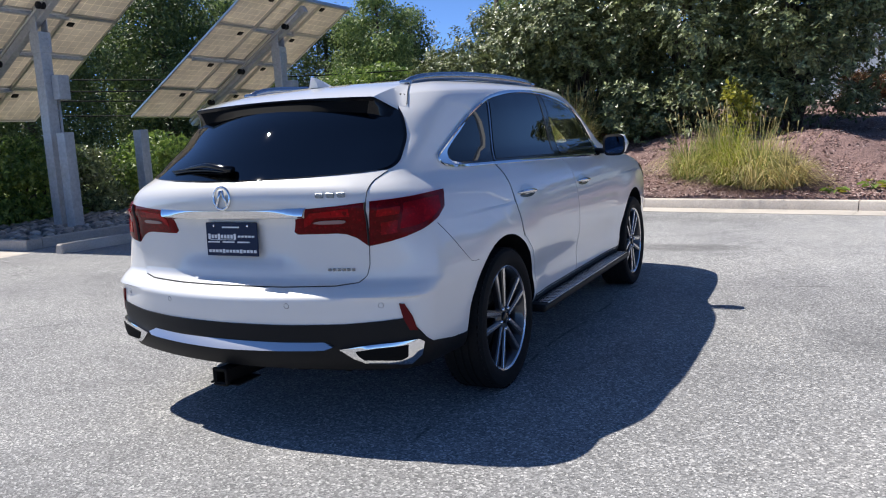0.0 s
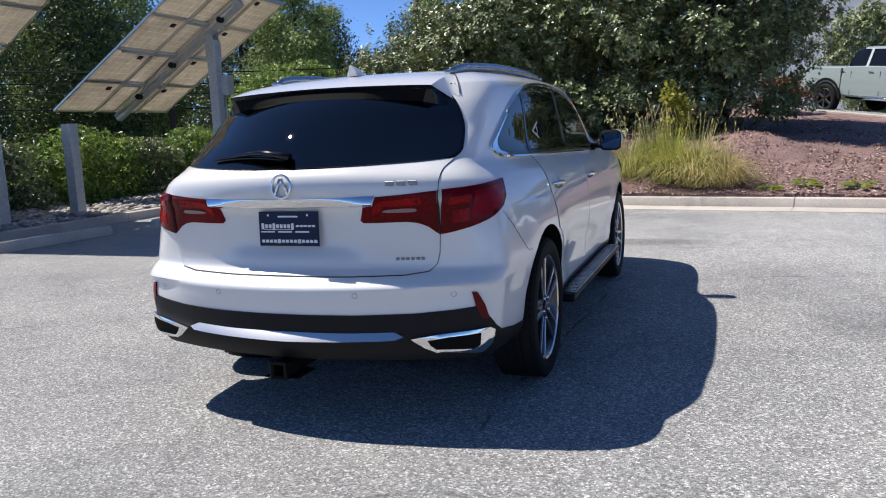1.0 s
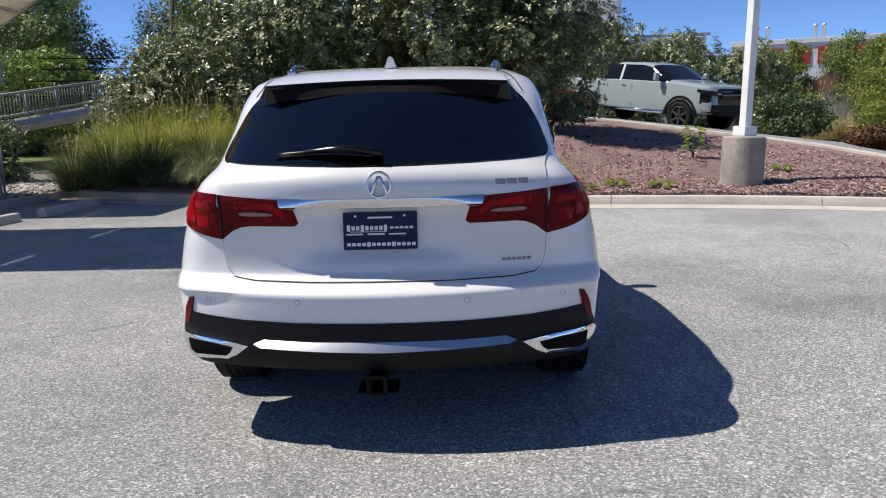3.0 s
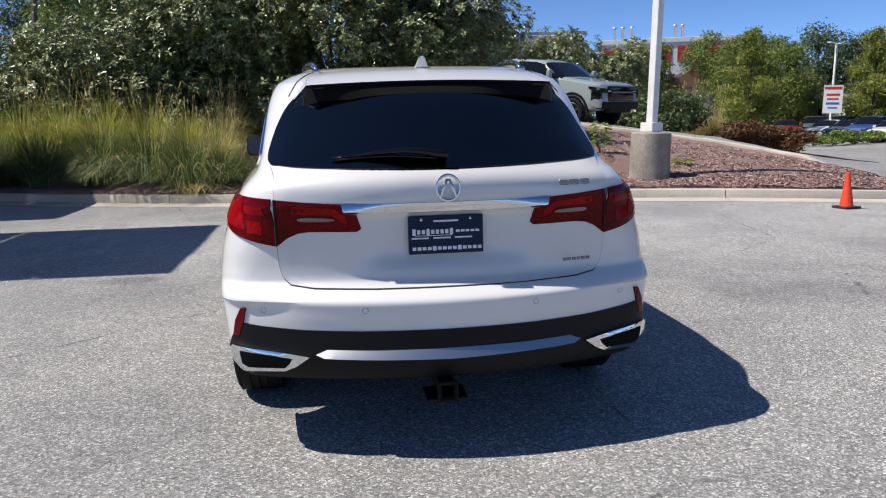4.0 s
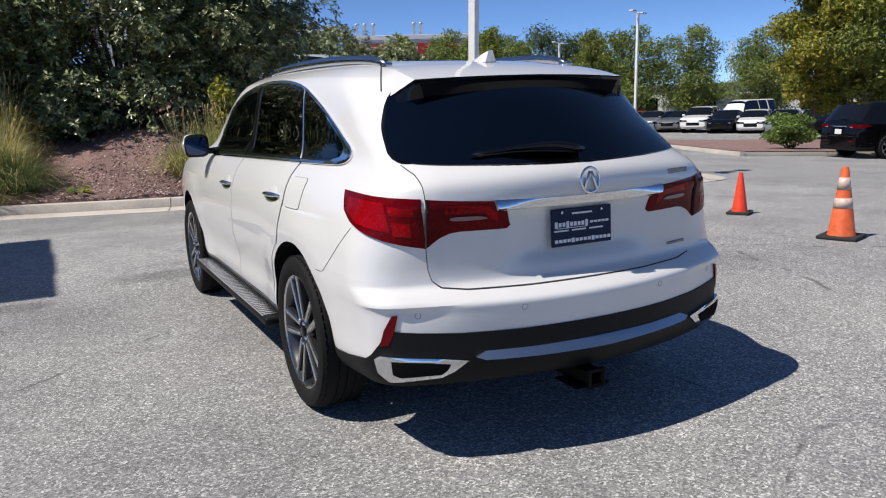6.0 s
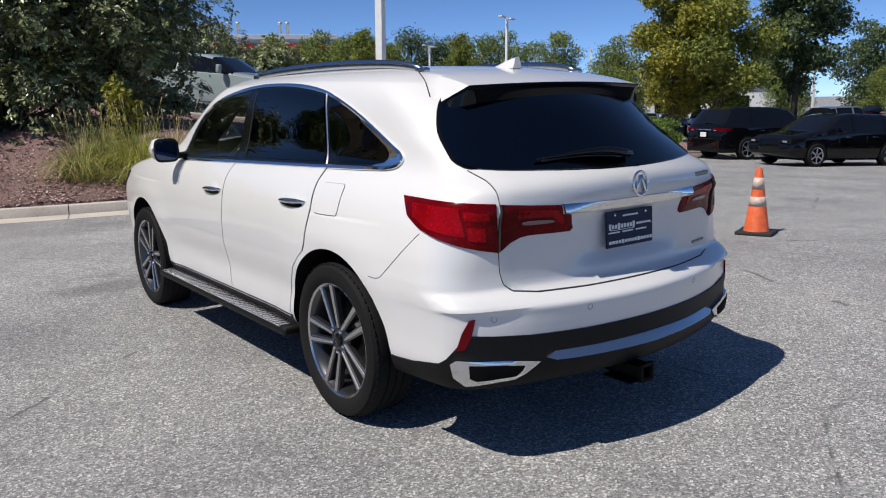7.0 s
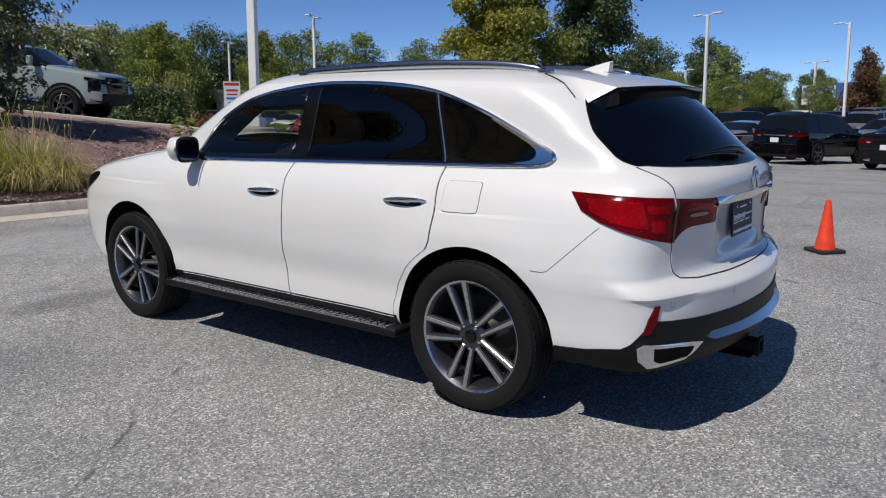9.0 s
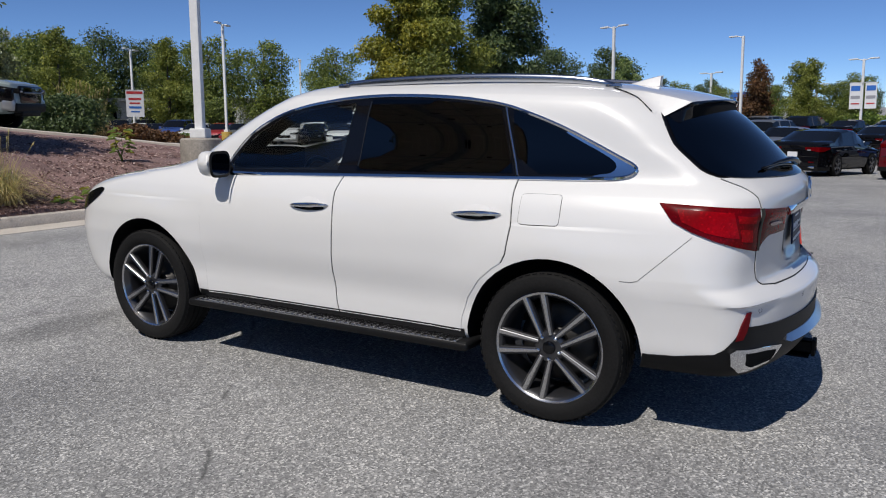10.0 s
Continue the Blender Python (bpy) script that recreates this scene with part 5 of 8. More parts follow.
RIVER_STONE = island_tones("river_stone", [(0.12, 0.11, 0.10), (0.26, 0.24, 0.21), (0.36, 0.31, 0.27), (0.5, 0.47, 0.43)], 0.8)
ico = bmesh.new()
bmesh.ops.create_icosphere(ico, subdivisions=1, radius=1)
ico_v, ico_f = raw(ico)
ico_v, ico_f = np.array([tuple(v) for v in ico_v]), np.array(ico_f)
vs, fs = [], []
for k in range(2600):
    x, y = rng.uniform(-10.6, -8.15), rng.uniform(3.7, 15.5)
    s = rng.uniform(0.03, 0.085)
    a = rng.uniform(0, 6.28)
    w = ico_v * (s * rng.uniform(0.8, 1.5), s, s * rng.uniform(0.4, 0.7)) * rng.uniform(0.85, 1.15, (len(ico_v), 1))
    w = np.stack([w[:, 0] * np.cos(a) - w[:, 1] * np.sin(a), w[:, 0] * np.sin(a) + w[:, 1] * np.cos(a), w[:, 2]], -1)
    fs.append(ico_f + len(vs) * len(ico_v))
    vs.append(w + (x, y, 0.13 + 0.02 * max(0, -8.1 - x)))
solo("river_stones", fast_mesh("river_stones", np.concatenate(vs), np.concatenate(fs), RIVER_STONE, True), "rounded grey and tan river stones", "stones", kind="stuff")


def wheel_stop(m):
    prof = [(-0.085, 0.0), (-0.085, 0.05), (-0.055, 0.125), (-0.04, 0.135), (0.04, 0.135), (0.055, 0.125), (0.085, 0.05), (0.085, 0.0)]
    n, verts, faces = len(prof), [], []
    for y, s in ((-0.92, 0.85), (-0.90, 1.0), (-0.3, 1.0), (0.3, 1.0), (0.90, 1.0), (0.92, 0.85)):
        verts += [(x * s, y, z * s) for x, z in prof]
    for i in range(5):
        faces += [(i * n + j, i * n + (j + 1) % n, (i + 1) * n + (j + 1) % n, (i + 1) * n + j) for j in range(n)]
    faces += [tuple(range(n)), tuple(range(5 * n, 6 * n))]
    bm = bmesh.new()
    bm.from_mesh(mesh_from("s", verts, faces))
    stop = solo("wheel_stop", done(bm, "wheel_stop", CONCRETE, True, 30), "weathered concrete wheel stop lying on asphalt", "wheel stop", "wheel stops", m)
    return stop


first_stop = wheel_stop(pose(-6.95, 4.25, 0.0, 0, 0, -6))
for x, y, a in ((-6.62, 6.85, -4), (-6.45, 9.25, -2)):
    copy_thing(first_stop, pose(x, y, 0.0, 0, 0, a))

GALVANISED = speckled("galvanised_steel", (0.36, 0.38, 0.40), (0.52, 0.54, 0.57), 18, 0.45, 0.05, 3.0, (0.88, 1.08), 0.002, 0.35)
BACKSHEET = speckled("white_backsheet", (0.50, 0.475, 0.43), (0.62, 0.59, 0.54), 9, 0.6, 0.05, 1.2, (0.82, 1.08), 0.002)
CELLS = material("solar_cells", (0.008, 0.012, 0.035), 0.12, coat=0.8)


def with_cells(m):
    """Faint grid of solar cells showing through the back sheet."""
    brick = m.node_tree.nodes.new("ShaderNodeTexBrick")
    brick.offset, brick.squash = 0.0, 1.0
    for k, v in (("Scale", 1.0), ("Mortar Size", 0.006), ("Brick Width", 0.163), ("Row Height", 0.163), ("Mortar Smooth", 0.1)):
        brick.inputs[k].default_value = v
    brick.inputs["Color1"].default_value, brick.inputs["Color2"].default_value, brick.inputs["Mortar"].default_value = (0.78, 0.78, 0.80, 1), (0.86, 0.86, 0.86, 1), (1.12, 1.1, 1.06, 1)
    link(m, coords(m), brick.inputs["Vector"])
    base = bsdf(m).inputs["Base Color"]
    link(m, mixed(m, base.links[0].from_socket, brick.outputs["Color"], 1.0, "MULTIPLY"), base)


with_cells(BACKSHEET)


def lets_light_through(m, color, share):
    t = m.node_tree
    tr = t.nodes.new("ShaderNodeBsdfTranslucent")
    tr.inputs[0].default_value = (*color, 1)
    if bsdf(m).inputs["Base Color"].links:
        link(m, mixed(m, bsdf(m).inputs["Base Color"].links[0].from_socket, tuple(2.7 * c for c in color), 1.0, "MULTIPLY"), tr.inputs[0])
    mix = t.nodes.new("ShaderNodeMixShader")
    mix.inputs[0].default_value = share
    link(m, bsdf(m).outputs[0], mix.inputs[1])
    link(m, tr.outputs[0], mix.inputs[2])
    link(m, mix.outputs[0], t.nodes["Material Output"].inputs[0])


lets_light_through(BACKSHEET, (0.74, 0.735, 0.72), 0.6)
lets_light_through(CELLS, (0.86, 0.84, 0.80), 0.6)
ALUMINIUM = material("brushed_aluminium", (0.55, 0.55, 0.54), 0.35, 0.9)


def solar_array(m, count=7):
    """A tilted array of two by six modules on a beam and one post; the origin at the post's foot."""
    array = thing("solar_array", "tilted ground-mounted solar array on a galvanised steel post", "solar panel", "solar arrays", m)
    tilt, centre = radians(-32.5), Vector((0, 0, 3.45))
    turn = Matrix.Translation(centre) @ Matrix.Rotation(tilt, 4, "Y")
    for i in range(count):
        for j in range(2):
            x, y = (i - 2.5) * 1.03, (j - 0.5) * 1.68
            sheet = part("solar_module", done(box((1.00, 1.65, 0.012), (x, y, 0.20)), "module", [BACKSHEET]), array, "pale backed solar module", turn)
            part("cell_face", done(box((0.97, 1.62, 0.006), (x, y, 0.210)), "cells", CELLS), sheet)
            edge = joined(*[raw(box(sz, (x + ox, y + oy, 0.185))) for sz, ox, oy in (((0.035, 1.67, 0.04), 0.49, 0), ((0.035, 1.67, 0.04), -0.49, 0), ((0.98, 0.035, 0.04), 0, 0.82), ((0.98, 0.035, 0.04), 0, -0.82))])
            part("module_frame", mesh_from("module_frame", *edge, ALUMINIUM, False), sheet)
            part("junction_box", done(box((0.10, 0.12, 0.025), (x + 0.30, y, 0.182), 0.006, 1), "junction_box", SATIN_BLACK), sheet)
    part("torque_beam", done(box((count * 1.0, 0.14, 0.16), (0.45 + 0.515 * (count - 7), 0, 0.02), 0.01, 1), "torque_beam", GALVANISED), array, "", turn)
    for k in range(count):
        part("cross_rail", done(box((0.05, 3.1 if k % 2 else 1.3, 0.06), ((k - 2.5) * 1.03 + 0.5, 0, 0.13), 0.004, 1), "cross_rail", GALVANISED), array, "", turn)
    for y in (-0.62, 0.62):
        part("purlin", done(box((count * 1.015, 0.05, 0.06), (0.5 + 0.515 * (count - 7), y, 0.16), 0.004, 1), "purlin", ALUMINIUM), array, "", turn)
    part("conduit", mesh_from("conduit", *sweep([turn @ Vector((x, -0.20, -0.03)) for x in (-3.0, -1.5, 0.0, count * 1.03 - 3.3)], 0.022, 8), ALUMINIUM), array)
    for x in [c for c in (-2.2, -1.1, 0.4, 1.6, 2.6) if c < count * 1.03 - 3.3]:
        v, f = lathe([(0.03, -0.07), (0.06, -0.06), (0.06, -0.02), (0.035, -0.01), (0.035, 0.01), (0.06, 0.02), (0.06, 0.06), (0.03, 0.07)], 12)
        part("cable_clamp", mesh_from("cable_clamp", [turn @ (Matrix.Rotation(radians(90), 3, "X") @ Vector(p) + Vector((x, -0.20, -0.06))) for p in v], f, SATIN_BLACK), array)
    part("post", done(box((0.20, 0.20, 3.25), (0, 0, 1.625), 0.012, 2), "post", GALVANISED), array, "galvanised square steel post")
    part("post_cap", mesh_from("post_cap", *joined(raw(box((0.23, 0.23, 0.34), (0, 0, 3.08), 0.008, 1)), raw(box((0.16, 0.02, 0.42), (0.0, 0.1, 3.32), 0.004, 1)), raw(box((0.16, 0.02, 0.42), (0.0, -0.1, 3.32), 0.004, 1))), GALVANISED, False), array)
    for dy, dz in ((-0.05, 3.0), (0.05, 3.0), (-0.05, 3.14), (0.05, 3.14)):
        part("bolt", mesh_from("bolt", [(0.115 + z, dy + x, dz + y) for x, y, z in lathe([(0.014, 0), (0.014, 0.012)], 6)[0]], lathe([(0.014, 0), (0.014, 0.012)], 6)[1], ALUMINIUM), array)
    part("control_box", done(box((0.16, 0.22, 0.40), (0.18, 0.14, 2.35), 0.01, 2), "control_box", GALVANISED), array, "grey metal control box")
    part("conduit", mesh_from("conduit", *sweep([(0.125, 0.11, 0.02), (0.125, 0.11, 2.2)], 0.022, 8), ALUMINIUM), array)
    return array


solar_array(pose(-9.3, 5.15, 0.10))
solar_array(pose(-8.15, 9.90, 0.10), 4)
steel = box((0.19, 0.19, 1.62), (0, 0, 0.81), 0.012, 2)
bollard = solo("steel_post", done(steel, "steel_post", GALVANISED), "short galvanised square steel post in river stones", "post", "short steel posts", pose(-8.85, 5.05, 0.08))
copy_thing(bollard, pose(-9.0, 6.75, 0.10))

PAINT_LINE = speckled("worn_white_paint", (0.26, 0.26, 0.25), (0.46, 0.46, 0.45), 30, 0.85, 0.2, 3.0, (0.6, 1.1), 0.002)
line = [[(x0 + o, y, 0.004) for o in (-0.05, 0.05)] for x0, y in ((-3.48, 4.2), (-3.52, 5.2), (-3.56, 6.2), (-3.60, 7.2))]
solo("stall_line", grid_mesh("stall_line", line, PAINT_LINE, False), "worn white painted stall line on the asphalt", "road marking", kind="structure")

# ---- plants ----
GLOSSY_LEAF = leafy("broad_evergreen_leaf", (0.070, 0.095, 0.042), (0.41, 0.45, 0.21), 0.36, 0.11)
GREEN_LEAF = leafy("green_leaf", (0.07, 0.14, 0.03), (0.37, 0.47, 0.11), 0.4, 0.4)
TREE_LEAF = leafy("tree_leaf", (0.07, 0.12, 0.028), (0.36, 0.40, 0.085), 0.5, 0.3)
MID_TREE = leafy("woodland_leaf", (0.09, 0.155, 0.055), (0.44, 0.52, 0.19), 0.5, 0.3)
DARK_TREE = leafy("dark_tree_leaf", (0.038, 0.072, 0.028), (0.18, 0.235, 0.085), 0.5, 0.28)
OLIVE_LEAF = leafy("olive_leaf", (0.11, 0.15, 0.03), (0.46, 0.47, 0.10), 0.5, 0.42)
YELLOW_LEAF = leafy("yellowing_leaf", (0.13, 0.155, 0.02), (0.58, 0.52, 0.08), 0.5, 0.42)
RUST_LEAF = leafy("rusty_leaf", (0.07, 0.035, 0.015), (0.27, 0.13, 0.05), 0.6, 0.25)
GRASS_GREEN = leafy("grass_green", (0.13, 0.19, 0.05), (0.50, 0.52, 0.18), 0.5, 0.45)
GRASS_GOLD = leafy("grass_gold", (0.40, 0.33, 0.13), (0.85, 0.73, 0.42), 0.55, 0.45)
BARK = speckled("tree_bark", (0.045, 0.035, 0.028), (0.13, 0.11, 0.09), 14, 0.95, 0.8, 2.0, (0.7, 1.2), 0.02)


def sprig_cloud(blobs, count, size, seed, per=9, up=0.5, core=0.25):
    """Whorls of long leaves standing on rounded masses, with loose leaves in the dark inside; blobs are (centre, radii)."""
    r = np.random.default_rng(seed)
    n = count // per
    vol = np.array([b[1][0] * b[1][1] + b[1][0] * b[1][2] for b in blobs])
    pick = r.choice(len(blobs), n, p=vol / vol.sum())
    c, rad = np.array([b[0] for b in blobs])[pick], np.array([b[1] for b in blobs])[pick]
    d = r.normal(size=(n, 3))
    d /= np.linalg.norm(d, axis=1)[:, None]
    lumps = 1 + 0.34 * np.sin(d[:, 0] * 5 + pick) * np.sin(d[:, 1] * 5 + 2 * pick) + 0.16 * np.sin(d[:, 2] * 8 + pick)
    depth = np.where(r.uniform(size=n) < core, r.uniform(0.5, 0.85, n), 1.0 + r.normal(0, 0.07, n))
    p = c + d * rad * (depth * lumps)[:, None]
    axis = d * 0.9 + r.normal(0, 0.22, (n, 3)) + (0, 0, up)
    axis /= np.linalg.norm(axis, axis=1)[:, None]
    a = np.cross(axis, r.normal(size=(n, 3)))
    a /= np.linalg.norm(a, axis=1)[:, None]
    b = np.cross(axis, a)
    p, axis, a, b = (np.repeat(q, per, 0) for q in (p, axis, a, b))
    k = n * per
    turn = np.tile(np.arange(per) * 2.4, n) + r.normal(0, 0.3, k)
    lift = r.normal(0.16, 0.24, k)
    out = (a * np.cos(turn)[:, None] + b * np.sin(turn)[:, None]) * np.cos(lift)[:, None] + axis * np.sin(lift)[:, None]
    side = np.cross(out, axis)
    side /= np.linalg.norm(side, axis=1)[:, None] + 1e-9
    flat = np.cross(side, out)
    l = (size * r.uniform(0.7, 1.3, k))[:, None]
    base = p + out * l * 0.12 + axis * (r.uniform(-0.5, 0.5, k)[:, None] * size)
    q = np.stack([base, base + out * l * 0.50 + side * l * 0.27 + flat * l * 0.06, base + out * l - flat * l * 0.12, base + out * l * 0.50 - side * l * 0.27 + flat * l * 0.06], 1)
    return q.reshape(-1, 3), np.arange(4 * k).reshape(k, 4)


def leaf_cloud(blobs, count, size, seed, up=0.25, spread=0.22, fold=0.18, long=1.9, core=0.35):
    """Leaves in and on rounded masses; blobs are (centre, radii)."""
    r = np.random.default_rng(seed)
    vol = np.array([b[1][0] * b[1][1] + b[1][0] * b[1][2] for b in blobs])
    pick = r.choice(len(blobs), count, p=vol / vol.sum())
    c = np.array([b[0] for b in blobs])[pick]
    rad = np.array([b[1] for b in blobs])[pick]
    d = r.normal(size=(count, 3))
    d /= np.linalg.norm(d, axis=1)[:, None]
    depth = np.where(r.uniform(size=count) < core, r.uniform(0.45, 0.9, count), 1.0 + r.normal(0, spread * 0.5, count))
    lumps = 1 + 0.16 * np.sin(d[:, 0] * 7 + pick) * np.sin(d[:, 1] * 6 + 2 * pick) + 0.10 * np.sin(d[:, 2] * 11 + pick)
    p = c + d * rad * (depth * lumps)[:, None]
    n = d * 0.5 + r.normal(0, 0.6, (count, 3)) + (0, 0, up)
    n /= np.linalg.norm(n, axis=1)[:, None]
    t = np.cross(n, r.normal(size=(count, 3)))
    t /= np.linalg.norm(t, axis=1)[:, None]
    b = np.cross(n, t)
    s = (size * r.uniform(0.6, 1.35, count))[:, None]
    q = np.stack([p - t * s * long / 2, p + b * s * 0.5 + n * s * fold, p + t * s * long / 2, p - b * s * 0.5 + n * s * fold], 1)
    return q.reshape(-1, 3), np.arange(4 * count).reshape(count, 4)


def limbs(base, tips, thick, bend=0.15, seed=0):
    r = random.Random(seed)
    out = []
    for tip in tips:
        a, b = Vector(base), Vector(tip)
        pts = []
        for k in range(7):
            u = k / 6
            p = a.lerp(b, u)
            p.x += bend * math.sin(u * math.pi) * r.uniform(-1, 1)
            p.y += bend * math.sin(u * math.pi) * r.uniform(-1, 1)
            p.z += 0.12 * (b - a).length * math.sin(u * math.pi) * 0.4
            pts.append(p)
        out.append(sweep(pts, [thick * (1 - 0.8 * k / 6) for k in range(7)], 7))
    return joined(*out)


def shrub(name, label, height, width, leaf, size, count, seed, m, group="", lobes=9, up=0.25, low=0.12, spread=0.13, whorls=False):
    s = thing(name, label, "shrub", group, m)
    r = random.Random(seed)
    blobs = [((0, 0, height * 0.46), (width * 0.34, width * 0.34, height * 0.40))]
    for k in range(lobes):
        a, z = 2 * math.pi * k / lobes + r.uniform(-0.4, 0.4), r.uniform(low + 0.16, 0.86)
        out = width * 0.5 * math.sqrt(max(0.08, 1 - (2 * z - 0.85) ** 2)) * r.uniform(0.5, 0.72)
        q = r.uniform(0.17, 0.29)
        blobs.append(((math.cos(a) * out, math.sin(a) * out, height * z), (width * q, width * q, height * q * 0.62)))
    if low == 0.0:
        blobs += [((math.cos(a) * width * 0.33, math.sin(a) * width * 0.33, height * 0.13), (width * 0.19, width * 0.19, height * 0.15)) for a in range(7)]
    tips = [(b[0][0] * 0.7, b[0][1] * 0.7, b[0][2]) for b in blobs[1:]]
    if lobes <= 6:
        for k, tip in enumerate(tips):
            part("stem", mesh_from("stem", *limbs((0, 0, -0.1), [tip], 0.012 * height + 0.01, 0.12, seed + k), BARK), s)
    else:
        part("stem", mesh_from("stem", *limbs((0, 0, -0.1), tips, 0.012 * height + 0.01, 0.12, seed), BARK), s)
    if whorls:
        # many small billows over the lobes
        for k in range(lobes * 3):
            a, z = r.uniform(0, 6.283), r.uniform(0.1, 0.97)
            out = width * 0.5 * math.sqrt(max(0.05, 1 - (2 * z - 0.8) ** 2)) * r.uniform(0.72, 0.98)
            q = r.uniform(0.07, 0.14)
            blobs.append(((math.cos(a) * out, math.sin(a) * out, height * z), (width * q, width * q, width * q * 0.8)))
        cloud = sprig_cloud(blobs, count, size, seed, up=up)
    else:
        cloud = leaf_cloud(blobs, count, size, seed, up, spread)
    part("foliage", fast_mesh("foliage", *cloud, leaf), s)
    return s


def tree(label, height, width, leaf, size, count, seed, m, group="trees along the lot", trunk=0.16, start=0.22, slim=False):
    t = thing("tree", label, "tree", group, m)
    r = random.Random(seed)
    blobs, tips = [], []
    n = 15
    for k in range(n):
        u = (k + 0.5) / n
        z = height * (start + (0.95 - start) * u)
        prof = (1 - u) ** 0.7 * (0.55 + 0.9 * min(1, 3 * u)) if slim else math.sqrt(max(0.06, 1 - ((u - 0.42) / 0.62) ** 2))
        out = width * 0.5 * prof * r.uniform(0.25, 0.75)
        a = k * 2.4 + r.uniform(-0.4, 0.4)
        q = width * r.uniform(0.15, 0.25) * (0.55 + 0.45 * prof)
        blobs.append(((math.cos(a) * out, math.sin(a) * out, z), (q, q, q * r.uniform(0.6, 0.95))))
        tips.append((math.cos(a) * out * 0.9, math.sin(a) * out * 0.9, z))
    part("trunk", mesh_from("trunk", *joined(sweep([(0, 0, -0.3), (0.03, 0, height * 0.3), (0, 0.05, height * 0.6), (0.04, 0, height * 0.9)], [trunk, trunk * 0.8, trunk * 0.5, trunk * 0.12], 10)), BARK), t)
    for k in range(0, n, 2):
        part("limb", mesh_from("limb", *limbs((0, 0, max(height * 0.15, tips[k][2] - height * 0.16)), [tips[k]], trunk * 0.38, 0.1, seed + k), BARK), t)
    part("crown", fast_mesh("crown", *leaf_cloud(blobs, count, size, seed, 0.35, 0.4), leaf), t)
    return t


def grass_tuft(label, height, spread, count, mats, seed, m, plume=0.0, width=0.016, fountain=False, plume_mat=None):
    """An arching clump of long narrow blades."""
    g = thing("grass_clump", label, "ornamental grass", "ornamental grass clumps", m)
    r = np.random.default_rng(seed)
    for which, (mat, share) in enumerate(mats):
        k = int(count * share)
        a, lean, h = r.uniform(0, 6.283, k), r.uniform(0.1, 1.25, k) ** 0.8 * spread, height * r.uniform(0.35, 1.15, k)
        base = np.stack([np.cos(a) * r.uniform(0, 0.45, k) * spread, np.sin(a) * r.uniform(0, 0.45, k) * spread, np.full(k, -0.03)], -1)
        side = np.stack([-np.sin(a), np.cos(a), np.zeros(k)], -1)
        out = np.stack([np.cos(a + r.normal(0, 0.45, k)), np.sin(a + r.normal(0, 0.45, k)), np.zeros(k)], -1)
        rows = []
        for j in range(6):
            u = j / 5
            droop = np.clip(lean / spread, 0.15, 1.0) ** 1.3 * (0.85 if fountain else 0.55)
            p = base + out * (lean * u**1.7)[:, None]
            p[:, 2] += h * (u - droop * u**3)
            w = (width * (1 - 0.85 * u)) if j else width * 0.7
            rows += [p - side * w / 2, p + side * w / 2]
        v = np.stack(rows, 1)
        i = np.arange(k)[:, None] * 12
        quads = np.concatenate([i + np.array([2 * j, 2 * j + 1, 2 * j + 3, 2 * j + 2]) for j in range(5)], 0)
        tagged(part("foliage", fast_mesh("foliage", v.reshape(-1, 3), quads, mat, True), g), kind="stuff")
    if plume:
        pieces = []
        rr = random.Random(seed)
        for k in range(int(plume)):
            a, l = rr.uniform(0, 6.283), rr.uniform(0.2, 0.8) * spread
            top = Vector((math.cos(a) * l, math.sin(a) * l, height * rr.uniform(0.95, 1.25)))
            foot = Vector((math.cos(a) * 0.1, math.sin(a) * 0.1, 0))
            mid = foot.lerp(top, 0.5) + Vector((0, 0, 0.12))
            pieces.append(sweep([foot, mid, top.lerp(mid, 0.25)], 0.0022, 4))
            pieces.append(sweep([top.lerp(mid, 0.25), top.lerp(mid, 0.1), top], [0.004, 0.012, 0.003], 5))
        part("plume", mesh_from("plume", *joined(*pieces), plume_mat or GRASS_GOLD), g)
    return g


# the tall evergreen screen on the bank
for k, (x, y, h, w, n) in enumerate(((-6.9, 15.0, 2.6, 3.0, 14000), (-4.9, 14.6, 3.3, 3.6, 20000), (-2.7, 14.2, 4.2, 4.2, 26000), (-0.2, 13.9, 5.3, 4.6, 30000), (1.62, 13.55, 5.0, 3.7, 28000))):
    shrub("evergreen_shrub", "tall dark evergreen shrub with broad glossy leaves on mulch", h, w, GLOSSY_LEAF, 0.095, int(2.0 * n), 20 + k, pose(x, y, bank(x, y) - 0.05, 0, 0, 40 * k), "evergreen screen", 15, 0.9, 0.0 if k < 4 else 0.1, 0.34, True)
for k, (x, y, h, w) in enumerate(((-15.5, 26.0, 3.4, 4.2),)):
    shrub("evergreen_shrub", "green broad-leaved shrub at the end of the screen", h, w, GREEN_LEAF, 0.10, 14000, 40 + k, pose(x, y, bank(x, y) - 0.2), "evergreen screen", 11)

GREEN_GOLD = [(GRASS_GREEN, 0.62), (GRASS_GOLD, 0.38)]
GOLD_GREEN = [(GRASS_GREEN, 0.34), (GRASS_GOLD, 0.66)]
# grass in shade and in sun coloured apart: dark green and lime
SHADED_GREEN = [(leafy("grass_shaded_tone", (0.045, 0.085, 0.028), (0.20, 0.25, 0.085), 0.5, 0.3), 0.88), (GRASS_GOLD, 0.12)]
SUNLIT_LIME = [(leafy("grass_sunlit_tone", (0.20, 0.25, 0.035), (0.55, 0.56, 0.11), 0.5, 0.45), 0.75), (GRASS_GOLD, 0.25)]
STRAW = [(GRASS_GOLD, 1.0)]
RUSSET = leafy("russet_grass", (0.09, 0.055, 0.045), (0.27, 0.18, 0.14), 0.7, 0.2)
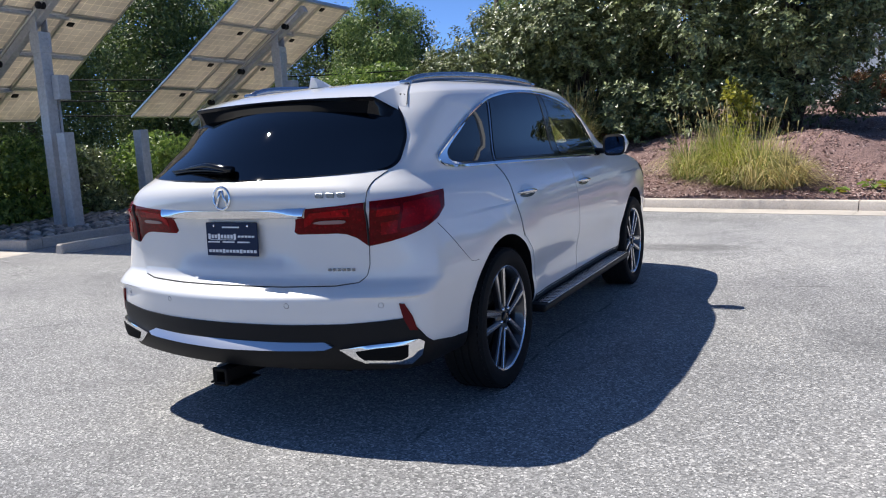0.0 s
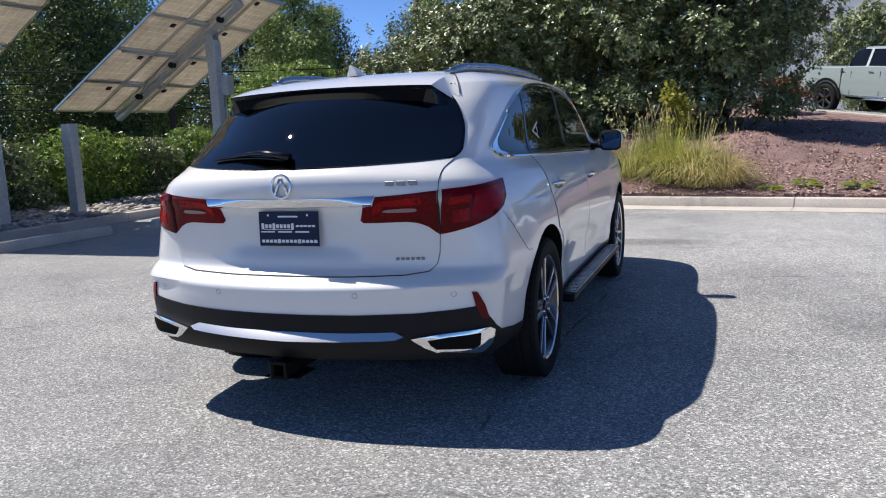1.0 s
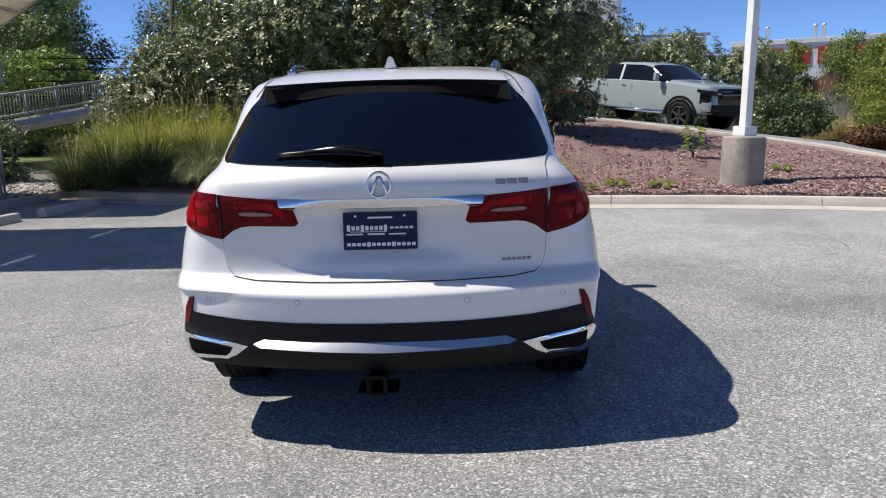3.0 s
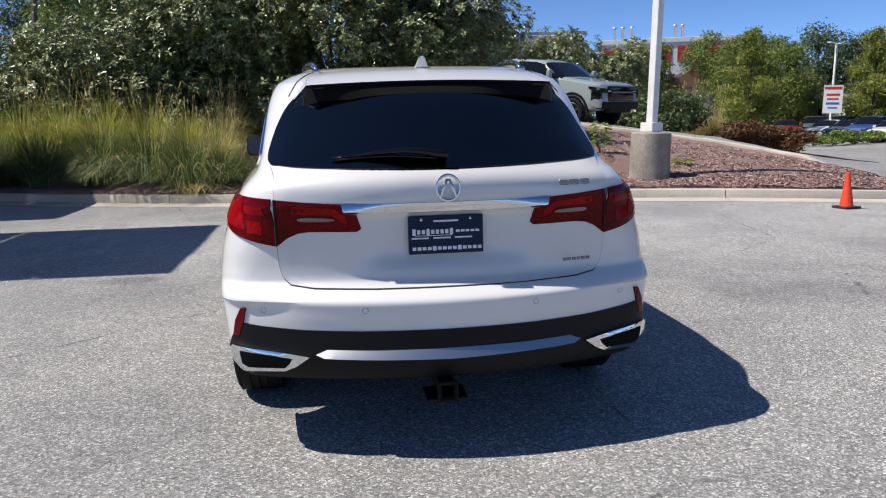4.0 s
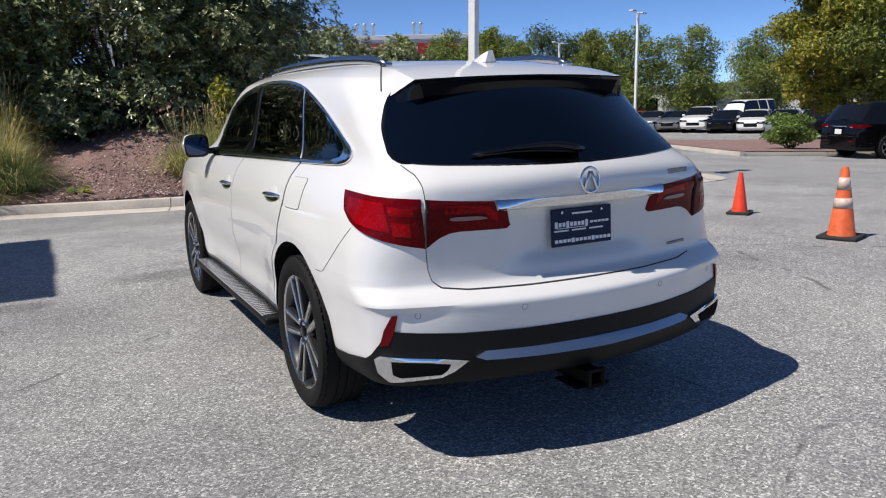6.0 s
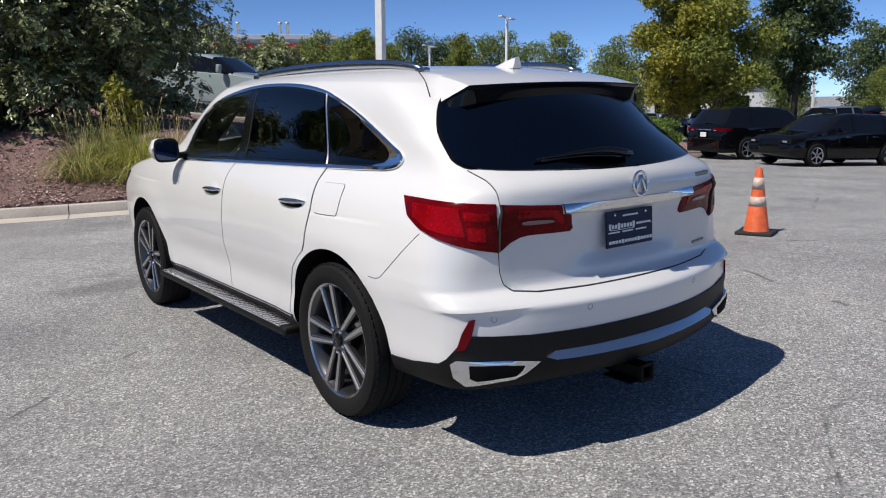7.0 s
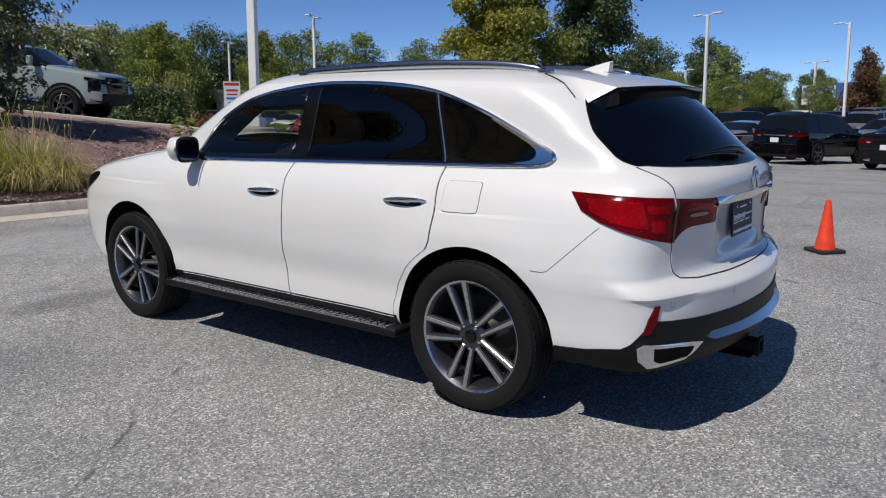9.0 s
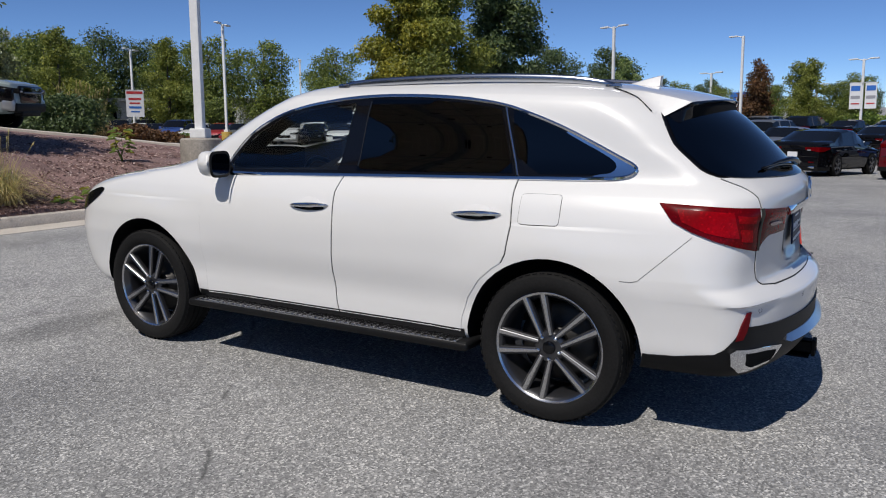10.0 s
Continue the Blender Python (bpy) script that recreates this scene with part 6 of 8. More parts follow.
CLUMPS = [
    # beside the sapling and the kerb
    ((1.35, 9.30, 1.10, 0.80), GOLD_GREEN, 1000, 9, True), ((0.95, 9.55, 1.15, 0.75), SUNLIT_LIME, 1000, 7, True), ((1.75, 9.15, 0.80, 0.65), STRAW, 480, 6, True), ((0.20, 10.0, 0.90, 0.65), GREEN_GOLD, 650, 10, True), ((0.6, 10.2, 0.9, 0.5), GREEN_GOLD, 500, 14, False),
    # clumps along the kerb, their shade put into the dark green
    ((-2.35, 10.40, 0.85, 0.75), SHADED_GREEN, 1100, 2, True), ((-2.95, 10.35, 1.05, 0.95), SHADED_GREEN, 1700, 3, True), ((-3.7, 10.75, 1.15, 0.95), SHADED_GREEN, 2300, 5, True), ((-4.6, 11.15, 1.2, 1.0), SHADED_GREEN, 2400, 5, True), ((-5.9, 11.70, 1.15, 0.95), SHADED_GREEN, 2400, 6, False), ((-6.9, 12.00, 1.2, 0.95), SHADED_GREEN, 2400, 6, False), ((-7.8, 12.3, 1.1, 0.85), SHADED_GREEN, 1900, 6, False),
    # lime and gold rows up the bank, sunlight put into the lime
    ((-2.6, 11.3, 0.95, 0.75), GOLD_GREEN, 1300, 16, False), ((-3.2, 11.75, 1.2, 0.85), SUNLIT_LIME, 1700, 18, False), ((-4.0, 12.1, 1.35, 0.9), SUNLIT_LIME, 1700, 20, False), ((-4.9, 12.4, 1.45, 0.9), SUNLIT_LIME, 1700, 20, False), ((-5.8, 12.8, 1.55, 0.95), SUNLIT_LIME, 1700, 22, False), ((-6.7, 13.1, 1.6, 0.95), SUNLIT_LIME, 1600, 22, False), ((-7.6, 13.4, 1.5, 0.95), SUNLIT_LIME, 1400, 20, False), ((-2.5, 12.4, 1.3, 0.7), GOLD_GREEN, 1300, 28, False),
]
for k, ((x, y, h, s), mix, n, pl, fountain) in enumerate(CLUMPS):
    label = {id(GOLD_GREEN): "arching ornamental grass clump with golden seed heads on mulch", id(SUNLIT_LIME): "ornamental grass clump coloured yellow green as if sunlit, on the bank", id(STRAW): "dry straw-coloured grass clump drooping over the kerb", id(SHADED_GREEN): "ornamental grass clump coloured dark green as if shaded, beside the kerb"}.get(id(mix), "arching green ornamental grass clump on mulch")
    grass_tuft(label, h, s, n, mix, 60 + k, pose(x, y, bank(x, y) - 0.02), pl, 0.016, fountain)
grass_tuft("dead straw blades fallen across the kerb", 0.45, 0.75, 130, STRAW, 88, pose(-2.75, 9.75, bank(-2.75, 9.75) - 0.02), 0, 0.016, True)
for k in range(11):
    x, y = -2.9 - 0.55 * k, 13.0 + 0.22 * k
    grass_tuft("dry russet grass clump under the shrubs", 1.15, 0.55, 650, [(RUSSET, 1.0)], 90 + k, pose(x, y, bank(x, y)), 16, 0.014, False, RUSSET)


def big_weed(m, height, count, seed, label):
    w = thing("leafy_weed", label, "weed", "weeds in the mulch", m)
    r = random.Random(seed)
    part("stalk", mesh_from("stalk", *limbs((0, 0, -0.03), [(r.uniform(-0.12, 0.12), r.uniform(-0.12, 0.12), height * r.uniform(0.7, 1.0)) for _ in range(4)], 0.012, 0.05, seed), GREEN_LEAF), w)
    for k in range(count):
        a, z, l = k * 2.4, height * (0.25 + 0.7 * k / count), 0.17 * r.uniform(0.7, 1.2)
        d = Vector((math.cos(a), math.sin(a), 0))
        n = Vector((-d.y, d.x, 0))
        p = Vector((0, 0, z)) + d * 0.06
        v = [p, p + d * l * 0.4 + n * l * 0.32 + Vector((0, 0, 0.03)), p + d * l * 0.9 + n * l * 0.16, p + d * l + Vector((0, 0, -0.03)), p + d * l * 0.9 - n * l * 0.16, p + d * l * 0.4 - n * l * 0.32 + Vector((0, 0, 0.03)), p + d * l * 0.5 + Vector((0, 0, -0.01))]
        part("leaf", mesh_from("leaf", v, [(0, 1, 6), (1, 2, 6), (2, 3, 6), (3, 4, 6), (4, 5, 6), (5, 0, 6)], YELLOW_LEAF if k % 3 == 0 else GREEN_LEAF), w)
    return w


big_weed(pose(4.62, 10.3, bank(4.62, 10.3)), 0.62, 26, 3, "bright green broad-leaved weed in the mulch")
for k, (x, y, h) in enumerate(((2.9, 8.75, 0.14), (3.6, 8.6, 0.12), (2.4, 8.7, 0.10), (-1.5, 9.6, 0.16), (5.9, 9.5, 0.1))):
    big_weed(pose(x, y, bank(x, y)), h, 7, 10 + k, "small green weed in the mulch")
shrub("leafy_sapling", "bright yellow green sapling branch above the grass", 1.45, 0.7, YELLOW_LEAF, 0.055, 500, 7, pose(0.95, 10.25, bank(0.95, 10.25)), "", 6, 0.3, 0.4)

# low hedge behind the stones and the trees across the road
for k in range(10):
    x, y = -11.2 + 0.15 * math.sin(k * 2.1), 3.6 + 1.25 * k
    shrub("hedge_shrub", "dense green hedge shrub behind river stones", 1.70 + 0.12 * math.sin(k * 1.7), 1.85, GREEN_LEAF if k % 3 else GLOSSY_LEAF, 0.055, 6500, 120 + k, pose(x, y, 0.1), "low hedge", 9, 0.25, 0.0)

# ---- lamps, cones, vehicles and buildings ----
UP = Vector((0.045, 0.025, 1.0)).normalized()


def upright(x, y, z, turn=0.0):
    """A place on the sloping lot for a thing that stands plumb."""
    return Matrix.Translation((x, y, z)) @ Vector((0, 0, 1)).rotation_difference(UP).to_matrix().to_4x4() @ Matrix.Rotation(radians(turn), 4, "Z")


WHITE_POLE = speckled("white_pole_enamel", (0.66, 0.66, 0.65), (0.78, 0.78, 0.77), 6, 0.4, 0.02, 1.0, (0.92, 1.05))
POLE_BASE = speckled("cast_base_concrete", (0.22, 0.20, 0.17), (0.40, 0.36, 0.31), 30, 0.9, 0.35, 2.2, (0.65, 1.2), 0.006)
YELLOW_PAINT = speckled("yellow_base_paint", (0.42, 0.27, 0.05), (0.58, 0.40, 0.10), 12, 0.7, 0.1)


def lamp_post(m, height, label, arms=2, base="none", thick=0.075, base_height=0.85):
    p = thing("street_lamp", label, "street lamp", "lot lamps", m)
    z0 = 0.0
    if base != "none":
        r = 0.335 if base == "near" else 0.36
        v, f = lathe([(r, -0.3), (r, base_height - 0.03), (r - 0.02, base_height - 0.005), (r - 0.05, base_height)], 40)
        part("base", mesh_from("base", v, f, POLE_BASE if base == "near" else YELLOW_PAINT), p, "round cast concrete lamp base" if base == "near" else "yellow painted lamp base").data.set_sharp_from_angle(angle=radians(35))
        z0 = base_height
    part("base_cover", done(box((thick * 3.4, thick * 3.4, 0.16), (0, 0, z0 + 0.08), 0.02, 2), "base_cover", WHITE_POLE), p)
    part("pole", done(box((thick * 1.75, thick * 1.75, height - z0), (0, 0, (z0 + height) / 2), 0.018, 2), "pole", WHITE_POLE), p)
    part("hand_hole", done(box((0.07, 0.012, 0.12), (0, -thick * 0.88, z0 + 0.55), 0.004, 1), "hand_hole", WHITE_POLE), p)
    for s in ((-1, 1) if arms == 2 else (1,)):
        part("arm", mesh_from("arm", *sweep([(0, 0, height - 0.12), (s * 0.25, 0, height - 0.04), (s * 0.45, 0, height)], 0.035, 8), WHITE_POLE), p)
        part("lamp_head", done(box((0.60, 0.30, 0.09), (s * 0.68, 0, height + 0.01), 0.03, 2), "lamp_head", WHITE_POLE), p)
    return p


lamp_post(upright(4.93, 8.70, bank(4.93, 8.70) - 0.02, 25), 8.6, "white square lamp post on a round concrete base", 2, "near", 0.080, 0.80)
for x, y, top, turn, arms, base in ((34.6, 38.6, 7.1, 20, 2, "far"), (38.8, 53.4, 6.3, 20, 2, "none"), (45.3, 15.0, 6.45, 75, 2, "none"), (53.2, 8.5, 6.1, 75, 1, "none"), (64.6, 12.9, 4.1, 75, 2, "none"), (59.2, 29.4, 5.5, 60, 1, "none"), (66.0, 24.0, 3.8, 60, 2, "none"), (74.5, 5.7, 3.2, 80, 2, "none"), (59.6, 1.4, 4.6, 80, 2, "none"), (70.0, 17.5, 2.1, 60, 2, "none"), (65.9, 20.6, 2.2, 60, 2, "none"), (30.0, 72.0, 7.2, 20, 2, "none"), (58.0, 52.0, 6.2, 40, 2, "none")):
    z = lot(x, y)
    lamp_post(upright(x, y, z, turn), top - z, "slender white parking lot lamp post", arms, base, 0.09, 0.95)

CONE_ORANGE = speckled("cone_orange", (0.70, 0.045, 0.012), (0.85, 0.07, 0.02), 12, 0.45, 0.05, 3.0, (0.85, 1.1))
FADED_ORANGE = speckled("faded_cone_orange", (0.66, 0.10, 0.025), (0.78, 0.16, 0.05), 12, 0.5, 0.05, 3.0, (0.8, 1.1))
CONE_BAND = speckled("worn_reflective_band", (0.55, 0.36, 0.28), (0.72, 0.62, 0.56), 20, 0.5, 0.05)
BASE_RUBBER = speckled("cone_base_rubber", (0.012, 0.012, 0.012), (0.03, 0.03, 0.03), 30, 0.8, 0.1)


def traffic_cone(x, y, size, turn, orange, bands, label):
    c = thing("traffic_cone", label, "traffic cone", "traffic cones", pose(x, y, lot(x, y) + 0.001, 0, 0, turn))
    v, f = lathe([(0.135 * size, 0.03), (0.125 * size, 0.05), (0.035 * size, 0.68 * size), (0.028 * size, 0.70 * size)], 28)
    me = mesh_from("cone_body", v, f, orange)
    me.set_sharp_from_angle(angle=radians(40))
    part("cone_body", me, c, "orange plastic cone")
    w = 0.185 * size
    part("cone_base", done(box((2 * w, 2 * w, 0.035), (0, 0, 0.0175), 0.012, 2), "cone_base", BASE_RUBBER), c, "black rubber base")
    for z0, z1 in bands:
        def r(z):
            return (0.125 - 0.090 * (z / size - 0.05 / size) / (0.68 - 0.05)) * size * 1.0 + 0.002
        v, f = lathe([(r(z0), z0), (r(z1), z1)], 28)
        part("reflective_band", mesh_from("reflective_band", v, f, CONE_BAND), c, "worn pale reflective band")


traffic_cone(6.72, 5.98, 0.72, 10, CONE_ORANGE, (), "bright orange traffic cone on a black base")
traffic_cone(5.52, 3.18, 0.72, 30, CONE_ORANGE, (), "bright orange traffic cone on a black base")
traffic_cone(4.95, 1.40, 1.0, 20, FADED_ORANGE, ((0.30, 0.40), (0.48, 0.60)), "tall faded orange traffic cone with worn reflective bands")
traffic_cone(4.22, -0.52, 0.72, 50, CONE_ORANGE, (), "bright orange traffic cone on a black base")

PAINTS = {name: car_paint("paint_" + name, c, 0.03, 0.5, 0.0) for name, c in dict(black=(0.004, 0.004, 0.005), white=(0.72, 0.72, 0.71), silver=(0.36, 0.365, 0.38), grey=(0.10, 0.105, 0.11), blue=(0.02, 0.06, 0.25), red=(0.30, 0.012, 0.015), maroon=(0.09, 0.008, 0.012), sage=(0.27, 0.32, 0.315), navy=(0.012, 0.02, 0.05)).items()}
CAR_GLASS = material("dark_car_glass", (0.006, 0.007, 0.009), 0.04, spec=0.35)
for dark in ("black", "navy", "maroon"):
    bsdf(PAINTS[dark]).inputs["Coat Weight"].default_value = 0.75
    bsdf(PAINTS[dark]).inputs["Coat Roughness"].default_value = 0.02
    bsdf(PAINTS[dark]).inputs["Specular IOR Level"].default_value = 0.0
bsdf(PAINTS["silver"]).inputs["Metallic"].default_value = 0.55
bsdf(PAINTS["silver"]).inputs["Roughness"].default_value = 0.28
HEAD_LENS = material("headlamp_lens", (0.45, 0.46, 0.48), 0.08, 0.5, coat=1.0)
SHAPES = dict(
    sedan=dict(length=4.85, half=0.92, axle=1.05, base=2.80, r=0.33, low=0.20, belt=((0, 0.92), (2.4, 0.95), (4.85, 0.78)), top=((0, 0.92), (0.12, 1.04), (0.85, 1.10), (1.55, 1.38), (2.2, 1.45), (2.75, 1.42), (3.55, 1.00), (4.5, 0.86), (4.78, 0.74), (4.85, 0.60))),
    suv=dict(length=4.80, half=0.95, axle=1.0, base=2.80, r=0.365, low=0.26, belt=((0, 1.05), (2.4, 1.06), (4.8, 0.95)), top=((0, 1.00), (0.06, 1.12), (0.42, 1.60), (0.8, 1.70), (2.2, 1.71), (2.75, 1.65), (3.45, 1.16), (4.4, 1.02), (4.72, 0.88), (4.8, 0.70))),
    hatch=dict(length=4.27, half=0.90, axle=0.80, base=2.64, r=0.32, low=0.18, belt=((0, 0.92), (2.0, 0.94), (4.27, 0.76)), top=((0, 0.90), (0.08, 1.02), (0.42, 1.36), (0.9, 1.45), (2.0, 1.46), (2.5, 1.40), (3.2, 0.99), (4.0, 0.84), (4.2, 0.72), (4.27, 0.58))),
    van=dict(length=5.3, half=0.98, axle=1.1, base=3.2, r=0.35, low=0.26, belt=((0, 1.15), (5.3, 1.05)), top=((0, 1.1), (0.05, 1.95), (0.25, 2.05), (3.6, 2.05), (4.1, 1.95), (4.75, 1.20), (5.2, 1.0), (5.3, 0.75))),
    pickup=dict(length=5.93, half=1.01, axle=1.22, base=3.70, r=0.42, low=0.50, belt=((0, 1.30), (1.75, 1.33), (2.5, 1.36), (4.4, 1.36), (5.93, 1.26)), top=((0, 1.27), (0.03, 1.31), (1.86, 1.34), (1.92, 1.36), (2.04, 1.79), (2.30, 1.88), (3.30, 1.89), (3.68, 1.83), (4.42, 1.42), (4.6, 1.40), (5.50, 1.34), (5.76, 1.28), (5.87, 1.15), (5.93, 0.80))),
)


def vehicle_wheel(r, dark):
    w = thing("wheel", "", "")
    v, f = lathe([(r * 0.68, -0.10), (r * 0.9, -0.115), (r, -0.085), (r, 0.085), (r * 0.9, 0.115), (r * 0.68, 0.10)], 28, "x", True)
    part("tyre", mesh_from("tyre", v, f, RUBBER), w)
    mat = GUNMETAL if dark else ALLOY
    v, f = lathe([(r * 0.70, 0.085), (r * 0.70, 0.103), (r * 0.63, 0.098), (r * 0.60, 0.03)], 28, "x", True)
    rim = part("rim", mesh_from("rim", v, f, mat), w)
    for k in range(6):
        bm = box((0.03, 0.052 * r / 0.33, r * 0.58), (0.085, 0, r * 0.36), 0.006, 1)
        bmesh.ops.rotate(bm, matrix=Matrix.Rotation(2 * math.pi * k / 6, 3, "X"), verts=bm.verts)
        part("spoke", done(bm, "spoke", mat), rim)
    v, f = lathe([(r * 0.60, 0.0), (r * 0.60, 0.02)], 24, "x")
    part("brake_drum", mesh_from("brake_drum", v, f, DARK_VOID), w)
    return w


LAMPS = dict(sedan=(0.40, 0.42, 0.14, 0.04), suv=(0.46, 0.36, 0.115, 0.05), hatch=(0.52, 0.30, 0.17, 0.03), van=(0.80, 0.12, 0.50, 0.02))


def end_wrap(W, side, inner, reach, heights, lift, mats, nose=None):
    """A band that follows a car's end round its corner; side 0 goes from corner to corner, nose is the length for the front end."""
    plan = lambda y: W * (1 - 0.16 * max(0, 1 - y / 0.55) ** 2.2)
    half = [(W * min(inner, 0.8), -lift), (W * (0.30 * min(inner, 0.8) + 0.56), -lift), (W * 0.84, -lift * 0.7), (plan(reach * 0.35) + lift, reach * 0.35), (plan(reach) + lift, reach)]
    line = [(x, y, z) for (x, y), z in zip(half, heights)]
    if side == 0:
        line = [(-x, y, z) for x, y, z in reversed(line[1:])] + line[1:]
    else:
        line = [(x * side, y, z) for x, y, z in line]
    v = []
    for x, y, (z0, z1) in line:
        deep = (x * 0.94, y + 0.03)
        e = 0.25 * lift
        v += [(*deep, z0), (x, y, z0 + e), (x, y, z1 - e), (*deep, z1)]
    if nose is not None:
        v = [(x, nose - y, z) for x, y, z in v]
    n = len(line)
    f = [(4 * k + a, 4 * k + b, 4 * k + 4 + b, 4 * k + 4 + a) for k in range(n - 1) for a, b in ((0, 1), (1, 2), (2, 3), (3, 0))] + [(0, 1, 2, 3), (4 * n - 1, 4 * n - 2, 4 * n - 3, 4 * n - 4)]
    bm = bmesh.new()
    bm.from_mesh(mesh_from("wrap", v, f))
    return done(bm, "wrap", mats, True, 40)


def vehicle(shape, paint, label, m, group="parked cars", name="car", dark_wheels=False, light=False):
    """A parked car: origin on the ground under the tail, nose along y."""
    s = SHAPES[shape]
    car = thing(name, label, "pickup truck" if shape == "pickup" else "car", group, m)
    L, W = s["length"], s["half"]
    n_y = 70
    verts, where = [], []
    stations = sorted(set([L * k / n_y for k in range(n_y + 1)] + [p[0] for p in s["top"]]))
    for y in stations:
        top, belt = spline_linear(s["top"], y), spline_linear(s["belt"], y)
        end = min(y, L - y)
        w = W * (1 - 0.16 * max(0, 1 - end / 0.55) ** 2.2)
        has_roof = top > belt + 0.10
        b = min(belt, top - 0.02)
        tw = w * (0.965 - 0.38 * max(0.0, top - belt)) if has_roof else w * 0.93
        low = s["low"] + 0.16 * max(0, 1 - end / 0.5) ** 2
        row = [(w * 0.86, low), (w * 0.97, low + 0.06), (w, low + 0.25 * (b - low)), (w, low + 0.62 * (b - low)), (w * 0.975, b - 0.02), (w * 0.95, b)]
        if has_roof:
            row += [(tw + 0.03, top - 0.075), (tw - 0.04, top - 0.018), (tw * 0.55, top), (0, top + 0.004)]
        else:
            row += [(w * 0.93, b + 0.008), (w * 0.84, b + 0.016 + (top - b) * 0.6), (w * 0.5, top), (0, top + 0.012)]
        where.append((y, has_roof))
        verts += [(x, y, z) for x, z in row] + [(-x, y, z) for x, z in reversed(row[:-1])]
    n = 19
    faces, glass = [], []
    slope = lambda i: abs(spline_linear(s["top"], stations[i + 1]) - spline_linear(s["top"], stations[i])) > 0.30 * (stations[i + 1] - stations[i])
    for i in range(len(stations) - 1):
        for j in range(n - 1):
            q = (i * n + j, i * n + j + 1, (i + 1) * n + j + 1, (i + 1) * n + j)
            roofed = where[i][1] and where[i + 1][1]
            either = where[i][1] or where[i + 1][1]
            y = stations[i]
            pane = roofed and j in (5, 12) and 0.0 < y - 0.12 and not any(abs(y - q) < 0.055 for q in (s["axle"] + 0.15, s["axle"] + 1.32))
            screen = either and 6 <= j <= 11 and slope(i) and 0.02 < y < L * 0.8 and verts[i * n + 9][2] > spline_linear(s["belt"], y) + 0.03
            (glass if pane or screen else faces).append(q)
        faces.append((i * n + n - 1, i * n, (i + 1) * n, (i + 1) * n + n - 1))
    faces += [tuple(range(n)), tuple(range((len(stations) - 1) * n, len(stations) * n))]
    # bare verts are dropped when each part is made
    for nm, fs, mt in (("body", faces, paint), ("window_glass", glass, CAR_GLASS)):
        used = sorted({i for f in fs for i in f})
        at = {i: k for k, i in enumerate(used)}
        bm = bmesh.new()
        bm.from_mesh(mesh_from(nm, [verts[i] for i in used], [tuple(at[i] for i in f) for f in fs]))
        part(nm, done(bm, nm, mt, True, 38), car, "dark window glass" if nm == "window_glass" else "")
    r = s["r"]
    for y in (s["axle"], s["axle"] + s["base"]):
        for side in (-1, 1):
            v, f = lathe([(r + 0.06, W - 0.26), (r + 0.06, W + 0.006), (r * 0.7, W + 0.006)], 30, "x")
            part("wheel_arch", mesh_from("wheel_arch", [(x * side, yy + y, max(zz + r, s["low"])) for x, yy, zz in v], f, DARK_VOID, False), car)
    w = vehicle_wheel(r, dark_wheels)
    w.matrix_basis = pose(W - 0.070, s["axle"], r)
    w.parent = car
    for x, y, a in ((W - 0.070, s["axle"] + s["base"], 0), (-W + 0.070, s["axle"], 180), (-W + 0.070, s["axle"] + s["base"], 180)):
        k = copy_thing(w, pose(x, y, r, 0, 0, a))
        k.parent = car
    zb = spline_linear(s["belt"], 0.1)
    for side in (-1, 1):
        if shape == "pickup":
            part("tail_lamp", done(box((0.16, 0.16, 0.30), (side * W * 0.70, 0.085, zb - 0.20), 0.025, 2), "tail_lamp", RED_LENS, True), car, "red tail lamp")
        else:
            inner, reach, tall, drop = LAMPS[shape]
            lamp = part("tail_lamp", end_wrap(W, side, inner, reach, [(zb - drop - tall * 0.55, zb - drop), (zb - drop - tall * 0.8, zb - drop + 0.005), (zb - drop - tall, zb - drop + 0.01), (zb - drop - tall * 0.9, zb - drop + 0.01), (zb - drop - tall * 0.35, zb - drop + 0.005)], 0.014, DEEP_RED), car, "wraparound red tail lamp")
            part("reversing_lens", done(box((0.11, 0.008, tall * 0.26), (side * W * (inner + 0.13), -0.017, zb - drop - tall * 0.62), 0.003, 1), "reversing_lens", HEAD_LENS), lamp)
            part("bumper_reflector", done(box((0.16, 0.012, 0.03), (side * W * 0.62, -0.024, s["low"] + 0.24), 0.004, 1), "bumper_reflector", DEEP_RED), car)
            if shape in ("sedan", "hatch"):
                part("tail_pipe", mesh_from("tail_pipe", *lathe([(0.035, -0.03), (0.045, -0.03), (0.045, 0.15), (0.035, 0.15)], 16, "y", True), CHROME), car).location = (side * W * 0.58, 0.0, s["low"] + 0.09)
        zh = spline_linear(s["top"], L - 0.25) - (0.13 if shape != "pickup" else 0.17)
        lamp = part("headlamp", end_wrap(W, side, 0.44, 0.48, [(zh - 0.05, zh + 0.02), (zh - 0.07, zh + 0.035), (zh - 0.08, zh + 0.05), (zh - 0.05, zh + 0.065), (zh + 0.02, zh + 0.085)], 0.014, GLOSS_BLACK, L), car, "dark headlamp with a bright projector")
        part("projector", done(box((0.16, 0.03, 0.05), (side * W * 0.66, L + 0.004, zh - 0.02), 0.012, 2), "projector", HEAD_LENS, True), lamp)
        if shape != "pickup":
            mirror = part("door_mirror", done(box((0.20, 0.12, 0.14), (side * (W + 0.09), s["axle"] + s["base"] - 0.72, zb + 0.10), 0.04, 3), "door_mirror", paint, True), car)
